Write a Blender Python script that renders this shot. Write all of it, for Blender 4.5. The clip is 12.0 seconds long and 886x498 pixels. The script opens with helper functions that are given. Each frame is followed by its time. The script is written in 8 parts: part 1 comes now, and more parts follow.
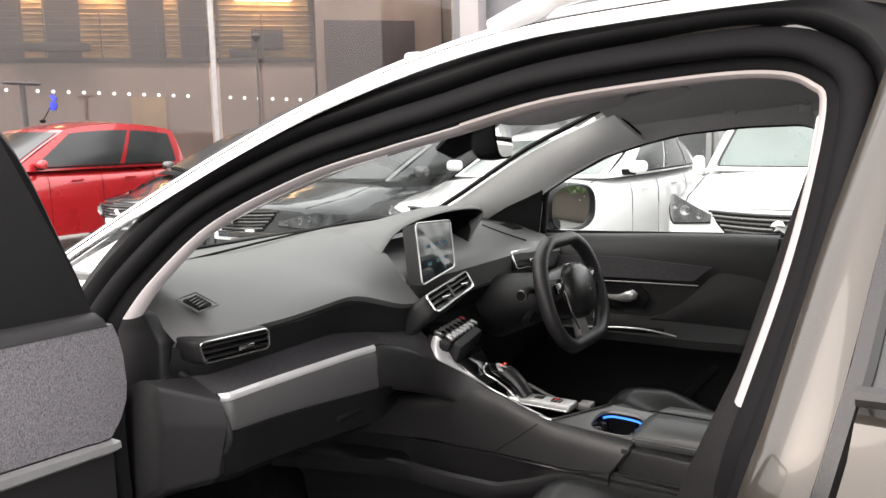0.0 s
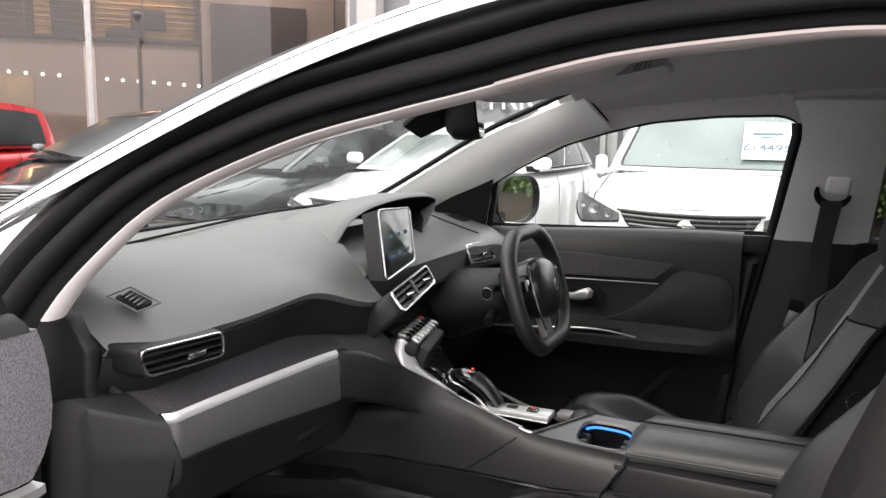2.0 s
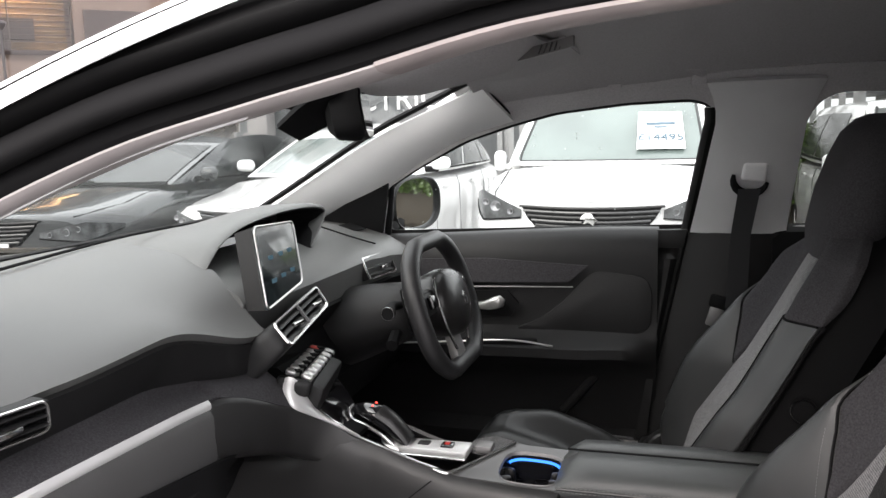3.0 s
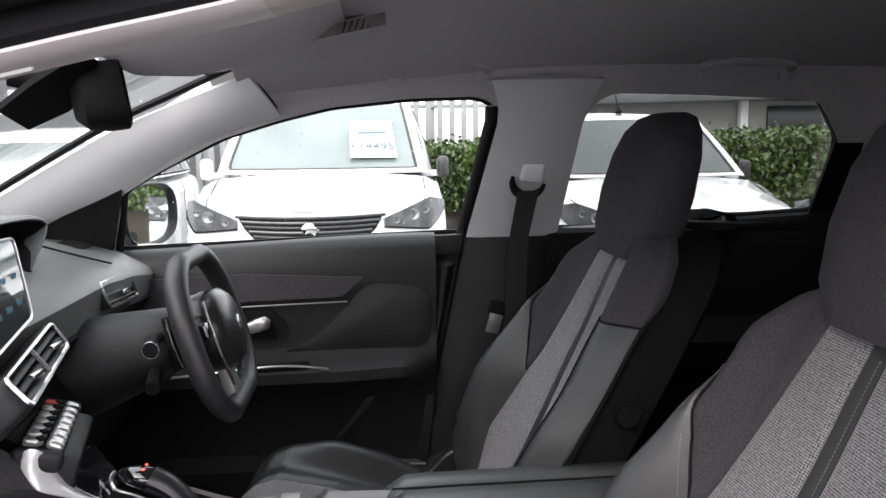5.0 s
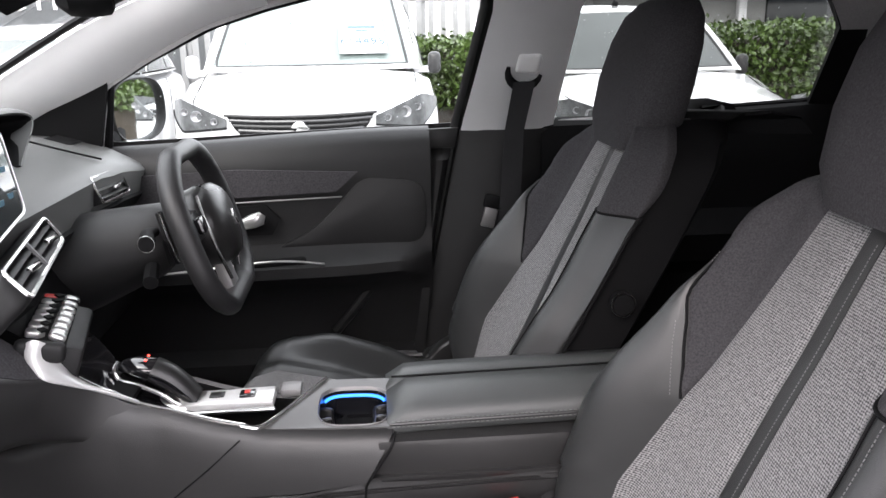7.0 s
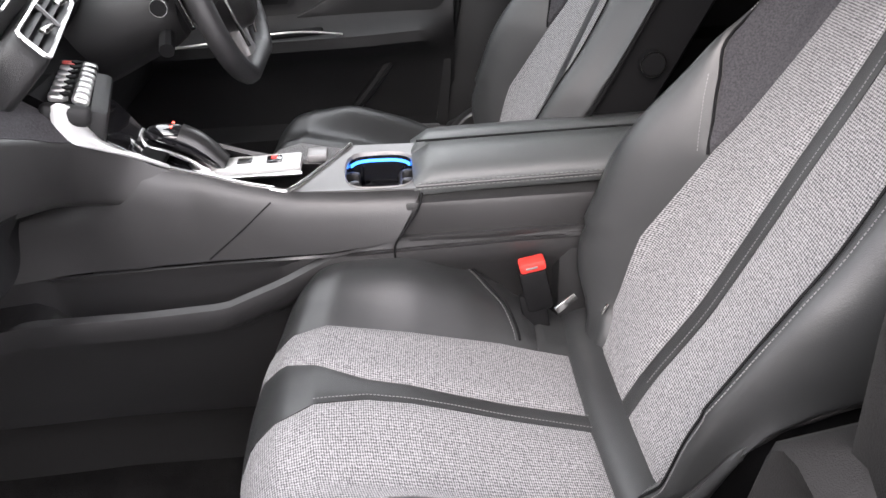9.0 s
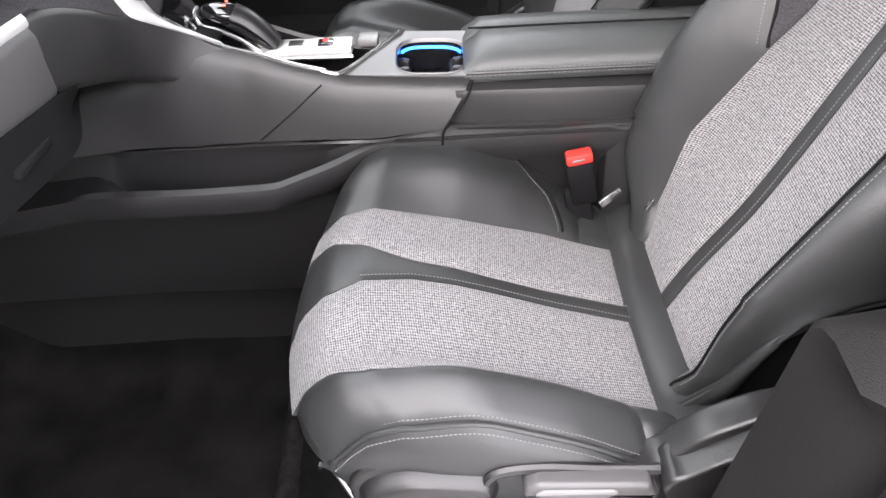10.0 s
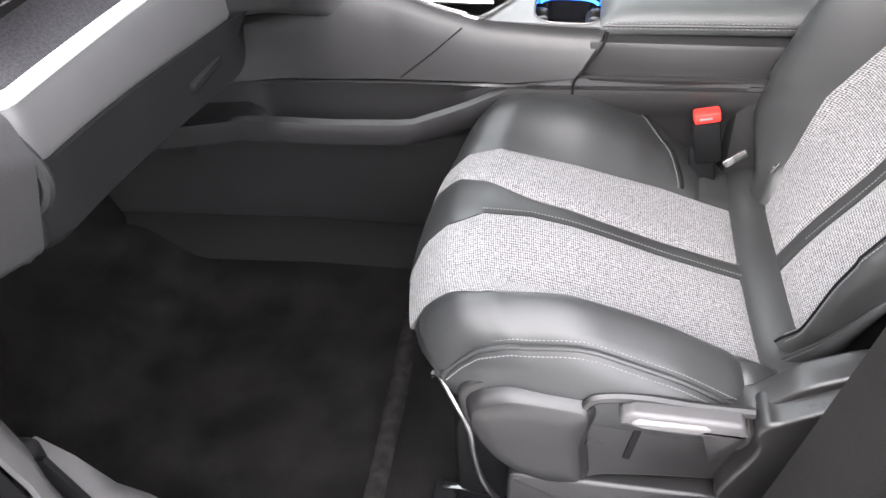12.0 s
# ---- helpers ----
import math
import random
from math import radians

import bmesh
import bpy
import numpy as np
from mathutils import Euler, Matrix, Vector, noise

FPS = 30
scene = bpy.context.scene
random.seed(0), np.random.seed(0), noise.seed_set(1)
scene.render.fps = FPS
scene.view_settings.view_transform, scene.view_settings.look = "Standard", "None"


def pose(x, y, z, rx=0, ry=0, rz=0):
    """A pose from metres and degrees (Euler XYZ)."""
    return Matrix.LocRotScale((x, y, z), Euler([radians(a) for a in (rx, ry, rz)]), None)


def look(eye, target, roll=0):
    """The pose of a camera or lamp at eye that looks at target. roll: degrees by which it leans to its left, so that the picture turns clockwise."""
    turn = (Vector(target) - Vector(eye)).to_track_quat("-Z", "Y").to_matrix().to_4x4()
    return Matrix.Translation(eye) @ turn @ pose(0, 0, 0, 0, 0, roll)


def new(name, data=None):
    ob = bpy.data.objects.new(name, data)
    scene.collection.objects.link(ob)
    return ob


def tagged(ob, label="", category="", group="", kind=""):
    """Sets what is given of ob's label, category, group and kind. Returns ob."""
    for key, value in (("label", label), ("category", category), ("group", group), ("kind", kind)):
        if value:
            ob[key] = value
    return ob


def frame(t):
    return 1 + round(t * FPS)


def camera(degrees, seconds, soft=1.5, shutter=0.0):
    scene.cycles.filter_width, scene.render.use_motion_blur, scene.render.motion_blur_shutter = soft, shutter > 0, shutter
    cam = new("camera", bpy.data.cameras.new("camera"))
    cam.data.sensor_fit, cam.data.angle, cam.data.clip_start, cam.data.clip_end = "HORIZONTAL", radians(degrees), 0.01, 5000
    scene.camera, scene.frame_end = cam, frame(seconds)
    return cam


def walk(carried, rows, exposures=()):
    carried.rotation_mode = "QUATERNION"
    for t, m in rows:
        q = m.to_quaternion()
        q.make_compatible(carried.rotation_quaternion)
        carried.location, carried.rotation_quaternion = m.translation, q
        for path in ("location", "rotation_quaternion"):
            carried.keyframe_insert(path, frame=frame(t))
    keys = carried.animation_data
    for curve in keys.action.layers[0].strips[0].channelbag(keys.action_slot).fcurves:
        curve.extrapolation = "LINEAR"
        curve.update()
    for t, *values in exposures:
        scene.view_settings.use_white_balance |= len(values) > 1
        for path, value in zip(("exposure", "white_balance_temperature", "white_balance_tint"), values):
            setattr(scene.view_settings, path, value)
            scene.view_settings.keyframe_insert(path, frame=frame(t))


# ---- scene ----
cam = camera(58.5, 12.0)
PATH = [
    (0, (0.0791, -1.4282, 1.422), (-1.0085, 0.2247, 1.133), -1.2),
    (0.5, (0.0609, -1.429, 1.423), (-1.0243, 0.2276, 1.146), -0.5),
    (1, (0.0212, -1.416, 1.416), (-1.0421, 0.255, 1.137), -0.6),
    (1.5, (-0.0661, -1.3801, 1.405), (-1.0427, 0.3407, 1.117), -0.0),
    (2, (-0.161, -1.3403, 1.384), (-0.9914, 0.4543, 1.085), 0.9),
    (2.5, (-0.2015, -1.2517, 1.374), (-0.9332, 0.5842, 1.064), -0.5),
    (3, (-0.2218, -1.1545, 1.378), (-0.8268, 0.7283, 1.081), -1.5),
    (3.5, (-0.2913, -1.0976, 1.372), (-0.6549, 0.8482, 1.084), -1.0),
    (3.7, (-0.3209, -1.0758, 1.368), (-0.5703, 0.8892, 1.088), -1.1),
    (5.3, (-0.4134, -0.9919, 1.352), (-0.2367, 0.9803, 1.068), -0.5),
    (5.5, (-0.4155, -0.9927, 1.351), (-0.2272, 0.9761, 1.053), -0.5),
    (6, (-0.4116, -0.9941, 1.349), (-0.2215, 0.9643, 0.991), -0.7),
    (6.5, (-0.4145, -0.9928, 1.343), (-0.2352, 0.9519, 0.914), -0.8),
    (8.3, (-0.4101, -0.9812, 1.327), (-0.3013, 0.8401, 0.509), -1.6),
    (8.5, (-0.4177, -0.9944, 1.311), (-0.3061, 0.8094, 0.454), -1.8),
    (9, (-0.423, -0.9968, 1.304), (-0.3415, 0.7261, 0.291), -2.6),
    (9.2, (-0.4306, -1.0009, 1.302), (-0.3552, 0.6966, 0.247), -2.3),
    (9.5, (-0.4285, -1.0082, 1.295), (-0.3845, 0.6629, 0.197), -2.7),
    (10, (-0.4344, -1.0236, 1.288), (-0.4606, 0.5765, 0.089), -2.3),
    (10.5, (-0.4414, -1.0479, 1.282), (-0.5596, 0.4759, -0.008), -2.2),
    (11, (-0.4452, -1.0706, 1.271), (-0.6591, 0.3873, -0.081), -2.5),
    (11.5, (-0.449, -1.0853, 1.27), (-0.7194, 0.3474, -0.1), -2.8),
    (12, (-0.4424, -1.0891, 1.294), (-0.7418, 0.4358, 0.035), -3.1),
]
EXPOSURES = [(0, 1.35, 6900, 15), (2, 1.45, 6800, 15), (3.5, 1.5, 6650, 15), (5.5, 1.68, 6500, 18), (6.5, 1.82, 6500, 18), (8.5, 2.75, 6550, 18), (10.5, 2.85, 6550, 17), (11, 3.02, 6550, 16), (12, 3.15, 6500, 15)]   # brighter as it turns to the dark cabin
walk(cam, [(t, look(eye, target, roll)) for t, eye, target, roll in PATH], EXPOSURES)

# ---- world and sun: a bright overcast sky ----
world = bpy.data.worlds.new("overcast")
scene.world = world
world.use_nodes = True
wn, wl = world.node_tree.nodes, world.node_tree.links
wn.clear()
w_out = wn.new("ShaderNodeOutputWorld")
w_bg = wn.new("ShaderNodeBackground")
w_mix = wn.new("ShaderNodeMix")
w_sky = wn.new("ShaderNodeTexSky")
w_sky.sky_type, w_sky.sun_disc = "NISHITA", False
w_sky.sun_elevation, w_sky.sun_rotation = radians(38), radians(200)
w_sky.dust_density = 6.0
w_mix.data_type = "RGBA"
w_mix.inputs[0].default_value = 0.9
w_dir = wn.new("ShaderNodeTexCoord")
w_sep = wn.new("ShaderNodeSeparateXYZ")
w_grad = wn.new("ShaderNodeValToRGB")
w_grad.color_ramp.elements[0].color, w_grad.color_ramp.elements[1].color = (9.0, 9.1, 9.3, 1), (11.4, 11.5, 11.8, 1)
wl.new(w_dir.outputs["Generated"], w_sep.inputs[0])
wl.new(w_sep.outputs[2], w_grad.inputs[0])
wl.new(w_grad.outputs[0], w_mix.inputs[7])
wl.new(w_sky.outputs[0], w_mix.inputs[6])
wl.new(w_mix.outputs[2], w_bg.inputs[0])
w_bg.inputs[1].default_value = 0.15
wl.new(w_bg.outputs[0], w_out.inputs[0])

sun_data = bpy.data.lights.new("sun", "SUN")
sun_data.energy, sun_data.angle, sun_data.color = 0.6, radians(40), (1.0, 0.97, 0.93)
sun = new("sun", sun_data)
sun.matrix_world = look((-8, -14, 14), (0, 0, 1))


# ---- materials ----
def material(name, color, rough=0.5, metal=0.0, vary=0.12, scale=20.0, bump=0.0, bump_scale=200.0, coat=0.0, spec=0.5, per_object=0.0):
    """A painted, moulded or woven surface: base colour with blotches, fine relief and uneven gloss."""
    m = bpy.data.materials.new(name)
    m.use_nodes = True
    n, l = m.node_tree.nodes, m.node_tree.links
    b = n["Principled BSDF"]
    tex = n.new("ShaderNodeTexCoord")
    noi = n.new("ShaderNodeTexNoise")
    noi.inputs["Scale"].default_value, noi.inputs["Detail"].default_value = scale, 6
    l.new(tex.outputs["Object"], noi.inputs["Vector"])
    ramp = n.new("ShaderNodeValToRGB")
    lo, hi = 1 - vary, 1 + vary
    ramp.color_ramp.elements[0].position, ramp.color_ramp.elements[1].position = 0.3, 0.7
    ramp.color_ramp.elements[0].color = (*[c * lo for c in color], 1)
    ramp.color_ramp.elements[1].color = (*[min(1, c * hi) for c in color], 1)
    l.new(noi.outputs[0], ramp.inputs[0])
    last = ramp.outputs[0]
    if per_object:
        info = n.new("ShaderNodeObjectInfo")
        hsv = n.new("ShaderNodeHueSaturation")
        mp = n.new("ShaderNodeMapRange")
        mp.inputs[3].default_value, mp.inputs[4].default_value = 1 - per_object, 1 + per_object
        l.new(info.outputs["Random"], mp.inputs[0])
        l.new(mp.outputs[0], hsv.inputs["Value"])
        l.new(last, hsv.inputs["Color"])
        last = hsv.outputs[0]
    l.new(last, b.inputs["Base Color"])
    mr = n.new("ShaderNodeMapRange")
    mr.inputs[3].default_value, mr.inputs[4].default_value = max(0.02, rough * 0.85), min(1, rough * 1.15)
    l.new(noi.outputs[0], mr.inputs[0])
    l.new(mr.outputs[0], b.inputs["Roughness"])
    b.inputs["Metallic"].default_value = metal
    b.inputs["Coat Weight"].default_value = coat
    b.inputs["Coat Roughness"].default_value = 0.04
    b.inputs["Specular IOR Level"].default_value = spec
    if bump:
        n2 = n.new("ShaderNodeTexNoise")
        n2.inputs["Scale"].default_value, n2.inputs["Detail"].default_value = bump_scale, 4
        l.new(tex.outputs["Object"], n2.inputs["Vector"])
        bp = n.new("ShaderNodeBump")
        bp.inputs["Strength"].default_value, bp.inputs["Distance"].default_value = bump, 0.002
        l.new(n2.outputs[0], bp.inputs["Height"])
        l.new(bp.outputs[0], b.inputs["Normal"])
    return m


def weave(name, light, dark, pitch, rough=0.9, mottled=0.35):
    """A woven seat cloth: fine ribs of light and dark yarn crossed by threads, with mottling."""
    m = bpy.data.materials.new(name)
    m.use_nodes = True
    n, l = m.node_tree.nodes, m.node_tree.links
    b = n["Principled BSDF"]
    tex = n.new("ShaderNodeTexCoord")
    waves = []
    for axis in ("X", "Y"):
        w = n.new("ShaderNodeTexWave")
        w.bands_direction = axis
        w.inputs["Scale"].default_value = 0.314 / pitch * (1.0 if axis == "X" else 0.8)
        w.inputs["Distortion"].default_value, w.inputs["Detail"].default_value, w.inputs["Detail Scale"].default_value = 2.2, 2.0, 2.0
        l.new(tex.outputs["UV"], w.inputs["Vector"])
        waves.append(w)
    mul = n.new("ShaderNodeMath")
    mul.operation = "MULTIPLY_ADD"
    mul.inputs[1].default_value = 0.6
    l.new(waves[0].outputs["Fac"], mul.inputs[0])
    half = n.new("ShaderNodeMath")
    half.operation = "MULTIPLY"
    half.inputs[1].default_value = 0.4
    l.new(waves[1].outputs["Fac"], half.inputs[0])
    l.new(half.outputs[0], mul.inputs[2])
    noi = n.new("ShaderNodeTexNoise")
    noi.inputs["Scale"].default_value, noi.inputs["Detail"].default_value, noi.inputs["Roughness"].default_value = 330, 3, 0.75
    l.new(tex.outputs["Object"], noi.inputs["Vector"])
    mixv = n.new("ShaderNodeMix")
    mixv.inputs[0].default_value = mottled
    l.new(mul.outputs[0], mixv.inputs[2])
    l.new(noi.outputs[0], mixv.inputs[3])
    ramp = n.new("ShaderNodeValToRGB")
    ramp.color_ramp.elements[0].position, ramp.color_ramp.elements[1].position = 0.36, 0.66
    ramp.color_ramp.elements[0].color, ramp.color_ramp.elements[1].color = (*dark, 1), (*light, 1)
    l.new(mixv.outputs[0], ramp.inputs[0])
    l.new(ramp.outputs[0], b.inputs["Base Color"])
    b.inputs["Roughness"].default_value = rough
    b.inputs["Specular IOR Level"].default_value = 0.2
    b.inputs["Sheen Weight"].default_value = 0.15
    bp = n.new("ShaderNodeBump")
    bp.inputs["Strength"].default_value, bp.inputs["Distance"].default_value = 0.5, 0.001
    l.new(mixv.outputs[0], bp.inputs["Height"])
    l.new(bp.outputs[0], b.inputs["Normal"])
    return m


def glass_mat(name, color, rough=0.0, alpha=1.0):
    """Thin glass: clear film with a true mirror gloss on top."""
    m = bpy.data.materials.new(name)
    m.use_nodes = True
    n, l = m.node_tree.nodes, m.node_tree.links
    n.clear()
    out = n.new("ShaderNodeOutputMaterial")
    mix = n.new("ShaderNodeMixShader")
    tr = n.new("ShaderNodeBsdfTransparent")
    gl = n.new("ShaderNodeBsdfGlossy")
    lw = n.new("ShaderNodeLayerWeight")
    lw.inputs[0].default_value = 0.5
    pw = n.new("ShaderNodeMath")
    pw.operation = "POWER"
    pw.inputs[1].default_value = 5.0
    fr = n.new("ShaderNodeMath")
    fr.operation = "MULTIPLY_ADD"
    fr.inputs[1].default_value, fr.inputs[2].default_value = 0.6, 0.035
    l.new(lw.outputs["Facing"], pw.inputs[0])
    l.new(pw.outputs[0], fr.inputs[0])
    tr.inputs[0].default_value = (*color, 1)
    gl.inputs["Roughness"].default_value = rough
    l.new(fr.outputs[0], mix.inputs[0])
    l.new(tr.outputs[0], mix.inputs[1])
    l.new(gl.outputs[0], mix.inputs[2])
    l.new(mix.outputs[0], out.inputs[0])
    return m


def glow(name, color, strength):
    m = bpy.data.materials.new(name)
    m.use_nodes = True
    b = m.node_tree.nodes["Principled BSDF"]
    b.inputs["Base Color"].default_value = (*[0.2 * c for c in color], 1)
    b.inputs["Emission Color"].default_value = (*color, 1)
    b.inputs["Emission Strength"].default_value = strength
    return m


LEATHER = material("black_leather", (0.027, 0.028, 0.0284), 0.36, bump=0.16, bump_scale=900, scale=6, vary=0.15)
LEATHER_ARM = material("armrest_leather", (0.07, 0.074, 0.074), 0.4, bump=0.25, bump_scale=900, scale=6, vary=0.12)
CLOTH = weave("grey_woven_cloth", (0.3, 0.294, 0.297), (0.044, 0.044, 0.046), 0.0029, mottled=0.65)
CLOTH_DARK = material("charcoal_melange_cloth", (0.046, 0.0445, 0.048), 0.95, bump=0.5, bump_scale=700, scale=420, vary=0.35, spec=0.2)
THREAD = material("pale_thread", (0.17, 0.17, 0.17), 0.8)
SOFT = material("soft_touch_dash", (0.105, 0.107, 0.105), 0.45, bump=0.3, bump_scale=1200, scale=4, vary=0.06)
PLASTIC = material("grained_black_plastic", (0.0125, 0.0125, 0.013), 0.5, bump=0.3, bump_scale=900, scale=8, vary=0.12, spec=0.33)
TRIM_BLACK = material("grained_pillar_plastic", (0.0095, 0.0092, 0.009), 0.6, bump=0.4, bump_scale=800, scale=8, vary=0.12, spec=0.2)
PLASTIC_GREY = material("satin_dark_plastic", (0.0175, 0.0171, 0.0173), 0.29, bump=0.15, bump_scale=900, scale=8, vary=0.1)
DARK = material("matt_black", (0.006, 0.006, 0.0065), 0.75, scale=15, spec=0.14)
GLOSS = material("piano_black", (0.008, 0.008, 0.009), 0.06, coat=1.0, scale=5, vary=0.05)
CHROME = material("satin_chrome", (0.72, 0.72, 0.71), 0.22, 1.0, vary=0.05, scale=30)
SILVER = material("satin_silver_paint", (0.66, 0.66, 0.655), 0.3, 0.3, vary=0.04, scale=20)
FLANK = material("satin_console_plastic", (0.021, 0.0206, 0.0208), 0.36, bump=0.15, bump_scale=900, scale=5, vary=0.08)
BASE_PLASTIC = material("black_console_base", (0.022, 0.0216, 0.022), 0.33, bump=0.2, bump_scale=900, scale=8, vary=0.1)
LID = material("satin_glovebox_plastic", (0.07, 0.069, 0.0695), 0.33, bump=0.15, bump_scale=900, scale=7, vary=0.08)
DECK = material("satin_grey_deck", (0.085, 0.084, 0.084), 0.32, bump=0.1, bump_scale=900, scale=8, vary=0.06)
ALU = material("brushed_aluminium", (0.62, 0.61, 0.6), 0.32, 1.0, vary=0.1, scale=60)
SATIN = material("satin_silver_plastic", (0.58, 0.58, 0.57), 0.3, 0.75, vary=0.04, scale=20)
ARCH = material("bright_roof_arch", (0.8, 0.8, 0.8), 0.16, 1.0, vary=0.05, scale=12)
RUBBER = material("door_seal_rubber", (0.0055, 0.0054, 0.0058), 0.75, scale=18, vary=0.2, spec=0.12)
FLANGE = material("black_door_flange", (0.004, 0.004, 0.0042), 0.6, scale=12, spec=0.2)
LINING = material("grey_headlining", (0.47, 0.46, 0.467), 0.95, bump=0.4, bump_scale=800, scale=300, vary=0.1, spec=0.2)
# Same trim as PILLAR, coloured darker for the shade at the middle pillar.
PILLAR_SHADED = material("shaded_pillar_trim", (0.6, 0.6, 0.605), 0.6, bump=0.15, bump_scale=1000, scale=8, vary=0.03)
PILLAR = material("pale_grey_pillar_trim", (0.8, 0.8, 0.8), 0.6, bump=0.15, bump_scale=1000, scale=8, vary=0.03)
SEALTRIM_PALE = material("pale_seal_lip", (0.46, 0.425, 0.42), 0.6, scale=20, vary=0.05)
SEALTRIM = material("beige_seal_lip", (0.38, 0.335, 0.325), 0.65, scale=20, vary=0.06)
SILL = material("sheened_sill_plastic", (0.14, 0.137, 0.137), 0.26, bump=0.12, bump_scale=900, scale=8, vary=0.1)
PLATE = material("satin_sill_plate", (0.17, 0.17, 0.172), 0.42, 0.15, bump=0.1, bump_scale=500, scale=30, vary=0.06)
SHIELD_LIGHT = material("satin_grey_lever", (0.075, 0.073, 0.074), 0.36, bump=0.1, bump_scale=900, scale=8, vary=0.08)
SATIN_DARK = material("satin_lever_inlay", (0.2, 0.195, 0.195), 0.4, 0.3, vary=0.05, scale=20)
WHEEL_HIDE = material("black_wheel_leather", (0.02, 0.02, 0.021), 0.42, bump=0.25, bump_scale=900, scale=6, vary=0.12)
CARPET = material("black_carpet", (0.0098, 0.0092, 0.009), 1.0, bump=1.0, bump_scale=420, scale=14, vary=0.5, spec=0.1)
SCUFF = material("scuffed_carpet_pile", (0.019, 0.0176, 0.0172), 1.0, bump=0.9, bump_scale=500, scale=60, vary=0.5, spec=0.1)
TAUPE = material("bronze_grey_car_paint", (0.05, 0.044, 0.036), 0.28, 0.45, coat=0.8, scale=3, vary=0.05)
RED_PLASTIC = material("red_buckle_button", (0.62, 0.04, 0.03), 0.4, scale=30)
BELT = material("seat_belt_webbing", (0.02, 0.02, 0.022), 0.8, bump=0.5, bump_scale=500, scale=200)
WINDSCREEN = glass_mat("clear_car_glass", (0.88, 0.91, 0.9))
REAR_GLASS = glass_mat("tinted_rear_glass", (0.58, 0.6, 0.59))
MIRROR = material("mirror_glass", (0.82, 0.84, 0.84), 0.02, 1.0, vary=0.01)
SCREEN = material("dark_touch_screen", (0.02, 0.028, 0.03), 0.07, coat=0.5, scale=9, vary=0.2)
ICON = material("screen_icon_blue", (0.12, 0.25, 0.33), 0.3)
BLUE_LED = glow("blue_cup_ring", (0.03, 0.22, 1.0), 0.9)
RED_LED = glow("red_shift_marks", (1.0, 0.06, 0.04), 1.6)
WHITE_PAINT = material("white_car_paint", (0.8, 0.8, 0.8), 0.3, coat=1.0, scale=2, vary=0.02)
RED_PAINT = material("red_car_paint", (0.36, 0.012, 0.015), 0.28, 0.25, coat=1.0, scale=2, vary=0.05)
BLACK_PAINT = material("black_car_paint", (0.012, 0.012, 0.013), 0.2, coat=1.0, scale=2, vary=0.1)
GREY_PAINT = material("dark_grey_car_paint", (0.025, 0.028, 0.03), 0.25, 0.3, coat=1.0, scale=2, vary=0.1)
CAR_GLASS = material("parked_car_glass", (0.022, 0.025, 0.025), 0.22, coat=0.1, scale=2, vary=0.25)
# Sky glare on the parked windscreens is put into these paler tones.
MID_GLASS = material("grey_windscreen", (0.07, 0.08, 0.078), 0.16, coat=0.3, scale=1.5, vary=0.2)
PALE_GLASS = material("glare_windscreen", (0.14, 0.17, 0.162), 0.12, coat=0.45, scale=1.5, vary=0.2)
LAMP_GLASS = material("headlamp_lens", (0.075, 0.078, 0.08), 0.3, 0.0, scale=14, vary=0.6, spec=0.35)
LAMP_BOWL = material("headlamp_reflector", (0.3, 0.3, 0.31), 0.35, 0.4, scale=30, vary=0.3)
TYRE = material("tyre_rubber", (0.02, 0.02, 0.02), 0.8, bump=0.5, bump_scale=120)
# Coloured paler than asphalt so the ground bounces light into the cabin.
ASPHALT = material("bounce_grey_asphalt", (0.3, 0.296, 0.29), 0.35, bump=0.8, bump_scale=160, scale=1.2, vary=0.25)
PAPER = material("white_price_card", (0.8, 0.8, 0.8), 0.7, vary=0.02)
INK = material("dark_ink", (0.03, 0.035, 0.05), 0.7)
# Ink paled: the glare over the price card is put into its colour.
INK_PALE = material("washed_blue_ink", (0.1, 0.15, 0.19), 0.7)


# ---- mesh helpers ----
def part(name, bm, mat, parent=None, label="", smooth=40, kind="", m=None):
    """Link a bmesh as ONE mesh object, under a thing or a part."""
    bmesh.ops.recalc_face_normals(bm, faces=bm.faces)
    me = bpy.data.meshes.new(name)
    bm.to_mesh(me)
    bm.free()
    me.materials.append(mat)
    if smooth:
        for p in me.polygons:
            p.use_smooth = True
        me.set_sharp_from_angle(angle=radians(smooth))
    ob = new(name, me)
    if m is not None:
        ob.matrix_world = m
    if parent is not None:
        ob.parent = parent
        ob.matrix_parent_inverse = parent.matrix_world.inverted()
    return tagged(ob, label, kind=kind)


def thing(name, label, category, group="", at=(0, 0, 0), kind=""):
    """An Empty at the base of a thing, which parents its parts."""
    ob = new(name)
    ob.empty_display_size = 0.1
    ob.matrix_world = Matrix.Translation(at)
    return tagged(ob, label, category, group, kind)


def crv(pts, n, closed=False):
    """n + 1 points on a smooth curve through pts (n for a closed one)."""
    p = [Vector(q) for q in pts]
    k = len(p)
    out = []
    spans = k if closed else k - 1
    total = n if closed else n + 1
    for i in range(total):
        u = i / n * spans
        j = min(int(u), spans - 1)
        f = u - j
        a, b, c, d = (p[(j + o) % k] if closed else p[max(0, min(k - 1, j + o))] for o in (-1, 0, 1, 2))
        out.append(0.5 * ((2 * b) + (c - a) * f + (2 * a - 5 * b + 4 * c - d) * f * f + (3 * b - a - 3 * c + d) * f ** 3))
    return out


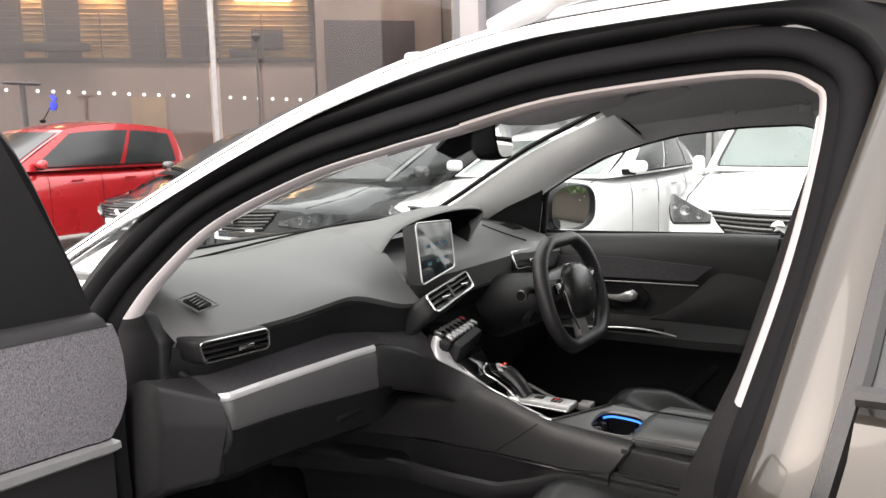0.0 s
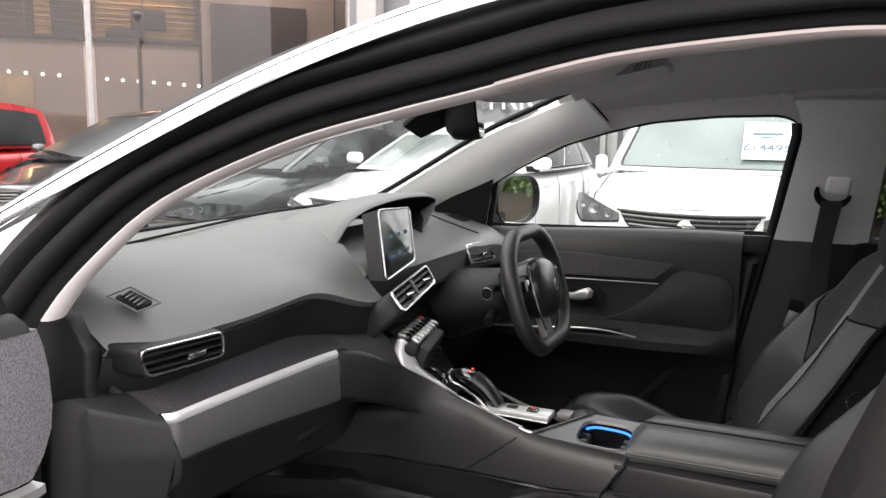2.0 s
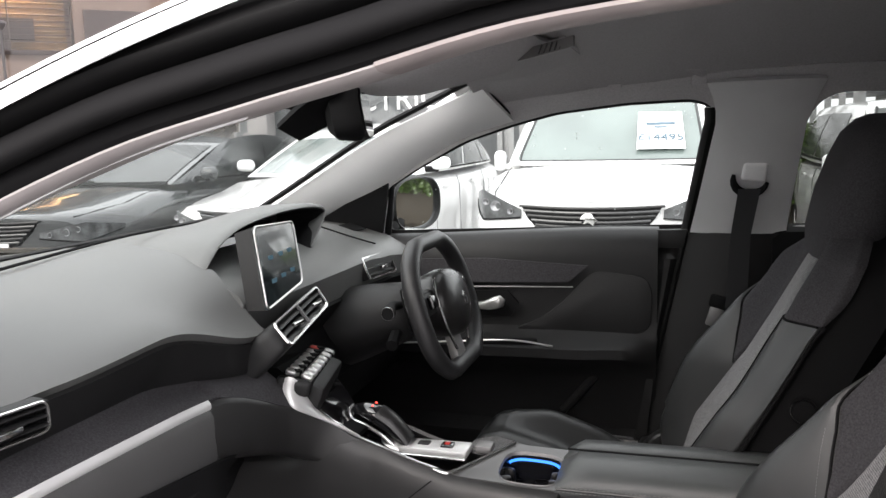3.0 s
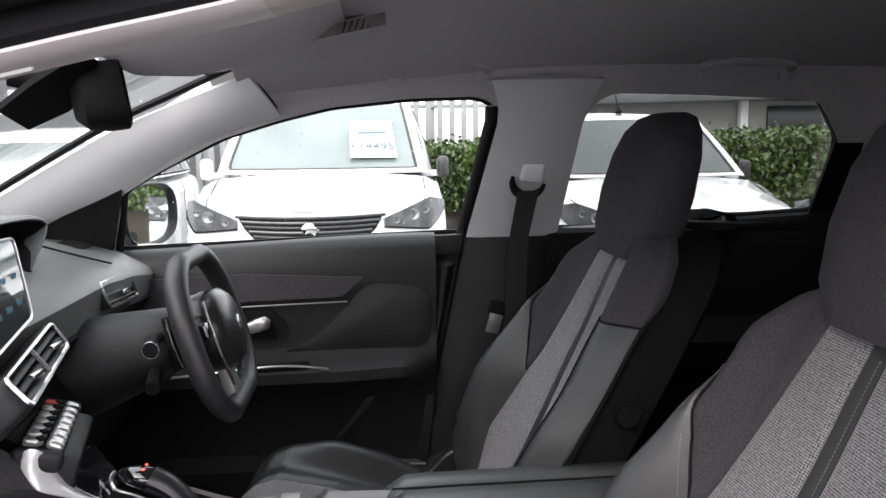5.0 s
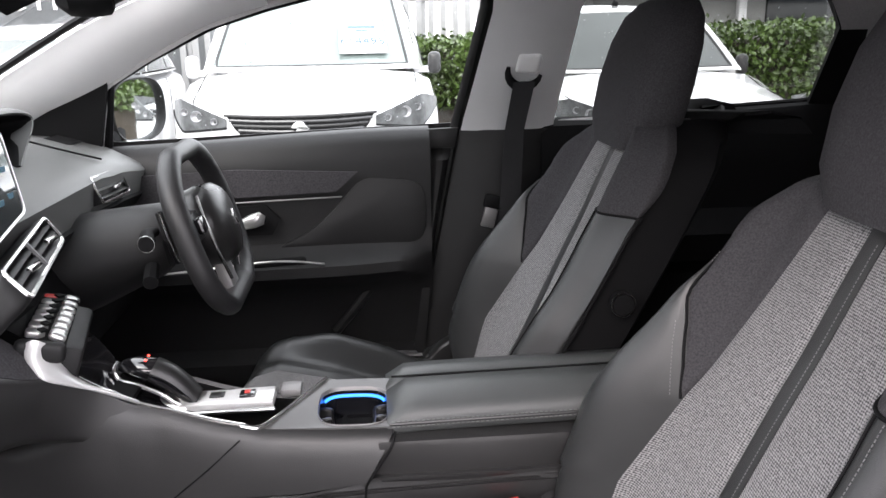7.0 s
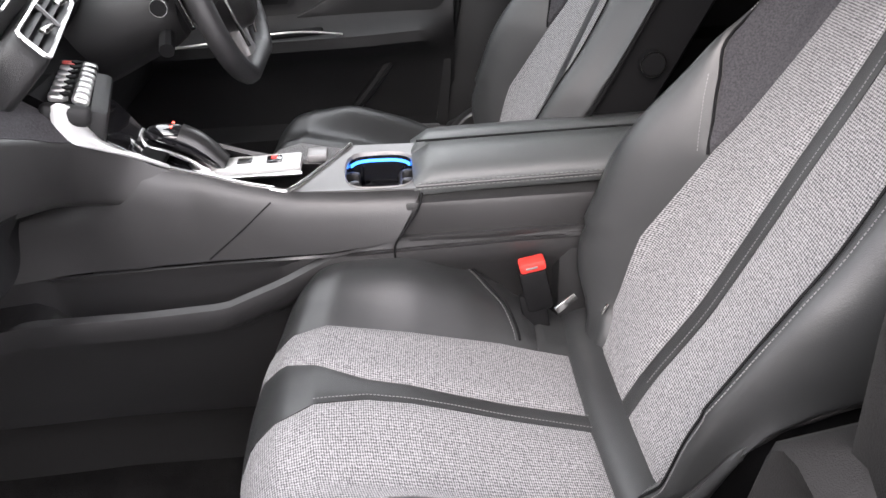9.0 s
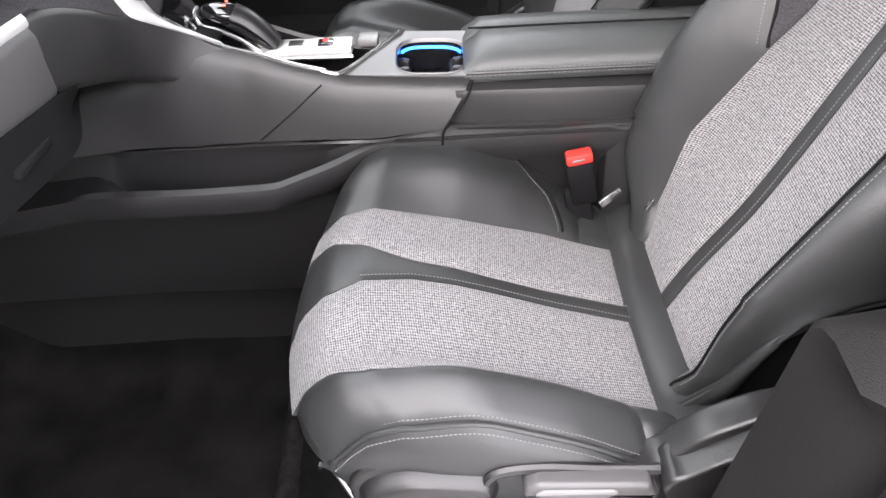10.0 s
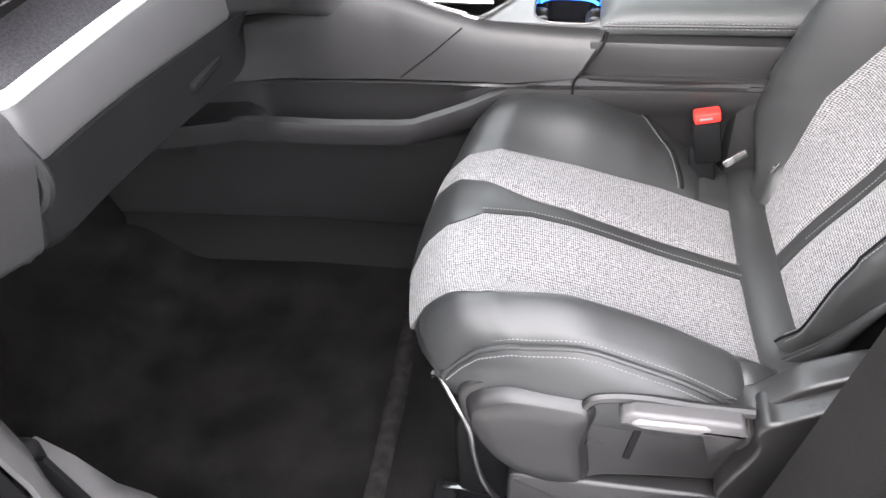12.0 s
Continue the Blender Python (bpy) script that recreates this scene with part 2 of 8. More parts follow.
def even(pts, n):
    """n + 1 points at even steps along a polyline."""
    p = [Vector(q) for q in pts]
    ls = [0.0]
    for a, b in zip(p, p[1:]):
        ls.append(ls[-1] + (b - a).length)
    out, j = [], 0
    for i in range(n + 1):
        s = ls[-1] * i / n
        while j < len(p) - 2 and ls[j + 1] < s:
            j += 1
        d = ls[j + 1] - ls[j]
        out.append(p[j].lerp(p[j + 1], (s - ls[j]) / d if d else 0))
    return out


def crv3(rows, n=28):
    """A smooth curve through rows of four to six numbers."""
    a = crv([r[:3] for r in rows], n)
    b = crv([tuple(r[3:]) + (0,) * (6 - len(r)) for r in rows], n)
    return [(tuple(p) + tuple(q))[:len(rows[0])] for p, q in zip(a, b)]


def interp(x, table):
    """Smooth interpolation in a table of (x, value)."""
    if x <= table[0][0]:
        return table[0][1]
    for (a, u), (b, v) in zip(table, table[1:]):
        if x <= b:
            f = (x - a) / (b - a)
            return u + (v - u) * f * f * (3 - 2 * f)
    return table[-1][1]


def line(x, table):
    """Straight interpolation in a table of (x, value)."""
    if x <= table[0][0]:
        return table[0][1]
    for (a, u), (b, v) in zip(table, table[1:]):
        if x <= b:
            return u + (v - u) * (x - a) / (b - a)
    return table[-1][1]


def thicken(bm, d):
    """Give an open skin a thickness: a second skin below it, joined along the border."""
    bmesh.ops.remove_doubles(bm, verts=bm.verts, dist=1e-6)
    bmesh.ops.recalc_face_normals(bm, faces=bm.faces)
    bm.normal_update()
    faces = bm.faces[:]
    border = [e for e in bm.edges if len(e.link_faces) == 1]
    low = {v: bm.verts.new(v.co - v.normal * d) for v in bm.verts[:]}
    for f in faces:
        bm.faces.new([low[v] for v in reversed(f.verts)])
    for e in border:
        lp = e.link_loops[0]
        u, w = lp.vert, lp.link_loop_next.vert
        bm.faces.new((w, u, low[u], low[w]))


def rounded(corners, r, k=4):
    """A closed outline whose corners are rounded by r."""
    c = [Vector(p) for p in corners]
    out = []
    n = len(c)
    for i in range(n):
        p, a, b = c[i], c[i - 1] - c[i], c[(i + 1) % n] - c[i]
        q0 = p + a.normalized() * min(r, a.length * 0.45)
        q1 = p + b.normalized() * min(r, b.length * 0.45)
        for j in range(k + 1):
            f = j / k
            out.append(q0 * (1 - f) ** 2 + p * (2 * f * (1 - f)) + q1 * f * f)
    return out


def soft(outline, r, k=4):
    """The same for an outline of pairs."""
    return [(v.x, v.z) for v in rounded([(a, 0, b) for a, b in outline], r, k)]


def loft(rows, close_u=False, close_v=False, caps=False, thick=0.0):
    """A skin over rows of points; thick: its thickness."""
    bm = bmesh.new()
    vs = [[bm.verts.new(p) for p in r] for r in rows]
    nr, nc = len(vs), len(vs[0])
    uv = bm.loops.layers.uv.new("UVMap")
    for i in range(nr if close_v else nr - 1):
        for j in range(nc if close_u else nc - 1):
            q = [vs[i][j], vs[i][(j + 1) % nc], vs[(i + 1) % nr][(j + 1) % nc], vs[(i + 1) % nr][j]]
            if len(set(q)) == 4:
                f = bm.faces.new(q)
                for lp, (a, b) in zip(f.loops, ((i, j), (i, j + 1), (i + 1, j + 1), (i + 1, j))):
                    lp[uv].uv = (a, b)
    if caps:
        for r in (vs[0], vs[-1]):
            bm.faces.new(r)
    if thick:
        thicken(bm, thick)
    bmesh.ops.remove_doubles(bm, verts=bm.verts, dist=1e-5)
    return bm


def ring_frames(path, closed):
    """Tangents along a path, with a side and an up that turn as little as they can."""
    n = len(path)
    out, up = [], None
    for i, p in enumerate(path):
        a = path[(i - 1) % n] if closed or i else path[0]
        b = path[(i + 1) % n] if closed or i < n - 1 else path[-1]
        t = (b - a).normalized()
        if up is None:
            up = Vector((0, 0, 1)) if abs(t.z) < 0.9 else Vector((1, 0, 0))
        s = t.cross(up).normalized()
        up = s.cross(t).normalized()
        out.append((p, s, up))
    return out


def tube(path, r, seg=8, closed=False, r2=None):
    """A round bar along a path; r2: its other half width."""
    path = [Vector(p) for p in path]
    rows = []
    n = len(path)
    for i, (p, s, u) in enumerate(ring_frames(path, closed)):
        k = r(i / max(1, n - 1)) if callable(r) else r
        rows.append([p + s * math.cos(a) * k + u * math.sin(a) * (r2 or k) for a in (2 * math.pi * j / seg for j in range(seg))])
    return loft(rows, close_u=True, close_v=closed, caps=not closed)


def rbox(sx, sy, sz, bev=0.005, m=None, seg=2):
    """A box with rounded edges, centred at the origin of m."""
    bm = bmesh.new()
    bmesh.ops.create_cube(bm, size=1, matrix=Matrix.Diagonal((sx, sy, sz, 1)))
    if bev:
        bmesh.ops.bevel(bm, geom=bm.edges[:], offset=min(bev, 0.49 * min(sx, sy, sz)), segments=seg, affect="EDGES", profile=0.5)
    if m is not None:
        bmesh.ops.transform(bm, matrix=m, verts=bm.verts)
    return bm


def prism(outline, d0, d1, axis="y", bev=0.0, seg=2):
    """An outline of (a, b) pulled along an axis from d0 to d1: y takes (x, z), x takes (y, z), z takes (x, y)."""
    put = {"y": lambda a, b, d: (a, d, b), "x": lambda a, b, d: (d, a, b), "z": lambda a, b, d: (a, b, d)}[axis]
    bm = bmesh.new()
    lo = [bm.verts.new(put(a, b, d0)) for a, b in outline]
    hi = [bm.verts.new(put(a, b, d1)) for a, b in outline]
    n = len(lo)
    bm.faces.new(lo)
    bm.faces.new(hi[::-1])
    for i in range(n):
        bm.faces.new((lo[i], lo[(i + 1) % n], hi[(i + 1) % n], hi[i]))
    bmesh.ops.recalc_face_normals(bm, faces=bm.faces)
    if bev:
        bmesh.ops.bevel(bm, geom=[e for e in bm.edges if len(e.link_faces) == 2 and e.calc_face_angle(0) > 0.6], offset=bev, segments=seg, affect="EDGES", profile=0.5)
    return bm


def cyl(p, q, r, seg=20, r2=None, bev=0.0):
    """A rod from p to q."""
    p, q = Vector(p), Vector(q)
    bm = bmesh.new()
    m = Matrix.Translation((p + q) / 2) @ (q - p).to_track_quat("Z", "Y").to_matrix().to_4x4()
    bmesh.ops.create_cone(bm, cap_ends=True, segments=seg, radius1=r, radius2=r if r2 is None else r2, depth=(q - p).length, matrix=m)
    if bev:
        bmesh.ops.bevel(bm, geom=[e for e in bm.edges if e.calc_face_angle(0) > 1], offset=bev, segments=2, affect="EDGES")
    return bm


def ball(p, sx, sy, sz, m=None, seg=16):
    bm = bmesh.new()
    bmesh.ops.create_uvsphere(bm, u_segments=seg, v_segments=seg // 2, radius=1, matrix=Matrix.Translation(p) @ (m or Matrix()) @ Matrix.Diagonal((sx, sy, sz, 1)))
    return bm


def holed(outline, holes, fn, thick):
    """A flat sheet with an outline and holes, all of (a, b); fn places a point; thick: its thickness."""
    bm = bmesh.new()
    edges = []
    for ring in (outline, *holes):
        vs = [bm.verts.new(fn(a, b)) for a, b in ring]
        edges += [bm.edges.new((vs[i], vs[(i + 1) % len(vs)])) for i in range(len(vs))]
    bmesh.ops.triangle_fill(bm, edges=edges, use_beauty=True)
    bmesh.ops.recalc_face_normals(bm, faces=bm.faces)
    bmesh.ops.solidify(bm, geom=bm.faces[:], thickness=thick)
    return bm


def text(name, body, size, mat, m, parent, depth=0.002):
    """Raised letters in the built-in font."""
    cu = bpy.data.curves.new(name, "FONT")
    cu.body, cu.size, cu.extrude, cu.align_x, cu.align_y = body, size, depth, "CENTER", "CENTER"
    tmp = new(name, cu)
    me = bpy.data.meshes.new_from_object(tmp.evaluated_get(bpy.context.evaluated_depsgraph_get()))
    bpy.data.objects.remove(tmp)
    bpy.data.curves.remove(cu)
    me.materials.clear()
    me.materials.append(mat)
    ob = new(name, me)
    ob.matrix_world = m
    if parent is not None:
        ob.parent = parent
        ob.matrix_parent_inverse = parent.matrix_world.inverted()
    return ob


# ---- the show car: body shell, x to its tail, y to the driver's side ----
def hw(z):
    """Half width of the cabin's inner side at a height."""
    return 0.73 - 0.7 * (z - 1.15) if z > 1.15 else 0.73 - 0.05 * (1.15 - z)


# edge of the open front door's aperture, (x, z), round from the foot of the front pillar
APERTURE = [(-0.945, 1.16), (-0.918, 1.222), (-0.85, 1.297), (-0.711, 1.365), (-0.588, 1.401), (-0.496, 1.424), (-0.357, 1.459),
            (-0.188, 1.477), (-0.099, 1.478), (-0.058, 1.464), (-0.043, 1.437), (-0.05, 1.321), (-0.07, 1.205), (-0.105, 1.06),
            (-0.16, 0.93), (-0.195, 0.8), (-0.22, 0.65), (-0.25, 0.5), (-0.33, 0.43), (-0.5, 0.415), (-0.7, 0.415), (-0.82, 0.44),
            (-0.905, 0.53), (-0.955, 0.7), (-0.965, 0.9), (-0.955, 1.06)]
LOOP = [(v.x, v.z) for v in crv([(x, 0, z) for x, z in APERTURE], 130, closed=True)]


def loop_normals():
    out = []
    n = len(LOOP)
    for i in range(n):
        (ax, az), (bx, bz) = LOOP[i - 1], LOOP[(i + 1) % n]
        t = Vector((bx - ax, bz - az)).normalized()
        out.append((-t.y, t.x))
    return out


NORMALS = loop_normals()


def aperture_band(profile, side=-1, z_min=0.0, x0=-9, x1=9):
    """A band round the aperture; profile: rows of (outward, towards the cabin's middle)."""
    rows = []
    start = next(i for i in range(len(LOOP)) if LOOP[i][1] >= z_min and LOOP[i - 1][1] < z_min) if z_min else 0
    for i in range(len(LOOP)):
        (x, z), (nx, nz) = LOOP[(start + i) % len(LOOP)], NORMALS[(start + i) % len(LOOP)]
        if z < z_min:
            break
        row = []
        k = interp(z, [(1.27, 0.0), (1.36, 1.0)]) * interp(x, [(-0.22, 1.0), (-0.1, 0.25)])
        for d, dy, *more in profile:
            zz = z + nz * d
            row.append((x + nx * d, side * (hw(zz) - dy - (more[0] * k if more else 0)), zz))
        if x0 <= x <= x1:
            rows.append(row)
    return loft(rows, close_v=not z_min)


car = thing("show_car", "bronze-grey family SUV with its front passenger door open", "car")
LIP = [(0.024, 0.03, 0.042), (0.012, 0.03, 0.048), (0.002, 0.024, 0.045), (-0.003, 0.016, 0.034), (-0.005, 0.004, 0.012), (-0.004, -0.005, 0.003), (0.0, -0.011), (0.01, -0.014)]
part("seal_flap", aperture_band([(0.002, -0.0115), (0.006, -0.018), (0.013, -0.023), (0.022, -0.025), (0.03, -0.018)]), RUBBER, car, "dark rubber flap of the door seal")
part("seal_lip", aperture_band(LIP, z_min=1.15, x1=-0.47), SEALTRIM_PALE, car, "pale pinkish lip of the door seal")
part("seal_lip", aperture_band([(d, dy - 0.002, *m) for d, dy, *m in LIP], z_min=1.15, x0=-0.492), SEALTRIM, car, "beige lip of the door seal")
seal_prof = [(0.034 + 0.016 * math.cos(a), -0.035 + 0.02 * math.sin(a)) for a in (2 * math.pi * k / 20 for k in range(21))]
part("door_seal", aperture_band(seal_prof), RUBBER, car, "dark rubber door seal")
part("door_flange", aperture_band([(0.02, 0.0), (0.05, -0.03), (0.056, -0.05), (0.062, -0.06), (0.067, -0.064), (0.08, -0.06), (0.1, -0.045), (0.12, -0.02)]), FLANGE, car, "black painted door flange")

# bright arch over the side windows
ARCH_LOW = [(-1.35, 1.03), (-1.2, 1.14), (-1.058, 1.236), (-0.914, 1.328), (-0.744, 1.421), (-0.579, 1.487), (-0.424, 1.527), (-0.281, 1.543), (-0.012, 1.552), (0.5, 1.545), (1.1, 1.49), (1.5, 1.38)]


def arch(side):
    lo = crv([(x, 0, z) for x, z in ARCH_LOW], 60)
    rows = []
    for i, p in enumerate(lo):
        a, b = lo[max(0, i - 1)], lo[min(len(lo) - 1, i + 1)]
        t = (b - a).normalized()
        n = Vector((-t.z, 0, t.x))
        row = []
        for k in range(6):
            f = k / 5
            q = p + n * (0.034 * f)
            row.append((q.x, side * (max(0.5, hw(q.z) + 0.075 + 0.016 * math.sin(math.pi * f) - 0.018 * f)), q.z + 0.003 * math.sin(math.pi * f)))
        rows.append(row)
    return loft(rows, thick=0.006)


for s in (-1, 1):
    part("roof_arch", arch(s), ARCH, car, "bright metal arch along the roof line")
    groove = crv([(x, s * (hw(z + 0.016) + 0.0835), z + 0.016) for x, z in ARCH_LOW], 60)
    part("arch_groove", tube(groove, 0.0016, 5), FLANGE, car)
    rail = crv([(-0.43, s * 0.53, 1.548), (-0.37, s * 0.53, 1.57), (-0.28, s * 0.53, 1.592), (0.2, s * 0.535, 1.628), (0.8, s * 0.555, 1.61), (1.05, s * 0.56, 1.575)], 24)
    part("roof_rail", tube(rail, 0.011, 10, r2=0.016), SILVER, car, "bright roof rail")


def roof_rows(dz, y_edge, x0, x1, z_tab, n=18, m=20, near=1.0):
    rows = []
    for i in range(n + 1):
        x = x0 + (x1 - x0) * i / n
        zc = interp(x, z_tab)
        e = y_edge(x)
        rows.append([(x, e * (2 * j / m - 1), zc - dz(x) * abs(2 * j / m - 1) ** 3 * (near if j < m / 2 else 1.0)) for j in range(m + 1)])
    return rows


part("roof", loft(roof_rows(lambda x: 0.055, lambda x: line(x, [(-0.72, 0.52), (-0.5, 0.502), (1.6, 0.51)]), -0.72, 1.6, [(-0.72, 1.515), (-0.5, 1.566), (0.0, 1.603), (0.8, 1.59), (1.6, 1.5)]), thick=0.012), TAUPE, car)
part("headlining", loft(roof_rows(lambda x: 0.08, lambda x: line(x, [(-0.66, 0.5), (-0.4, 0.503), (0.4, 0.505), (1.5, 0.54)]), -0.66, 1.5, [(-0.66, 1.515), (-0.45, 1.54), (0.0, 1.562), (0.8, 1.55), (1.5, 1.46)], near=0.4), thick=0.01), LINING, car, "grey felt headlining")


# windows of the driver's side, (x, z)
WIN_FRONT = [(-0.985, 1.115), (-0.83, 1.12), (-0.5, 1.132), (-0.232, 1.14), (-0.205, 1.27), (-0.183, 1.394), (-0.195, 1.425), (-0.228, 1.438), (-0.357, 1.435), (-0.506, 1.42), (-0.608, 1.396), (-0.72, 1.362), (-0.85, 1.3), (-0.94, 1.25)]
WIN_REAR = [(-0.034, 1.143), (0.25, 1.165), (0.552, 1.182), (0.531, 1.338), (0.45, 1.425), (0.2, 1.438), (0.034, 1.442), (0.0, 1.425), (-0.02, 1.385)]
WIN_REAR_GLASS = [(-0.06, 1.14), (0.6, 1.18), (0.57, 1.34), (0.46, 1.45), (0.02, 1.46), (-0.04, 1.43)]


def side_sheet(side, holes, outline, thick, out=0.0):
    return holed(outline, holes, lambda x, z: (x, side * (hw(z) + out), z), thick)


SIDE_TOP = [(-1.0, 1.105), (-0.2, 1.12), (1.4, 1.16), (1.42, 1.35), (1.2, 1.455), (0.5, 1.488), (0.0, 1.492), (-0.4, 1.48), (-0.62, 1.452), (-0.75, 1.385), (-0.95, 1.275)]
WIN_FRONT, WIN_REAR = soft(WIN_FRONT, 0.02), soft(WIN_REAR, 0.025)
part("side_lining", side_sheet(1, [WIN_FRONT, WIN_REAR], SIDE_TOP, 0.02), LINING, car, "dark grey upper side lining")
part("window_channel", side_sheet(1, [[(x * 0.985 - 0.005, 1.28 + (z - 1.28) * 0.94) for x, z in WIN_FRONT]], [(x, z) for x, z in WIN_FRONT], 0.012, 0.022), FLANGE, car, "black window channel")
part("side_window", holed([(-1.0, 1.08), (-0.2, 1.1), (-0.16, 1.44), (-0.5, 1.46), (-0.75, 1.38), (-0.95, 1.27)], [], lambda x, z: (x, hw(z) + 0.045, z), 0.004), WINDSCREEN, car).visible_shadow = False
part("side_window", holed(WIN_REAR_GLASS, [], lambda x, z: (x, hw(z) + 0.045, z), 0.004), REAR_GLASS, car, "lightly tinted rear window").visible_shadow = False
DROP = material("rain_drop", (0.75, 0.77, 0.78), 0.08, coat=1.0, scale=5)
rng_d = random.Random(5)
dv, df = [], []
for k in range(150):
    if k < 90:
        x, z = rng_d.uniform(-0.9, -0.22), rng_d.uniform(1.13, 1.43)
    else:
        x, z = rng_d.uniform(0.0, 0.5), rng_d.uniform(1.17, 1.43)
    r = rng_d.uniform(0.0006, 0.0017)
    b0 = len(dv)
    yo = hw(z) + 0.046
    dv += [(x + r * math.cos(a), yo + 0.0003, z + 1.3 * r * math.sin(a)) for a in (math.pi * j / 3 for j in range(6))] + [(x, yo + 0.0012, z)]
    df += [(b0 + j, b0 + (j + 1) % 6, b0 + 6) for j in range(6)]
    df.append(tuple(b0 + j for j in range(6)))
dm = bpy.data.meshes.new("rain_drops")
dm.from_pydata(dv, [], df)
dm.materials.append(DROP)
drops = new("rain_drops", dm)
drops.parent = car
drops.matrix_parent_inverse = car.matrix_world.inverted()
tagged(drops, "rain drops on the side glass", kind="stuff")
sill_rows = []
for k in range(19):
    x = -0.035 + 0.035 * k
    z = line(x, [(-0.035, 1.143), (0.25, 1.165), (0.552, 1.182), (0.62, 1.185)])
    sill_rows.append([(x, hw(z) - o, z - d) for o, d in ((0.0, 0.002), (0.014, 0.003), (0.026, 0.008), (0.032, 0.02), (0.034, 0.09))])
part("window_sill", loft(sill_rows, thick=0.003), DARK, car, "black sill under the rear window")
RIM = [(x, hw(z) - 0.004, z) for x, z in WIN_REAR]
part("window_rubber", tube([Vector(q) for q in RIM], 0.006, 6, closed=True), FLANGE, car)
part("quarter_pillar", loft([[(0.535 + 0.03 * k, hw(1.17) - 0.006 - 0.01 * math.sin(k * 1.05), 1.16), (0.52 + 0.03 * k, hw(1.34) - 0.012, 1.34), (0.44 + 0.035 * k, hw(1.43) - 0.012, 1.435)] for k in range(4)], thick=0.01), DARK, car)

# pillar trims: pale front pillar between its windscreen edge and its window edge
def front_pillar(side):
    lower = crv([(-1.3, side * 0.79, 1.06), (-1.184, side * 0.735, 1.142), (-0.94, side * (hw(1.252) - 0.006), 1.252), (-0.85, side * (hw(1.303) - 0.007), 1.303), (-0.72, side * (hw(1.365) - 0.008), 1.365), (-0.6, side * (hw(1.4) - 0.008), 1.4)], 24)
    upper = crv([(-1.42, side * 0.66, 1.11), (-1.221, side * 0.62, 1.213), (-0.934, side * 0.53, 1.358), (-0.78, side * 0.497, 1.421), (-0.638, side * 0.431, 1.4665)], 24)
    rows = []
    for a, b in zip(lower, upper):
        rows.append([a.lerp(b, k / 6) + Vector((0.2, -side * 0.8, -0.15)) * (0.022 * math.sin(math.pi * min(1, 0.1 + k / 6 * 0.85))) for k in range(7)])
    return loft(rows, thick=0.008)


part("pillar_trim", front_pillar(1), PILLAR, car, "pale grey front pillar trim")
seam_pts = [Vector(p) for p in ((-0.598, hw(1.4) - 0.012, 1.4), (-0.605, 0.52, 1.413), (-0.618, 0.478, 1.436), (-0.635, 0.428, 1.464))]
part("pillar_seam", tube(crv(seam_pts, 14), 0.0022, 6), DARK, car, "dark joint above the pillar trim")
part("pillar_trim", front_pillar(-1), PILLAR, car, "pale grey front pillar trim")


def b_pillar_trim(side):
    rows = []
    for i in range(13):
        z = 1.14 + (1.462 - 1.14) * i / 12
        x0 = line(z, [(1.135, -0.229), (1.394, -0.18), (1.43, -0.188), (1.47, -0.205)])
        x1 = line(z, [(1.135, -0.036), (1.385, -0.022), (1.43, -0.008), (1.47, 0.008)])
        rows.append([(x0 + (x1 - x0) * k / 8, side * (hw(z) - 0.02 - 0.016 * math.sin(math.pi * k / 8) ** 0.7), z) for k in range(9)])
    return loft(rows, thick=0.012)


part("pillar_trim", b_pillar_trim(1), PILLAR_SHADED, car, "pale grey middle pillar trim")
part("window_seal", loft([[(line(z, [(1.14, -0.252), (1.394, -0.206), (1.44, -0.215)]) + d, hw(z) - o, z) for d, o in ((0.004, 0.004), (0.008, 0.018), (0.014, 0.024), (0.022, 0.022), (0.027, 0.012))] for z in (1.135 + 0.025 * k for k in range(12))], thick=0.004), FLANGE, car, "black window seal")
low = []
for i in range(9):
    z = 0.42 + (1.137 - 0.42) * i / 8
    x0 = line(z, [(0.42, -0.39), (1.137, -0.232)])
    low.append([(x0 + (0.22 + 0.02 * (8 - i) / 8) * k / 6, 0.73 - 0.045 * math.sin(math.pi * (0.15 + 0.7 * k / 6)), z) for k in range(7)])
part("lower_pillar_trim", loft(low, thick=0.008), PLASTIC, car)

# near side: middle pillar trim inside the aperture, sill, kick panel
near = []
NEAR_EDGE = [(0.4, -0.335), (0.48, -0.316), (0.6, -0.254), (0.726, -0.23), (0.806, -0.215), (0.9, -0.198), (0.924, -0.192), (0.93, -0.158), (1.07, -0.136), (1.2, -0.093), (1.437, -0.044), (1.49, -0.045)]
for z in [0.4 + 0.04 * i for i in range(13)] + [0.9, 0.916, 0.924, 0.928, 0.934, 0.96] + [1.0 + 0.05 * i for i in range(10)] + [1.49]:
    xe = line(z, NEAR_EDGE)
    ye = line(z, [(0.4, 0.635), (0.6, 0.622), (0.915, 0.62), (0.926, 0.632), (0.934, 0.645), (1.07, 0.606), (1.205, 0.622), (1.49, 0.45)])
    lip = line(z, [(0.4, 0.0), (0.9, 0.0), (0.93, -0.03), (1.49, 0.0)])
    near.append([(xe + 0.062 + lip, -(hw(z) + 0.02), z), (xe + 0.034 + lip, -(hw(z) - 0.012), z), (xe + 0.024 + lip, -(hw(z) - 0.022), z), (xe + 0.003, -(ye + 0.022), z), (xe, -(ye + 0.008), z), (xe + 0.006, -ye, z), (xe + 0.07, -(ye - 0.012), z), (xe + 0.2, -ye, z)])
part("pillar_trim", loft(near, thick=0.006), TRIM_BLACK, car, "black grained middle pillar trim")
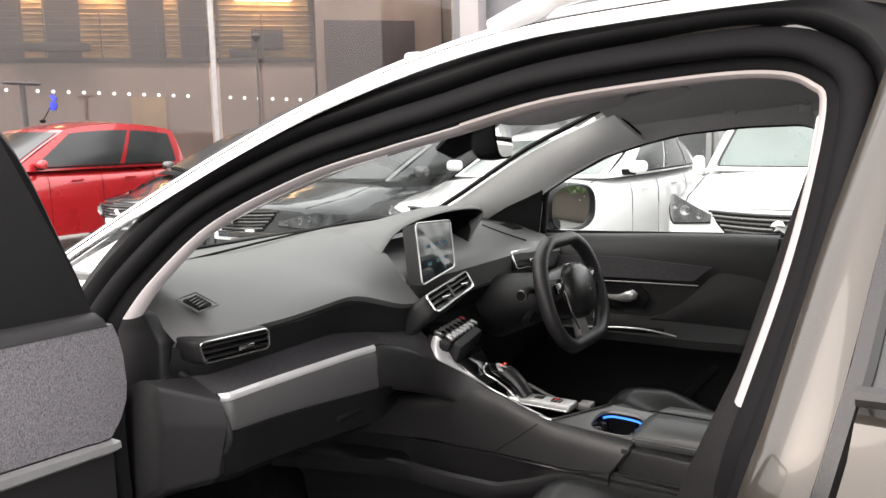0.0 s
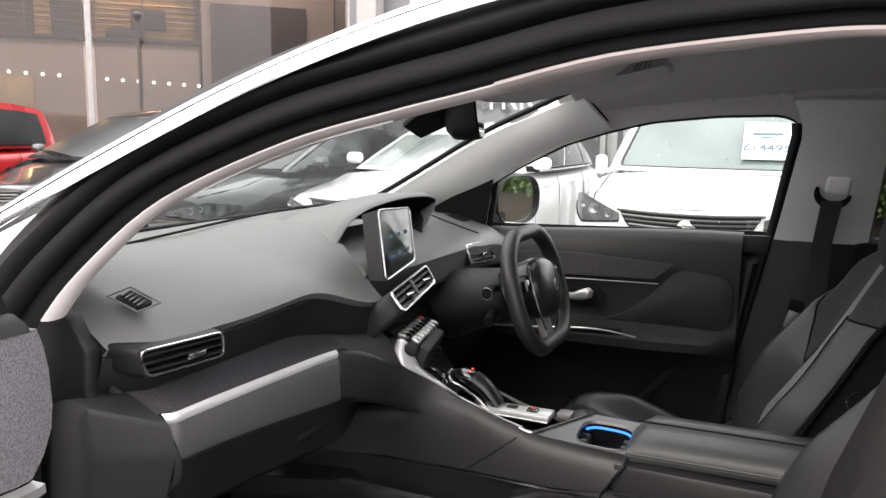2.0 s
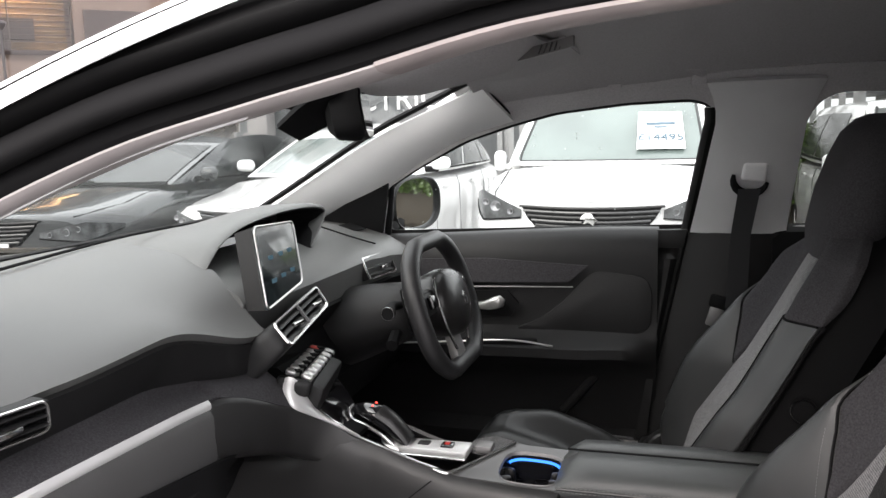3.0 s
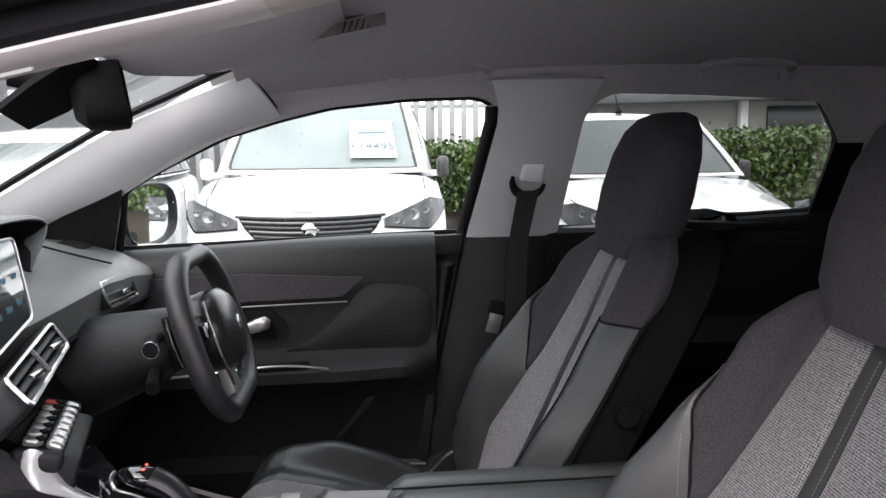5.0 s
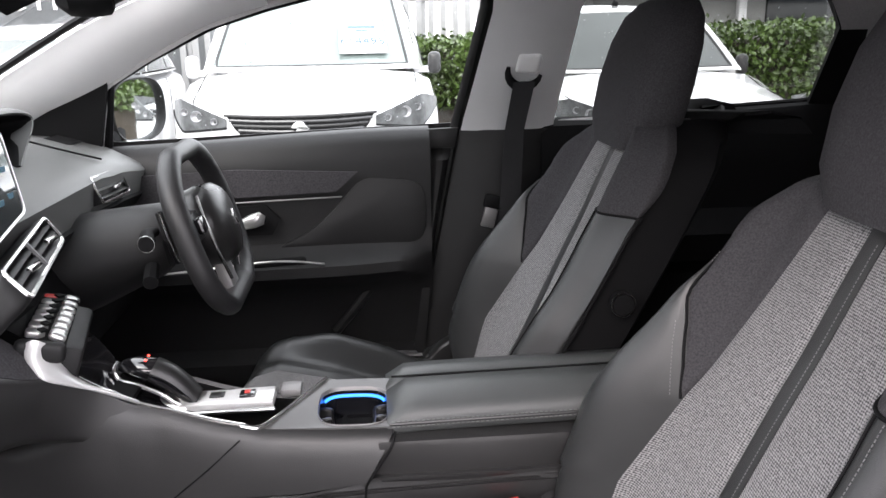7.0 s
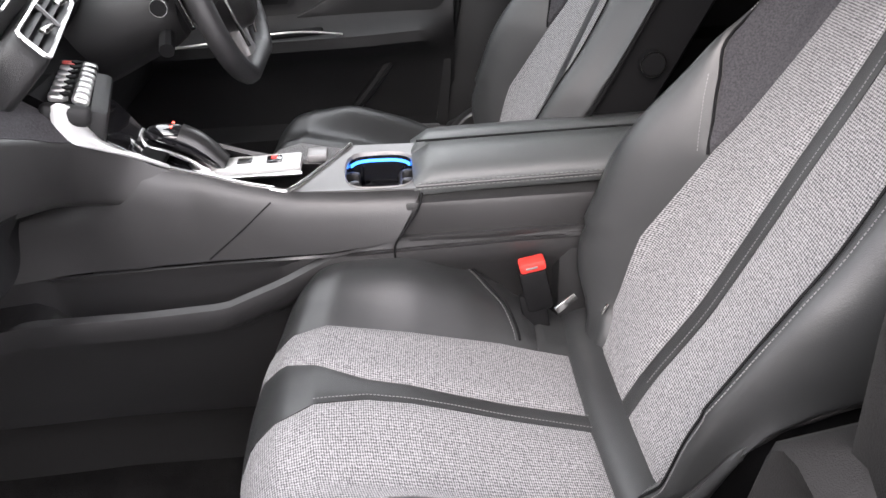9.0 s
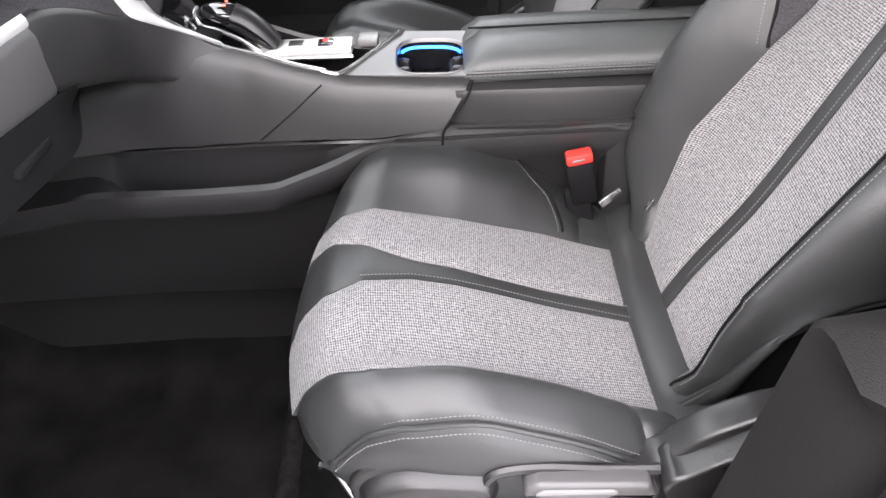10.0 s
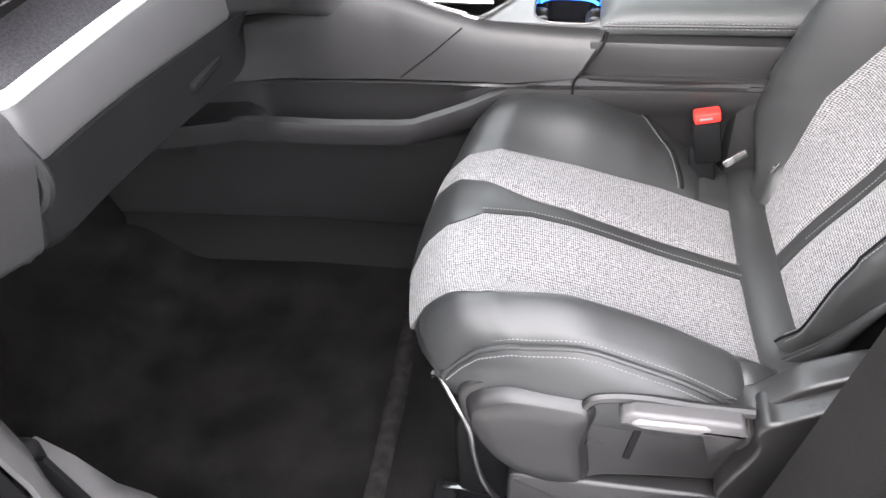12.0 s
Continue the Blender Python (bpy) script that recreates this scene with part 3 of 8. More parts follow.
strip = [(-0.042 - 0.004, -(hw(1.43) - 0.014), 1.43), (-0.051, -(hw(1.32) - 0.012), 1.32), (-0.0715, -(hw(1.215) - 0.012), 1.215)]
part("pillar_edge", tube(crv(strip, 16), lambda f: 0.0055 - 0.0035 * f, 6), PILLAR, car, "pale edge of the middle pillar trim")

sill = []
for i in range(25):
    x = -1.05 + 0.95 * i / 24
    lift = interp(x, [(-1.05, 0.16), (-0.95, 0.07), (-0.85, 0.012), (-0.75, 0.0), (-0.3, 0.0), (-0.2, 0.03), (-0.1, 0.1)])
    sill.append([(x, y, z + lift * g) for y, z, g in ((-0.535, 0.325, 0.2), (-0.56, 0.34, 0.6), (-0.585, 0.385, 1), (-0.62, 0.408, 1), (-0.7, 0.415, 1), (-0.735, 0.405, 0.8), (-0.74, 0.37, 0.3), (-0.86, 0.36, 0), (-0.9, 0.33, 0), (-0.9, 0.22, 0))])
part("sill_trim", loft(sill, thick=0.006), SILL, car, "dark plastic door sill trim")
plate = [(-0.79, -0.618), (-0.775, -0.608), (-0.31, -0.608), (-0.3, -0.618), (-0.3, -0.69), (-0.31, -0.7), (-0.76, -0.7), (-0.79, -0.69)]
part("sill_plate", prism([(x, y) for x, y in plate], 0.411, 0.42, "z", 0.002), PLATE, car, "brushed metal sill plate")

kick = []
for i in range(13):
    z = 0.33 + 0.62 * i / 12
    xe = line(z, [(0.33, -0.86), (0.45, -0.895), (0.5, -0.9), (0.55, -0.935), (0.66, -0.948), (0.7, -0.97), (0.95, -0.978)])
    kick.append([(xe, -0.71, z), (xe - 0.012, -0.69, z), (xe - 0.03, -0.665 + 0.01 * math.sin(z * 9), z), (xe - 0.1, -0.645, z), (xe - 0.22, -0.635, z), (xe - 0.4, -0.63, z)])
part("kick_panel", loft(kick, thick=0.006), SILL, car, "dark plastic footwell side panel")
part("bonnet_release", rbox(0.05, 0.03, 0.07, 0.012, pose(-1.03, -0.632, 0.56, 0, 0, 8)), PLASTIC, car)
part("kick_pocket", rbox(0.075, 0.01, 0.13, 0.004, pose(-1.0, -0.645, 0.52, 0, -18, 6)), DARK, car)

# floor, tunnel side, bulkhead
floor_rows = []
for i in range(98):
    x = -1.55 + 1.95 * i / 97
    base = interp(x, [(-1.55, 0.62), (-1.25, 0.4), (-1.1, 0.335), (-0.2, 0.335), (0.4, 0.34)])
    row = []
    for j in range(49):
        y = -0.64 + 1.28 * j / 48
        xr = line(y, [(-0.578, -0.674), (-0.425, -0.679), (-0.318, -0.683), (-0.184, -0.689), (-0.055, -0.691)])
        ridge = 0.013 * math.exp(-((x - xr) / 0.017) ** 2) * interp(y, [(-0.1, 1.0), (-0.02, 0.0)])
        edge = 0.03 * max(0, (abs(y) - 0.56) / 0.08)
        side = 0.026 * interp(abs(y), [(0.03, 1.0), (0.13, 0.0)])
        row.append((x, y, base + ridge + edge + side + 0.004 * noise.noise((x * 6, y * 6, 0))))
    floor_rows.append(row)
part("carpet", loft(floor_rows, thick=0.02), CARPET, car, "black pile carpet with pale scuffs")
fold_rng = random.Random(3)
fold = []
for p in crv([(-0.675, -0.57, 0.3485), (-0.679, -0.425, 0.3485), (-0.683, -0.318, 0.3485), (-0.689, -0.184, 0.3485), (-0.691, -0.1, 0.347)], 60):
    w, h = fold_rng.uniform(0.92, 1.06), fold_rng.uniform(0.0, 0.0006)
    fold.append([(p.x + w * a, p.y, p.z + h + b) for a, b in ((-0.019, -0.014), (-0.013, -0.0045), (-0.006, 0.0), (0.0, 0.0012), (0.006, 0.0), (0.013, -0.0045), (0.019, -0.014))])
part("carpet_fold", loft(fold), SCUFF, car, "soft scuffed fold in the carpet", smooth=80)
part("bulkhead", prism([(-1.56, 0.3), (-1.5, 0.3), (-1.5, 1.13), (-1.56, 1.13)], -0.72, 0.72), DARK, car)

# windscreen and rear screen
def screen_rows(pb, pt, bow, n=14):
    rows = []
    for i in range(5):
        f = i / 4
        rows.append([(pb[0] + (pt[0] - pb[0]) * f - bow * (1 - (2 * j / n - 1) ** 2), (pb[1] + (pt[1] - pb[1]) * f) * (2 * j / n - 1), pb[2] + (pt[2] - pb[2]) * f + 0.02 * math.sin(math.pi * f)) for j in range(n + 1)])
    return rows


part("windscreen", loft(screen_rows((-1.47, 0.66, 1.12), (-0.67, 0.5, 1.5), 0.12), thick=0.005), WINDSCREEN, car).visible_shadow = False
part("windscreen_edge", tube(crv([(-1.42, 0.645, 1.125), (-1.22, 0.603, 1.222), (-0.934, 0.513, 1.367), (-0.78, 0.484, 1.434), (-0.655, 0.468, 1.486)], 24), 0.007, 6), FLANGE, car)
part("header_trim", loft([[(-0.68 - 0.09 * (1 - (y / 0.5) ** 2), y, 1.502 + 0.012 * (1 - (y / 0.5) ** 2)), (-0.66 - 0.085 * (1 - (y / 0.5) ** 2), y, 1.492 + 0.012 * (1 - (y / 0.5) ** 2)), (-0.6, y, 1.5 + 0.02 * (1 - (y / 0.5) ** 2))] for y in (-0.48 + 0.96 * k / 16 for k in range(17))], thick=0.01), LINING, car)
part("rear_screen", loft([[(1.55, y, 1.46), (1.78, y * 1.15, 1.16)] for y in (-0.5 + k * 0.1 for k in range(11))], thick=0.005), CAR_GLASS, car)

# outer skin
def body_side(side, x0, x1, z_top, name="side_panel"):
    rows = []
    for i in range(13):
        x = x0 + (x1 - x0) * i / 12
        taper = 0.06 * max(0, (x - 1.2) / 0.7) ** 2 + 0.10 * max(0, (-1.5 - x) / 1.0) ** 2
        rows.append([(x, side * (y - taper), z) for y, z in ((0.85, 0.22), (0.89, 0.3), (0.9, 0.45), (0.905, 0.7), (0.9, 0.85), (0.885, 0.98), (0.86, z_top - 0.04), (0.82, z_top), (0.78, z_top))])
    return loft(rows, thick=0.01)


rd = []
for i in range(15):
    x = 0.026 + 0.924 * i / 14
    rd.append([(x - 0.19 * max(0, 1.2 - max(0.7, z)) * (1 - i / 14), -y, z) for y, z in ((0.85, 0.22), (0.89, 0.3), (0.9, 0.45), (0.905, 0.7), (0.9, 0.85), (0.885, 0.98), (0.862, 1.12), (0.84, 1.19), (0.825, 1.214), (0.78, 1.216))])
part("rear_door", loft(rd, thick=0.01), TAUPE, car, "closed bronze-grey rear door")
part("quarter_panel", body_side(-1, 0.955, 1.85, 1.18), TAUPE, car)
part("side_panel", body_side(1, -1.0, 1.85, 1.12), TAUPE, car)
part("front_wing", body_side(-1, -2.35, -1.06, 1.05), TAUPE, car)
part("front_wing", body_side(1, -2.35, -1.005, 1.05), TAUPE, car)
PAINT_EDGE = [(0.9, -0.1), (1.06, -0.062), (1.18, -0.032), (1.33, -0.006), (1.43, 0.016), (1.5, 0.03)]
DOOR_EDGE = [(0.9, -0.052), (1.06, -0.02), (1.164, 0.002), (1.234, 0.015), (1.316, 0.025), (1.5, 0.052)]
part("middle_pillar", loft([[(x, -(hw(z) + o), z) for x, o in ((line(z, PAINT_EDGE) - 0.012, 0.066), (line(z, PAINT_EDGE), 0.084), (0.5 * (line(z, PAINT_EDGE) + line(z, DOOR_EDGE)), 0.089), (line(z, DOOR_EDGE), 0.088))] for z in (0.9 + 0.04 * k for k in range(16))], thick=0.008), TAUPE, car, "painted middle pillar")
part("lower_pillar", loft([[(line(z, [(0.35, -0.2), (0.9, -0.1)]), -(hw(z) + 0.06), z), (line(z, [(0.35, -0.15), (0.9, -0.06)]), -(hw(z) + 0.09), z), (0.03, -(hw(z) + 0.1), z)] for z in (0.35 + 0.055 * k for k in range(11))], thick=0.008), TAUPE, car, "painted lower pillar")
part("rear_door_glass", holed([(0.03, 1.22), (0.85, 1.24), (0.8, 1.36), (0.6, 1.5), (0.07, 1.53)], [], lambda x, z: (x, -(hw(z) + 0.092), z), 0.005), CAR_GLASS, car, "dark tinted rear door glass")
part("rear_door_frame", loft([[(line(z, DOOR_EDGE) + d, -(hw(z) + o), z) for d, o in ((0.0, 0.086), (0.001, 0.1), (0.012, 0.104), (0.018, 0.098))] for z in (0.92 + 0.04 * k for k in range(15))], thick=0.004), PLASTIC_GREY, car, "dark grey frame strip of the rear door")
part("belt_moulding", tube([(0.024, -0.8, 1.226), (0.5, -0.8, 1.24), (0.95, -0.795, 1.25)], 0.008, 8), PLASTIC_GREY, car, "dark moulding under the rear glass")
bon = []
for i in range(13):
    x = -2.5 + 1.08 * i / 12
    zc = interp(x, [(-2.5, 0.86), (-2.3, 0.98), (-1.9, 1.04), (-1.42, 1.09)])
    bon.append([(x + 0.1 * (1 - (2 * j / 14 - 1) ** 2) * (-1 if x < -2.2 else 0), 0.8 * (2 * j / 14 - 1), zc - 0.06 * abs(2 * j / 14 - 1) ** 3) for j in range(15)])
part("bonnet", loft(bon, thick=0.01), TAUPE, car)
part("front_bumper", loft([[(x - 0.12 * math.cos(math.pi / 2 * y / 0.9), y, z) for x, z in ((-2.42, 0.9), (-2.5, 0.75), (-2.52, 0.5), (-2.48, 0.3), (-2.4, 0.22))] for y in (-0.84 + 0.12 * k for k in range(15))], thick=0.01), TAUPE, car)
part("tailgate", loft([[(x + 0.05 * math.cos(math.pi / 2 * y / 0.9), y, z) for x, z in ((1.78, 1.16), (1.84, 1.0), (1.86, 0.75), (1.9, 0.6), (1.88, 0.35), (1.8, 0.25))] for y in (-0.82 + 0.1171 * k for k in range(15))], thick=0.01), TAUPE, car)


def wheel(parent, x, y, side, r=0.345, w=0.21):
    t = part("wheel", cyl((x, y - w / 2, r), (x, y + w / 2, r), r, 36, bev=0.03), TYRE, parent)
    part("rim", cyl((x, y + side * (w / 2 - 0.03), r), (x, y + side * (w / 2 + 0.004), r), r * 0.66, 28, bev=0.006), ALU, t)
    for k in range(5):
        a = k * 2 * math.pi / 5
        part("spoke", rbox(r * 0.55, 0.02, 0.05, 0.008, pose(x, y + side * (w / 2 + 0.008), r) @ pose(0, 0, 0, 0, math.degrees(a)) @ pose(r * 0.33, 0, 0)), GLOSS, t)


for wx in (-1.72, 0.96):
    for s in (-1, 1):
        wheel(car, wx, s * 0.79, s)
part("underbody", rbox(4.1, 1.5, 0.12, 0.04, pose(-0.3, 0, 0.27)), DARK, car)

# back of the cabin
bench = thing("back_bench", "dark cloth rear bench seat", "bench", at=(0.95, 0, 0.33))
part("bench_cushion", rbox(0.5, 1.24, 0.22, 0.06, pose(0.78, 0, 0.52, 0, -6), 3), CLOTH_DARK, bench)
part("bench_back", rbox(0.16, 1.26, 0.66, 0.06, pose(1.08, 0, 0.86, 0, 22), 3), CLOTH_DARK, bench)
for y in (-0.4, 0.4):
    part("bench_headrest", rbox(0.09, 0.26, 0.16, 0.035, pose(1.24, y, 1.24, 0, 15), 3), CLOTH_DARK, bench)
part("bench_base", rbox(0.5, 1.2, 0.12, 0.02, pose(0.8, 0, 0.395)), PLASTIC, bench)
rows = []
for i in range(9):
    x = -0.06 + 1.3 * i / 8
    rows.append([(x, y, z + 0.03 * i / 8 * g) for y, z, g in ((0.745, 1.15, 1), (0.72, 1.155, 1), (0.69, 1.14, 1), (0.675, 1.08, 1), (0.68, 0.95, 0), (0.64, 0.9, 0), (0.645, 0.84, 0), (0.69, 0.8, 0), (0.7, 0.4, 0))])
part("rear_door_card", loft(rows, thick=0.008), DARK, car)
rows = [[(x, -y, z) for x, y, z in r] for r in rows]
part("rear_door_card", loft(rows, thick=0.008), PLASTIC, car)
part("side_lining", side_sheet(-1, [[(0.08, 1.18), (0.8, 1.2), (0.75, 1.36), (0.55, 1.44), (0.1, 1.445)]], [(0.02, 1.13), (1.4, 1.16), (1.42, 1.35), (1.2, 1.455), (0.5, 1.488), (0.0, 1.492)], 0.02), LINING, car)
part("parcel_shelf", rbox(0.5, 1.2, 0.02, 0.006, pose(1.5, 0, 1.12)), DARK, car)
part("tailgate_trim", rbox(0.02, 1.3, 0.75, 0.01, pose(1.74, 0, 0.75)), DARK, car)


# ---- driver's door, shut ----
door = thing("driver_door", "black plastic lining of the shut driver's door", "car door", at=(-0.6, 0.73, 0.45))
CARD = [(0.755, 1.12), (0.745, 1.135), (0.72, 1.146), (0.695, 1.14), (0.678, 1.118), (0.672, 1.08), (0.675, 1.02), (0.682, 0.95), (0.68, 0.91), (0.66, 0.892), (0.63, 0.882), (0.612, 0.872), (0.612, 0.85), (0.63, 0.835), (0.665, 0.815), (0.69, 0.78), (0.7, 0.7), (0.702, 0.55), (0.705, 0.42)]


def card_rows(x0, x1, n, rise):
    rows = []
    for i in range(n + 1):
        x = x0 + (x1 - x0) * i / n
        lift = interp(x, [(x0, -rise), (x1, 0)])
        arm = interp(x, [(-1.05, 0.3), (-0.85, 0.9), (-0.5, 1.0), (-0.36, 0.75), (-0.3, 0.0)])
        rows.append([(x, (y if y > 0.67 or z > 1.0 else 0.675 + (y - 0.675) * arm), z + (lift if z > 1.0 else lift * 0.4)) for y, z in CARD])
    return rows


part("door_card", loft(card_rows(-1.08, -0.3, 30, 0.028), thick=0.008), PLASTIC, door)
part("door_card_end", loft([[(x, 0.748 if z > 1.13 else 0.705 - 0.02 * math.sin(k / 3 * math.pi), z) for k, x in enumerate((-0.3 - 0.05 * (1.14 - z), -0.28 - 0.09 * (1.14 - z), -0.262 - 0.16 * (1.14 - z), -0.24 - 0.2 * (1.14 - z)))] for z in (0.43 + 0.0645 * j for j in range(12))], thick=0.006), PLASTIC, door)
part("door_edge_seal", tube([(-0.24 - 0.2 * (1.14 - z), 0.7, z) for z in (0.45, 0.7, 0.95, 1.135)], 0.006, 8), FLANGE, door, "black seal along the door's edge")
part("door_corner", prism([(-0.305, 1.1), (-0.245, 1.1), (-0.236, 1.143), (-0.305, 1.141)], 0.694, 0.7055, "y", 0.002), PLASTIC, door)
wedge = [(-0.445, 1.048), (-0.325, 1.035), (-0.31, 1.0), (-0.315, 0.91), (-0.36, 0.896), (-0.5, 0.9), (-0.64, 0.897), (-0.57, 0.925), (-0.52, 0.965)]
part("pull_panel", prism(soft(wedge, 0.03), 0.6725, 0.69, "y", 0.002), PLASTIC, door)
part("trim_strip", tube(crv([(-1.02, 0.667, 0.985), (-0.75, 0.664, 1.0), (-0.49, 0.662, 1.008)], 16), 0.0018, 6), SATIN_DARK, door, "thin satin trim strip")
part("fabric_insert", holed([(-1.05, 0.998), (-0.75, 1.012), (-0.5, 1.02), (-0.455, 1.06), (-0.7, 1.072), (-1.05, 1.06)], [], lambda x, z: (x, 0.664, z), 0.006), CLOTH_DARK, door, "charcoal cloth insert")
knob_end = [((-0.752, 0.668, 0.958), 0.004, 0.005), ((-0.73, 0.66, 0.956), 0.005, 0.007), ((-0.705, 0.652, 0.958), 0.006, 0.01), ((-0.684, 0.648, 0.964), 0.008, 0.016), ((-0.666, 0.647, 0.968), 0.008, 0.017), ((-0.652, 0.65, 0.966), 0.004, 0.009)]
part("door_handle", loft([[Vector(p) + Vector((0.25 * b * math.sin(a), a0 * math.cos(a), b * math.sin(a))) for a in (2 * math.pi * k / 14 for k in range(14))] for p, a0, b in knob_end], close_u=True, caps=True), SATIN, door, "satin inner door handle", smooth=80)
part("handle_recess", holed([(-0.8, 0.93), (-0.64, 0.93), (-0.62, 0.965), (-0.65, 0.995), (-0.8, 0.985)], [], lambda x, z: (x, 0.67, z), 0.004), DARK, door)
part("armrest_trim", tube(crv([(-0.98, 0.616, 0.858), (-0.8, 0.606, 0.874), (-0.67, 0.606, 0.886), (-0.6, 0.608, 0.886), (-0.53, 0.614, 0.876)], 24), 0.0024, 6), SATIN, door, "satin strip on the door pull")
part("pull_cup", rbox(0.2, 0.024, 0.014, 0.006, pose(-0.67, 0.632, 0.876, 0, -3)), DARK, door)
part("door_pocket", loft([[(x, 0.7 - 0.05 * math.sin(math.pi * f) ** 0.5, z) for f, z in ((0, 0.66), (0.3, 0.64), (0.6, 0.56), (1, 0.44))] for x in (-0.95 + 0.055 * k for k in range(12))], thick=0.006), PLASTIC, door)
part("card_rib", tube([(-0.437, 0.692, 0.795), (-0.48, 0.692, 0.74), (-0.519, 0.692, 0.695)], 0.011, 8), PLASTIC_GREY, door)
part("mirror_sail", holed([(-1.24, 1.07), (-0.985, 1.1), (-0.925, 1.268), (-0.99, 1.245), (-1.2, 1.13)], [], lambda x, z: (x, hw(z) - 0.004, z), 0.02), DARK, door, "black mirror corner panel")
part("sail_post", tube([(-0.975, hw(1.12) - 0.006, 1.11), (-0.93, hw(1.26) - 0.006, 1.262)], 0.011, 8), DARK, door)
MIR = Matrix(((0.9655, 0.26, 0, -0.957), (-0.26, 0.9655, 0, 0.893), (0, 0, 1, 1.181), (0, 0, 0, 1)))


def mirror_ring(d, k, n=36):
    """Rounded outline of the wing mirror at a depth d, scaled by k."""
    out = []
    for i in range(n):
        ca, sa = math.cos(2 * math.pi * i / n), math.sin(2 * math.pi * i / n)
        out.append(MIR @ Vector((d, 0.108 * k * abs(ca) ** 0.72 * (1 if ca > 0 else -1), 0.071 * k * abs(sa) ** 0.72 * (1 if sa > 0 else -1))))
    return out


mir = part("wing_mirror", loft([mirror_ring(d, k) for d, k in ((-0.004, 0.93), (0.01, 0.95), (0.014, 1.0), (0.008, 1.06), (-0.03, 1.09), (-0.07, 1.0), (-0.105, 0.72), (-0.12, 0.3))], close_u=True, caps=True), PLASTIC, door, "black driver's wing mirror", smooth=50)
part("mirror_glass", loft([mirror_ring(0.001, k) for k in (0.94, 0.5, 0.02)], close_u=True), MIRROR, mir)
part("mirror_cap", loft([mirror_ring(d, k) for d, k in ((-0.032, 1.095), (-0.072, 1.01), (-0.107, 0.73), (-0.123, 0.3), (-0.125, 0.02))], close_u=True), BLACK_PAINT, mir, "glossy black mirror cap", smooth=60)
part("mirror_arm", rbox(0.06, 0.12, 0.05, 0.015, pose(-1.0, 0.8, 1.125, 8)), DARK, mir)

# ---- dashboard ----
dash = thing("dashboard", "soft black dashboard with silver trim and a touch screen", "dashboard", at=(-1.0, 0, 0.9))


RIDGE = [(-0.849, -0.268, 1.017), (-0.843, -0.238, 1.015), (-0.836, -0.205, 1.005), (-0.827, -0.165, 0.987), (-0.817, -0.135, 0.97), (-0.807, -0.113, 0.96), (-0.789, -0.092, 0.942), (-0.764, -0.071, 0.925), (-0.735, -0.06, 0.902), (-0.7, -0.052, 0.884)]
LID_LOW = [(-0.839, -0.268, 0.941), (-0.834, -0.23, 0.926), (-0.831, -0.195, 0.914), (-0.832, -0.16, 0.901), (-0.831, -0.13, 0.889), (-0.825, -0.108, 0.879), (-0.805, -0.088, 0.869), (-0.775, -0.0785, 0.86), (-0.735, -0.073, 0.85), (-0.69, -0.064, 0.835)]
RIDGE_X = [(y, x) for x, y, z in RIDGE[:6]] + [(-0.09, -0.8)]
RIDGE_Z = [(y, z) for x, y, z in RIDGE[:6]] + [(-0.09, 0.95)]


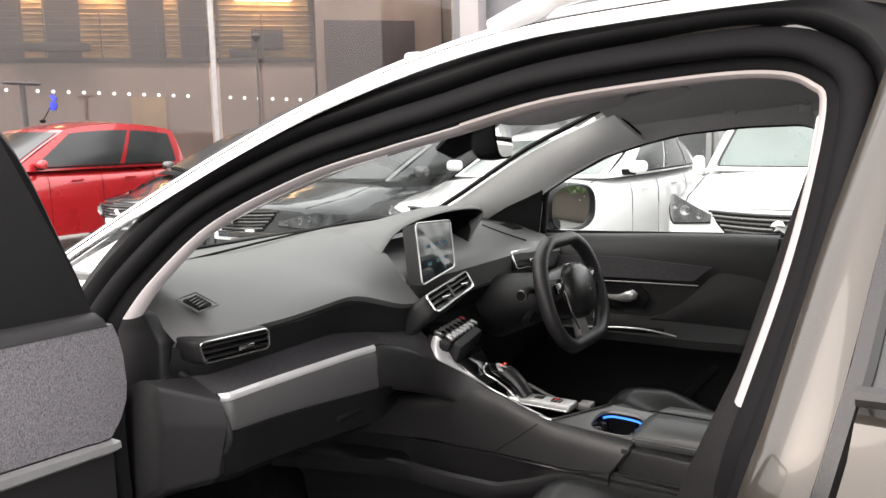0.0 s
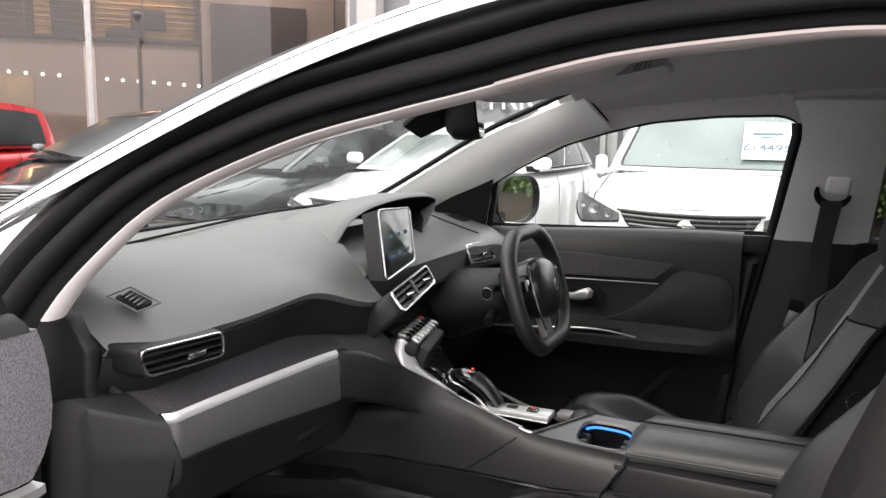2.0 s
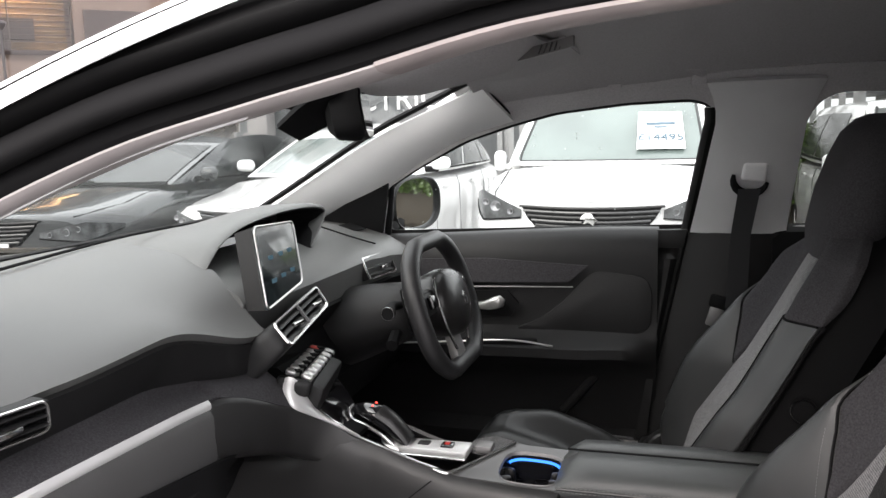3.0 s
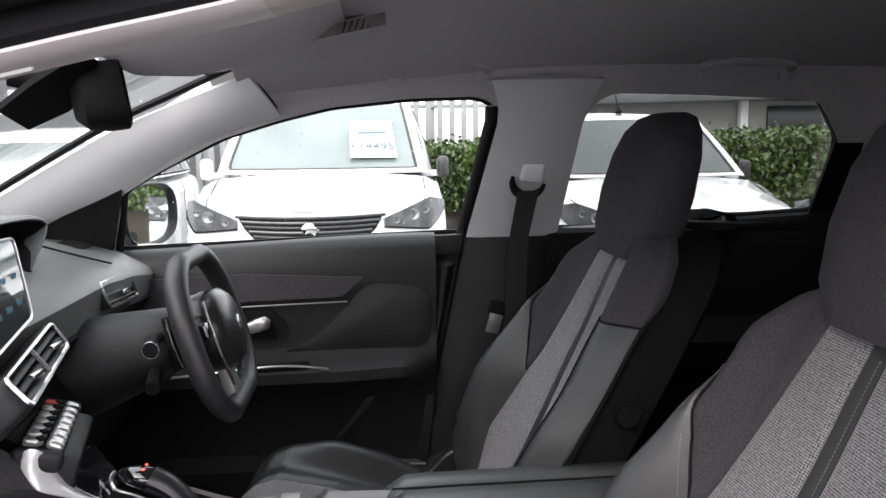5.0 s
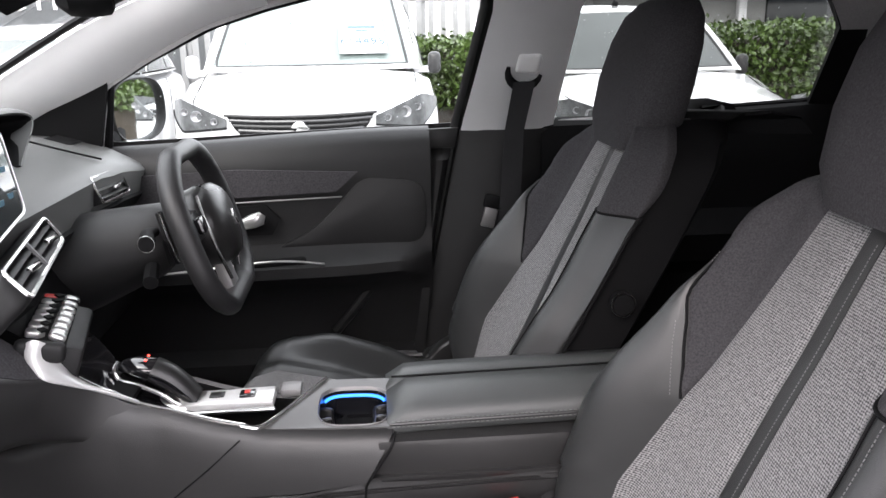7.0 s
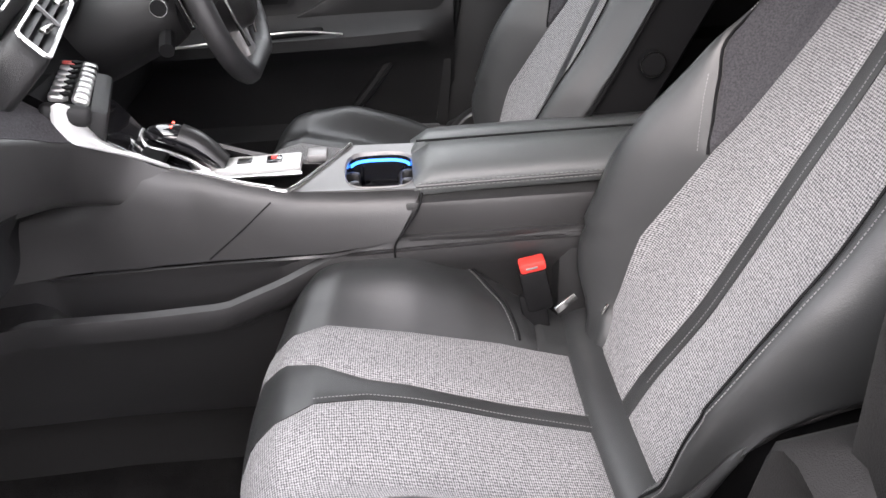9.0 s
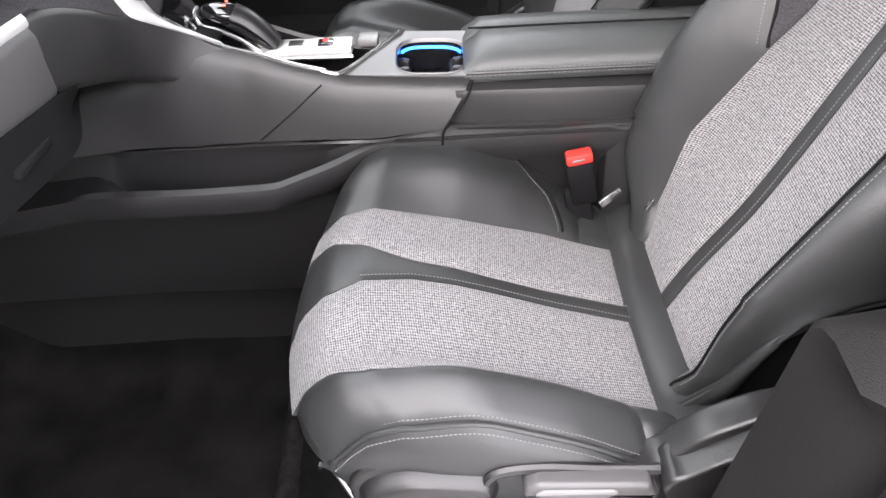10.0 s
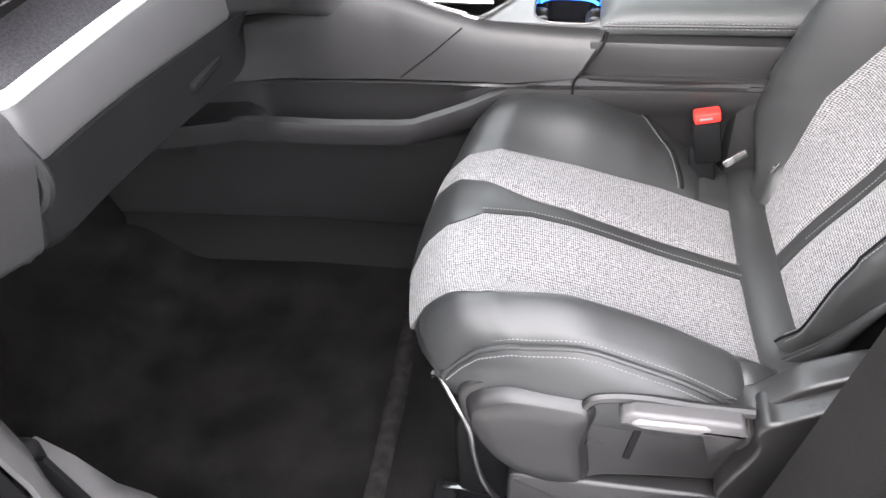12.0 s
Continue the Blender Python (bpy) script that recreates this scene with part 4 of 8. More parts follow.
def dash_section(y):
    """Outline of the passenger's half of the dashboard at y, from the windscreen down to the knees."""
    c = interp(y, [(-0.34, 0.0), (-0.11, 1.0)])
    f = interp(y, [(-0.64, 0.0), (-0.1, 1.0)])
    e = interp(y, [(-0.66, -0.05), (-0.61, 0.0)])
    bz = 1.122 - 0.045 * c + interp(y, [(-0.66, -0.012), (-0.5, -0.004), (-0.3, 0.006), (-0.12, 0.0)])
    bx = -0.862 + 0.008 * c - interp(y, [(-0.7, 0.024), (-0.3, 0.0)])
    top = [(-1.42, 1.165), (-1.25, 1.195), (-1.12, 1.198 + 0.012 * c), (-1.02, 1.182 + 0.014 * c), (bx - 0.088, 1.162 + 0.006 * c), (bx - 0.042, 0.5 * (1.144 - 0.012 * c) + 0.5 * (bz + 0.022)), (bx - 0.014, bz + 0.008), (bx, bz - 0.002), (bx - 0.008, bz - 0.012)]
    recess = [top[-1], (-0.9 + 0.035 * c, 1.075 - 0.035 * c), (-0.912 + 0.045 * c, 1.052 - 0.032 * c)]
    shelf = [recess[-1], (-0.886 + 0.032 * c, 1.036 - 0.028 * c), (-0.868 + 0.026 * f, 1.025 - 0.009 * c)]
    if y > -0.25:
        shelf[1:] = [(0.5 * (recess[-1][0] + line(y, RIDGE_X)) + 0.006, 0.5 * (recess[-1][1] + line(y, RIDGE_Z)) + 0.006), (line(y, RIDGE_X) - 0.001, line(y, RIDGE_Z) + 0.002)]
    strip = [shelf[-1], (-0.863 + 0.024 * f, 1.021 - 0.01 * c), (-0.862 + 0.024 * f, 1.0155 - 0.009 * c), (-0.864 + 0.025 * f, 1.012 - 0.009 * c)]
    lid = [strip[-1], (-0.859 + 0.026 * f, 1.003 - 0.008 * c), (-0.852 + 0.02 * f, 0.972 - 0.035 * f), (-0.854 + 0.02 * f, 0.966 - 0.036 * f)]
    knee = [lid[-1], (-0.856 + 0.03 * f, 0.93 - 0.03 * f), (-0.858 + 0.04 * f, 0.9 - 0.02 * f), (-0.875 + 0.03 * f, 0.885 - 0.02 * f), (-0.95, 0.855 - 0.02 * f), (-1.1, 0.81 - 0.02 * f), (-1.25, 0.78)]
    move = lambda pts: [(x + (e if x > -1.0 else e * 0.6), y, z) for x, z in pts]
    return [move(p) for p in (top, recess, shelf, strip, lid, [(x - interp(y, [(-0.32, 0.0), (-0.1, 0.075)]) if k else x, z) for k, (x, z) in enumerate(knee)])]


def dash_part(name, mat, k, y0, y1, label="", n=44, thick=0.006, parent=None):
    return part(name, loft([dash_section(y0 + (y1 - y0) * i / n)[k] for i in range(n + 1)], thick=thick), mat, parent or dash, label)


dash_part("dash_top", SOFT, 0, -0.655, -0.095, "soft grey-black dashboard top", thick=0.01)
dash_part("dash_recess", PLASTIC, 1, -0.655, -0.095)
dash_part("cloth_band", CLOTH_DARK, 2, -0.655, -0.1, "charcoal cloth band")
dash_part("trim_strip", SILVER, 3, -0.625, -0.268, "brushed silver trim strip")
dash_part("trim_end", PLASTIC, 3, -0.655, -0.627)
lid = dash_part("glovebox_lid", LID, 4, -0.628, -0.271, "dark grey glovebox lid")
sweep = []
for tx, ty, tz, lx, ly, lz in crv3([a + b for a, b in zip(RIDGE, LID_LOW)], 40):
    row = [(tx - 0.004, ty + 0.006, tz + 0.002)]
    for g, d in ((0.0, 0.0), (0.08, 0.003), (0.3, 0.007), (0.6, 0.008), (0.88, 0.005), (1.0, 0.0)):
        d *= interp(tx, [(-0.82, 1.0), (-0.73, 0.0)])
        row.append((tx + (lx - tx) * g + 0.8 * d, ty + (ly - ty) * g - 0.5 * d, tz + (lz - tz) * g))
    fade = interp(tx, [(-0.81, 1.0), (-0.77, 0.0)])
    row += [(lx - 0.012 * fade, ly + 0.006 + 0.004 * fade, lz - 0.006), (lx - 0.05 * fade, ly + 0.012 + 0.03 * fade, lz - 0.012)]
    sweep.append(row)
part("centre_sweep", loft(sweep, thick=0.003), FLANK, dash, "satin panel sweeping from the glovebox into the console", smooth=60)
# DARK puts the shade on the lid's downward lower face into its colour.
dash_part("knee_panel", DARK, 5, -0.655, -0.14, "lower face of the glovebox lid, blackened for its shade")
dash_part("lid_edge", PLASTIC, 4, -0.655, -0.632)
part("glovebox_latch", rbox(0.016, 0.075, 0.012, 0.005, pose(-0.838, -0.36, 0.915, 0, 8)), DARK, dash)
part("dash_end", prism([(-1.4, 1.15), (-1.1, 1.17), (-0.98, 1.15), (-0.945, 1.11), (-0.95, 1.05), (-0.93, 1.03), (-0.9, 0.95), (-1.0, 0.86), (-1.2, 0.78), (-1.4, 0.78)], -0.675, -0.65, "y", 0.006), PLASTIC, dash)
edging = crv([(-0.935, -0.648, 1.055), (-0.9, -0.65, 1.042), (-0.862, -0.648, 1.022), (-0.838, -0.645, 0.985), (-0.838, -0.645, 0.955), (-0.87, -0.645, 0.925), (-0.95, -0.645, 0.87)], 24)
part("end_edging", tube(edging, 0.006, 8), PLASTIC, dash, "black edging at the end of the dashboard")
def cover_ring(y, pts):
    return rounded([(x, y, z) for x, z in pts], 0.008, 3)


part("end_cover", loft([cover_ring(-0.722, [(-0.98, 1.03), (-0.935, 1.05), (-0.91, 1.046), (-0.9, 1.0), (-0.915, 0.9), (-0.97, 0.86)]), cover_ring(-0.716, [(-0.99, 1.04), (-0.935, 1.064), (-0.9, 1.058), (-0.888, 1.0), (-0.905, 0.89), (-0.98, 0.85)]), cover_ring(-0.652, [(-0.96, 1.05), (-0.9, 1.056), (-0.838, 1.028), (-0.83, 0.99), (-0.858, 0.9), (-0.94, 0.86)])], close_u=True, caps=True), PLASTIC, dash, smooth=28)
part("lid_end", prism([(-0.87, 1.004), (-0.854, 0.972), (-0.857, 0.958), (-0.86, 0.93), (-0.862, 0.9), (-0.88, 0.884), (-0.95, 0.856), (-1.1, 0.812), (-1.2, 0.8), (-1.2, 1.0)], -0.652, -0.633, "y", 0.004), PLASTIC_GREY, dash)
part("defrost_slot", rbox(0.02, 1.1, 0.004, 0.001, pose(-1.24, -0.05, 1.198)), DARK, dash)
part("dash_seam", tube(crv([(-1.12, -0.64, 1.188), (-1.13, -0.4, 1.2), (-1.14, -0.1, 1.213), (-1.16, 0.1, 1.212)], 20), 0.0025, 6), DARK, dash)


def vent(name, corners, slats, parent, frame_mat=CHROME, r=0.0026, depth=0.03, upright=0, tab=True):
    """An air vent between four corners (top inner, top outer, low outer, low inner), facing +x."""
    c = [Vector(p) for p in corners]
    nrm = (c[1] - c[0]).cross(c[3] - c[0]).normalized()
    if nrm.x < 0:
        nrm = -nrm
    v = part(name, loft([[c[0] - nrm * depth, c[1] - nrm * depth], [c[3] - nrm * depth, c[2] - nrm * depth]], thick=0.004), DARK, parent)
    part("vent_frame", tube(rounded(c, 0.01), r, 6, closed=True), frame_mat, v, "bright vent frame")
    for a, b in ((0, 1), (1, 2), (2, 3), (3, 0)):
        part("vent_wall", loft([[c[a], c[b]], [c[a] - nrm * depth, c[b] - nrm * depth]], thick=0.002), PLASTIC, v)
    for k in range(slats):
        f = (k + 0.7) / (slats + 0.4)
        p, q = c[0].lerp(c[3], f) - nrm * 0.006, c[1].lerp(c[2], f) - nrm * 0.006
        part("slat", tube([p, q], 0.008, 6, r2=0.0022), PLASTIC, v)
    for k in range(upright):
        f = (k + 1) / (upright + 1)
        part("divider", tube([c[0].lerp(c[1], f) - nrm * 0.001, c[3].lerp(c[2], f) - nrm * 0.001], 0.0035, 6), PLASTIC_GREY, v)
    if tab:
        for k in range(upright + 1):
            p = c[0].lerp(c[1], (k + 0.62) / (upright + 1)).lerp(c[3].lerp(c[2], (k + 0.62) / (upright + 1)), 0.62)
            part("vent_tab", rbox(0.008, 0.03, 0.007, 0.002, Matrix.Translation(p + nrm * 0.002)), CHROME, v)
    return v


vent("side_vent", [(-0.884, -0.65, 1.111), (-0.861, -0.527, 1.111), (-0.859, -0.528, 1.079), (-0.88, -0.643, 1.078)], 3, dash, r=0.0017)
SV = rounded([Vector(p) for p in ((-0.884, -0.65, 1.111), (-0.861, -0.527, 1.111), (-0.859, -0.528, 1.079), (-0.88, -0.643, 1.078))], 0.01)
sv_mid = sum(SV, Vector()) / len(SV)
part("vent_surround", loft([[sv_mid + Vector(((p - sv_mid).x, (p - sv_mid).y * k, (p - sv_mid).z * h)) + Vector((-d, 0, 0)) for p in SV] for k, h, d in ((1.0, 1.0, 0.003), (1.04, 1.12, 0.001), (1.07, 1.2, 0.006), (1.08, 1.24, 0.02), (1.08, 1.24, 0.08))], close_u=True), PLASTIC, dash, smooth=60)
CV = [(-0.832, -0.112, 1.091), (-0.866, 0.1, 1.106), (-0.845, 0.1, 1.075), (-0.805, -0.112, 1.06)]
vent("centre_vent", CV, 3, dash, upright=1, r=0.003)
cv_mid = sum((Vector(p) for p in CV), Vector()) / 4
cv_n = (Vector(CV[1]) - Vector(CV[0])).cross(Vector(CV[3]) - Vector(CV[0])).normalized()
cv_n = cv_n if cv_n.x > 0 else -cv_n
cv_ring = rounded([Vector(p) for p in CV], 0.014)
part("vent_housing", loft([[cv_mid + (p - cv_mid) * k - cv_n * d for p in cv_ring] for k, d in ((1.03, 0.004), (1.07, 0.0), (1.13, 0.003), (1.19, 0.014), (1.24, 0.05), (1.26, 0.14))], close_u=True), PLASTIC, dash, "black surround of the centre vent", smooth=60)
vent("driver_vent", [(-0.895, 0.372, 1.112), (-0.9, 0.535, 1.103), (-0.886, 0.548, 1.056), (-0.882, 0.382, 1.067)], 3, dash, frame_mat=CHROME, r=0.003, upright=0)
dem_z = lambda x: 1.166 - 0.36 * (x + 0.95)
top_vent = part("demister_vent", holed([(v.x, v.y) for v in rounded([(-0.958, -0.59, 0), (-0.951, -0.624, 0), (-0.917, -0.62, 0), (-0.922, -0.586, 0)], 0.006)], [], lambda x, y: (x, y, dem_z(x) + 0.001), 0.004), DARK, dash)
for k in range(5):
    part("slat", rbox(0.003, 0.032, 0.002, 0.0005, pose(-0.951 + 0.0068 * k, -0.605, dem_z(-0.951 + 0.0068 * k) + 0.0025, 0, 0, 28)), PLASTIC_GREY, top_vent)
part("vent_frame", tube([(x, y, dem_z(x) + 0.001) for x, y in ((-0.964, -0.585), (-0.956, -0.63), (-0.911, -0.625), (-0.917, -0.58))], 0.0014, 6, closed=True), SOFT, top_vent)

# centre: screen, its shroud, toggles
sc_c = [Vector(p) for p in ((-0.876, -0.08, 1.236), (-0.906, 0.1, 1.224), (-0.876, 0.07, 1.122), (-0.848, -0.1, 1.11))]
sc_n = (sc_c[1] - sc_c[0]).cross(sc_c[3] - sc_c[0]).normalized()
sc_n = sc_n if sc_n.x > 0 else -sc_n
scr = part("touch_screen", loft([[sc_c[0], sc_c[1]], [sc_c[3], sc_c[2]]], thick=0.003), SCREEN, dash, "dark glossy touch screen")
part("screen_frame", tube(rounded(sc_c, 0.012), 0.002, 8, closed=True), ALU, scr, "bright screen frame")
part("screen_back", loft([[p - sc_n * 0.004 for p in sc_c] + [sc_c[0] - sc_n * 0.004], [p.lerp(sum(sc_c, Vector()) / 4, 0.06) - sc_n * 0.035 for p in sc_c] + [sc_c[0].lerp(sum(sc_c, Vector()) / 4, 0.06) - sc_n * 0.035]]), PLASTIC, scr)
for i in range(3):
    for j in range(2):
        p = sc_c[0].lerp(sc_c[1], 0.25 + 0.25 * i).lerp(sc_c[3].lerp(sc_c[2], 0.25 + 0.25 * i), 0.42 + 0.3 * j) + sc_n * 0.002
        part("icon", rbox(0.001, 0.014, 0.007, 0.0, Matrix.Translation(p)), ICON, scr)
HOOD = [(-0.955, -0.125, 1.155), (-0.955, -0.085, 1.19), (-0.96, -0.04, 1.212), (-0.965, 0.04, 1.229), (-0.97, 0.18, 1.238), (-0.97, 0.3, 1.235), (-0.968, 0.352, 1.224), (-0.966, 0.345, 1.204), (-0.964, 0.31, 1.178), (-0.962, 0.275, 1.15)]
hood_edge = crv(HOOD, 36)
hood = [[(p.x + dx, 0.13 + (p.y - 0.13) * sy, 1.15 + (p.z - 1.15) * sz) for dx, sy, sz in ((0.004, 0.985, 0.95), (0.0, 1.0, 1.0), (-0.012, 1.012, 1.03), (-0.08, 1.02, 1.0), (-0.16, 1.0, 0.75), (-0.26, 0.95, 0.5))] for p in hood_edge]
part("cluster_hood", loft(hood, thick=0.004), SOFT, dash, "soft hood over the instruments")
part("hood_lining", loft([[(p.x + dx, 0.13 + (p.y - 0.13) * sy, 1.15 + (p.z - 1.15) * sz) for dx, sy, sz in ((0.002, 0.98, 0.94), (-0.07, 0.93, 0.86), (-0.1, 0.9, 0.8))] for p in hood_edge], thick=0.002), DARK, dash)
part("instrument_panel", rbox(0.02, 0.3, 0.08, 0.01, pose(-1.06, 0.15, 1.165, 0, -12)), GLOSS, dash)
cen = []
for k in range(15):
    y = -0.1 + 0.8 * k / 14
    h = interp(y, [(-0.1, 0.012), (0.05, 0.0), (0.4, 0.0), (0.5, -0.008), (0.7, -0.03)])
    cen.append([(x, y, z + h * g) for x, z, g in ((-1.42, 1.165, 1), (-1.2, 1.19, 1), (-1.05, 1.175, 1), (-0.97, 1.152, 1), (-0.92, 1.13, 1), (-0.898, 1.118, 1), (-0.89, 1.105, 1), (-0.9, 1.05, 0.5), (-0.91, 1.03, 0.2), (-0.93, 1.0, 0), (-0.9, 0.95, 0), (-0.93, 0.86, 0), (-1.1, 0.75, 0))])
part("driver_dash", loft([r[:8] for r in cen], thick=0.008), SOFT, dash)
part("driver_dash_base", loft([r[7:] for r in cen], thick=0.008), DARK, dash)
part("dash_seam", tube(crv([(-1.02, 0.44, 1.171), (-0.96, 0.46, 1.148), (-0.915, 0.5, 1.126)], 10), 0.002, 6), DARK, dash)
part("demister_vent", rbox(0.05, 0.09, 0.004, 0.001, pose(-1.02, 0.58, 1.15, 0, 14, -10)), DARK, dash)
keys = part("toggle_bar", rbox(0.05, 0.2, 0.018, 0.006, pose(-0.836, 0.005, 0.989, 0, 14, 14)), DARK, dash)
for k in range(7):
    f = k / 6
    key = pose(-0.812 - 0.041 * f, -0.075 + 0.16 * f, 1.002 - 0.009 * f, 0, 14, 14)
    tg = part("toggle", rbox(0.02, 0.0195, 0.011, 0.005, key @ pose(0.013, 0, 0.0, 0, 14), 3), SATIN, keys, "chrome piano-key toggle")
    part("toggle_cap", prism([(-0.022, -0.006), (-0.019, -0.0085), (-0.006, -0.0085), (0.0, 0.0), (-0.006, 0.0085), (-0.019, 0.0085), (-0.022, 0.006)], -0.003, 0.005, "z", 0.0015), RED_PLASTIC if k == 6 else SATIN, tg, m=key)
    part("toggle_mark", prism([(-0.004, -0.007), (0.003, 0.0), (-0.004, 0.007), (-0.01, 0.0)], 0.0043, 0.0072, "z"), DARK, tg, m=key)
part("key_end", rbox(0.056, 0.016, 0.026, 0.008, pose(-0.812, -0.096, 0.99, 0, 14, 14), 3), PLASTIC, dash)
part("key_cheek", rbox(0.03, 0.16, 0.05, 0.008, pose(-0.812, 0.0, 0.962, 0, 20, 14)), PLASTIC, dash)
part("lower_keys", rbox(0.04, 0.17, 0.02, 0.006, pose(-0.845, 0.01, 0.96, 0, 40, 14)), GLOSS, dash)
part("start_button", cyl((-0.84, 0.05, 0.95), (-0.822, 0.05, 0.957), 0.013, 18, bev=0.003), CHROME, dash)

# ---- steering wheel and column ----
sw = thing("steering_wheel", "small black leather steering wheel with satin inserts", "steering wheel", at=(-0.69, 0.32, 1.04))
SWM = pose(-0.692, 0.312, 1.039, 0, -17, 0) @ Matrix.Diagonal((1, 0.87, 0.88, 1))
rim = []
for k in range(64):
    a = 2 * math.pi * k / 64
    cy, cz = math.cos(a), math.sin(a)
    ry, rz = 0.172, 0.152
    z = rz * (abs(cz) ** 0.82) * (1 if cz > 0 else -1)
    y = ry * (abs(cy) ** 0.88) * (1 if cy > 0 else -1)
    z = min(z, 0.143) if z > 0 else max(z, -0.139)
    rim.append(SWM @ Vector((0, y, z)))
part("wheel_rim", tube(rim, 0.0165, 12, closed=True, r2=0.0185), WHEEL_HIDE, sw, "stitched black leather rim")
part("lower_spoke", prism([(-0.034, -0.15), (0.034, -0.15), (0.03, -0.12), (0.022, -0.05), (-0.022, -0.05), (-0.03, -0.12)], -0.016, 0.004, "x", 0.006), SATIN_DARK, sw, "satin silver lower spoke", m=SWM)
part("hub", loft([[SWM @ Vector((dx, 0.085 * s * math.cos(a) * (1 + 0.12 * math.sin(a)), 0.078 * s * math.sin(a))) for a in (2 * math.pi * k / 24 for k in range(24))] for dx, s in ((-0.04, 0.9), (0.0, 1.0), (0.022, 0.96), (0.034, 0.8), (0.04, 0.45), (0.042, 0.05))], close_u=True, caps=True), PLASTIC_GREY, sw, "black airbag cover")
for s in (-1, 1):
    part("spoke", rbox(0.03, 0.11, 0.055, 0.012, SWM @ pose(-0.006, s * 0.115, 0.02)), PLASTIC, sw)
    part("spoke_trim", tube([SWM @ Vector(p) for p in ((0.012, s * 0.06, 0.065), (0.016, s * 0.088, 0.03), (0.014, s * 0.075, -0.05), (0.01, s * 0.045, -0.1))], 0.0028, 8), CHROME, sw, "bright spoke trim")
    part("thumb_pad", rbox(0.012, 0.035, 0.03, 0.005, SWM @ pose(0.014, s * 0.112, 0.022)), GLOSS, sw)
part("badge", prism([(0, 0.016), (0.011, 0.004), (0.006, -0.014), (-0.006, -0.014), (-0.011, 0.004)], 0.04, 0.045, "x"), CHROME, sw, m=SWM)
col = thing("steering_column", "black steering column cowl with stalks and shift paddles", "steering column", at=(-0.8, 0.32, 1.0))
part("cowl", loft([[Vector((x, 0.32 + 0.065 * s * math.cos(a), z + 0.06 * s * math.sin(a))) for a in (2 * math.pi * k / 20 for k in range(20))] for x, z, s in ((-0.95, 0.965, 1.5), (-0.87, 0.988, 1.32), (-0.8, 1.008, 1.1), (-0.775, 1.015, 1.02), (-0.757, 1.02, 0.85))], close_u=True, caps=True), PLASTIC, col, "satin black column cowl", smooth=50)
for s in (-1, 1):
    stalk = [(-0.77, 0.32 + s * 0.05, 1.04), (-0.765, 0.32 + s * 0.11, 1.05), (-0.755, 0.32 + s * 0.15, 1.048)]
    part("stalk", tube(crv(stalk, 10), lambda f: 0.008 + 0.004 * f, 10), DARK, col)
    part("stalk_tip", cyl((-0.756, 0.32 + s * 0.145, 1.048), (-0.752, 0.32 + s * 0.162, 1.048), 0.0125, 18, bev=0.002), DARK, col)
    part("stalk_ring", tube([Vector((-0.753 + 0.0122 * math.cos(a), 0.32 + s * 0.161, 1.048 + 0.0122 * math.sin(a))) for a in (2 * math.pi * k / 20 for k in range(20))], 0.0008, 5, closed=True), CHROME, col)
    paddle = part("shift_paddle", prism(soft([(0.078, 0.062), (0.1, 0.066), (0.112, 0.02), (0.106, -0.03), (0.096, -0.034), (0.09, 0.015)], 0.005), -0.003, 0.003, "x", 0.001), DARK, col, "black gear-shift paddle", m=SWM @ pose(-0.045, 0, 0.0) @ Matrix.Diagonal((1, s, 1, 1)))
    part("paddle_edge", tube([(0.0035, 0.101, 0.064), (0.0035, 0.108, 0.043), (0.0035, 0.1125, 0.02), (0.0035, 0.11, -0.005), (0.0035, 0.1055, -0.028)], 0.0022, 6), CHROME, paddle, "bright edge of the paddle", m=SWM @ pose(-0.045, 0, 0.0) @ Matrix.Diagonal((1, s, 1, 1)))
part("stalk", tube([(-0.78, 0.27, 0.985), (-0.77, 0.215, 0.972)], 0.012, 8), DARK, col)
part("knee_panel", loft([[(-0.92, y, 0.98), (-0.9, y, 0.9), (-0.95, y, 0.8), (-1.15, y, 0.7)] for y in (0.1, 0.25, 0.4, 0.55, 0.68)], thick=0.008), DARK, dash)

# ---- centre console ----
con = thing("centre_console", "dark grey centre console with silver edging", "console", at=(-0.6, 0, 0.34))
EDGE = [(-0.832, 1.0), (-0.812, 0.987), (-0.795, 0.966), (-0.776, 0.938), (-0.757, 0.917), (-0.722, 0.897), (-0.675, 0.882), (-0.634, 0.868), (-0.59, 0.857), (-0.56, 0.85), (-0.5, 0.8455), (-0.45, 0.8435), (-0.405, 0.8425)]
edge = even(crv([(x, 0, z) for x, z in EDGE], 90), 60)
FORE = [(-1.2, 0.82), (-1.1, 0.83), (-1.0, 0.84), (-0.92, 0.85), (-0.87, 0.858), (-0.835, 0.868), (-0.8, 0.885), (-0.775, 0.905)]


def flare(x, g):
    """The flank widens towards the dashboard."""
    return line(x, [(-0.88, 0.0), (-0.83, 0.014), (-0.8, 0.014), (-0.76, 0.007), (-0.7, 0.0)]) * line(g, [(0.0, 0.2), (0.2, 0.9), (0.4, 0.8), (0.75, 0.3), (1.0, 0.0)])


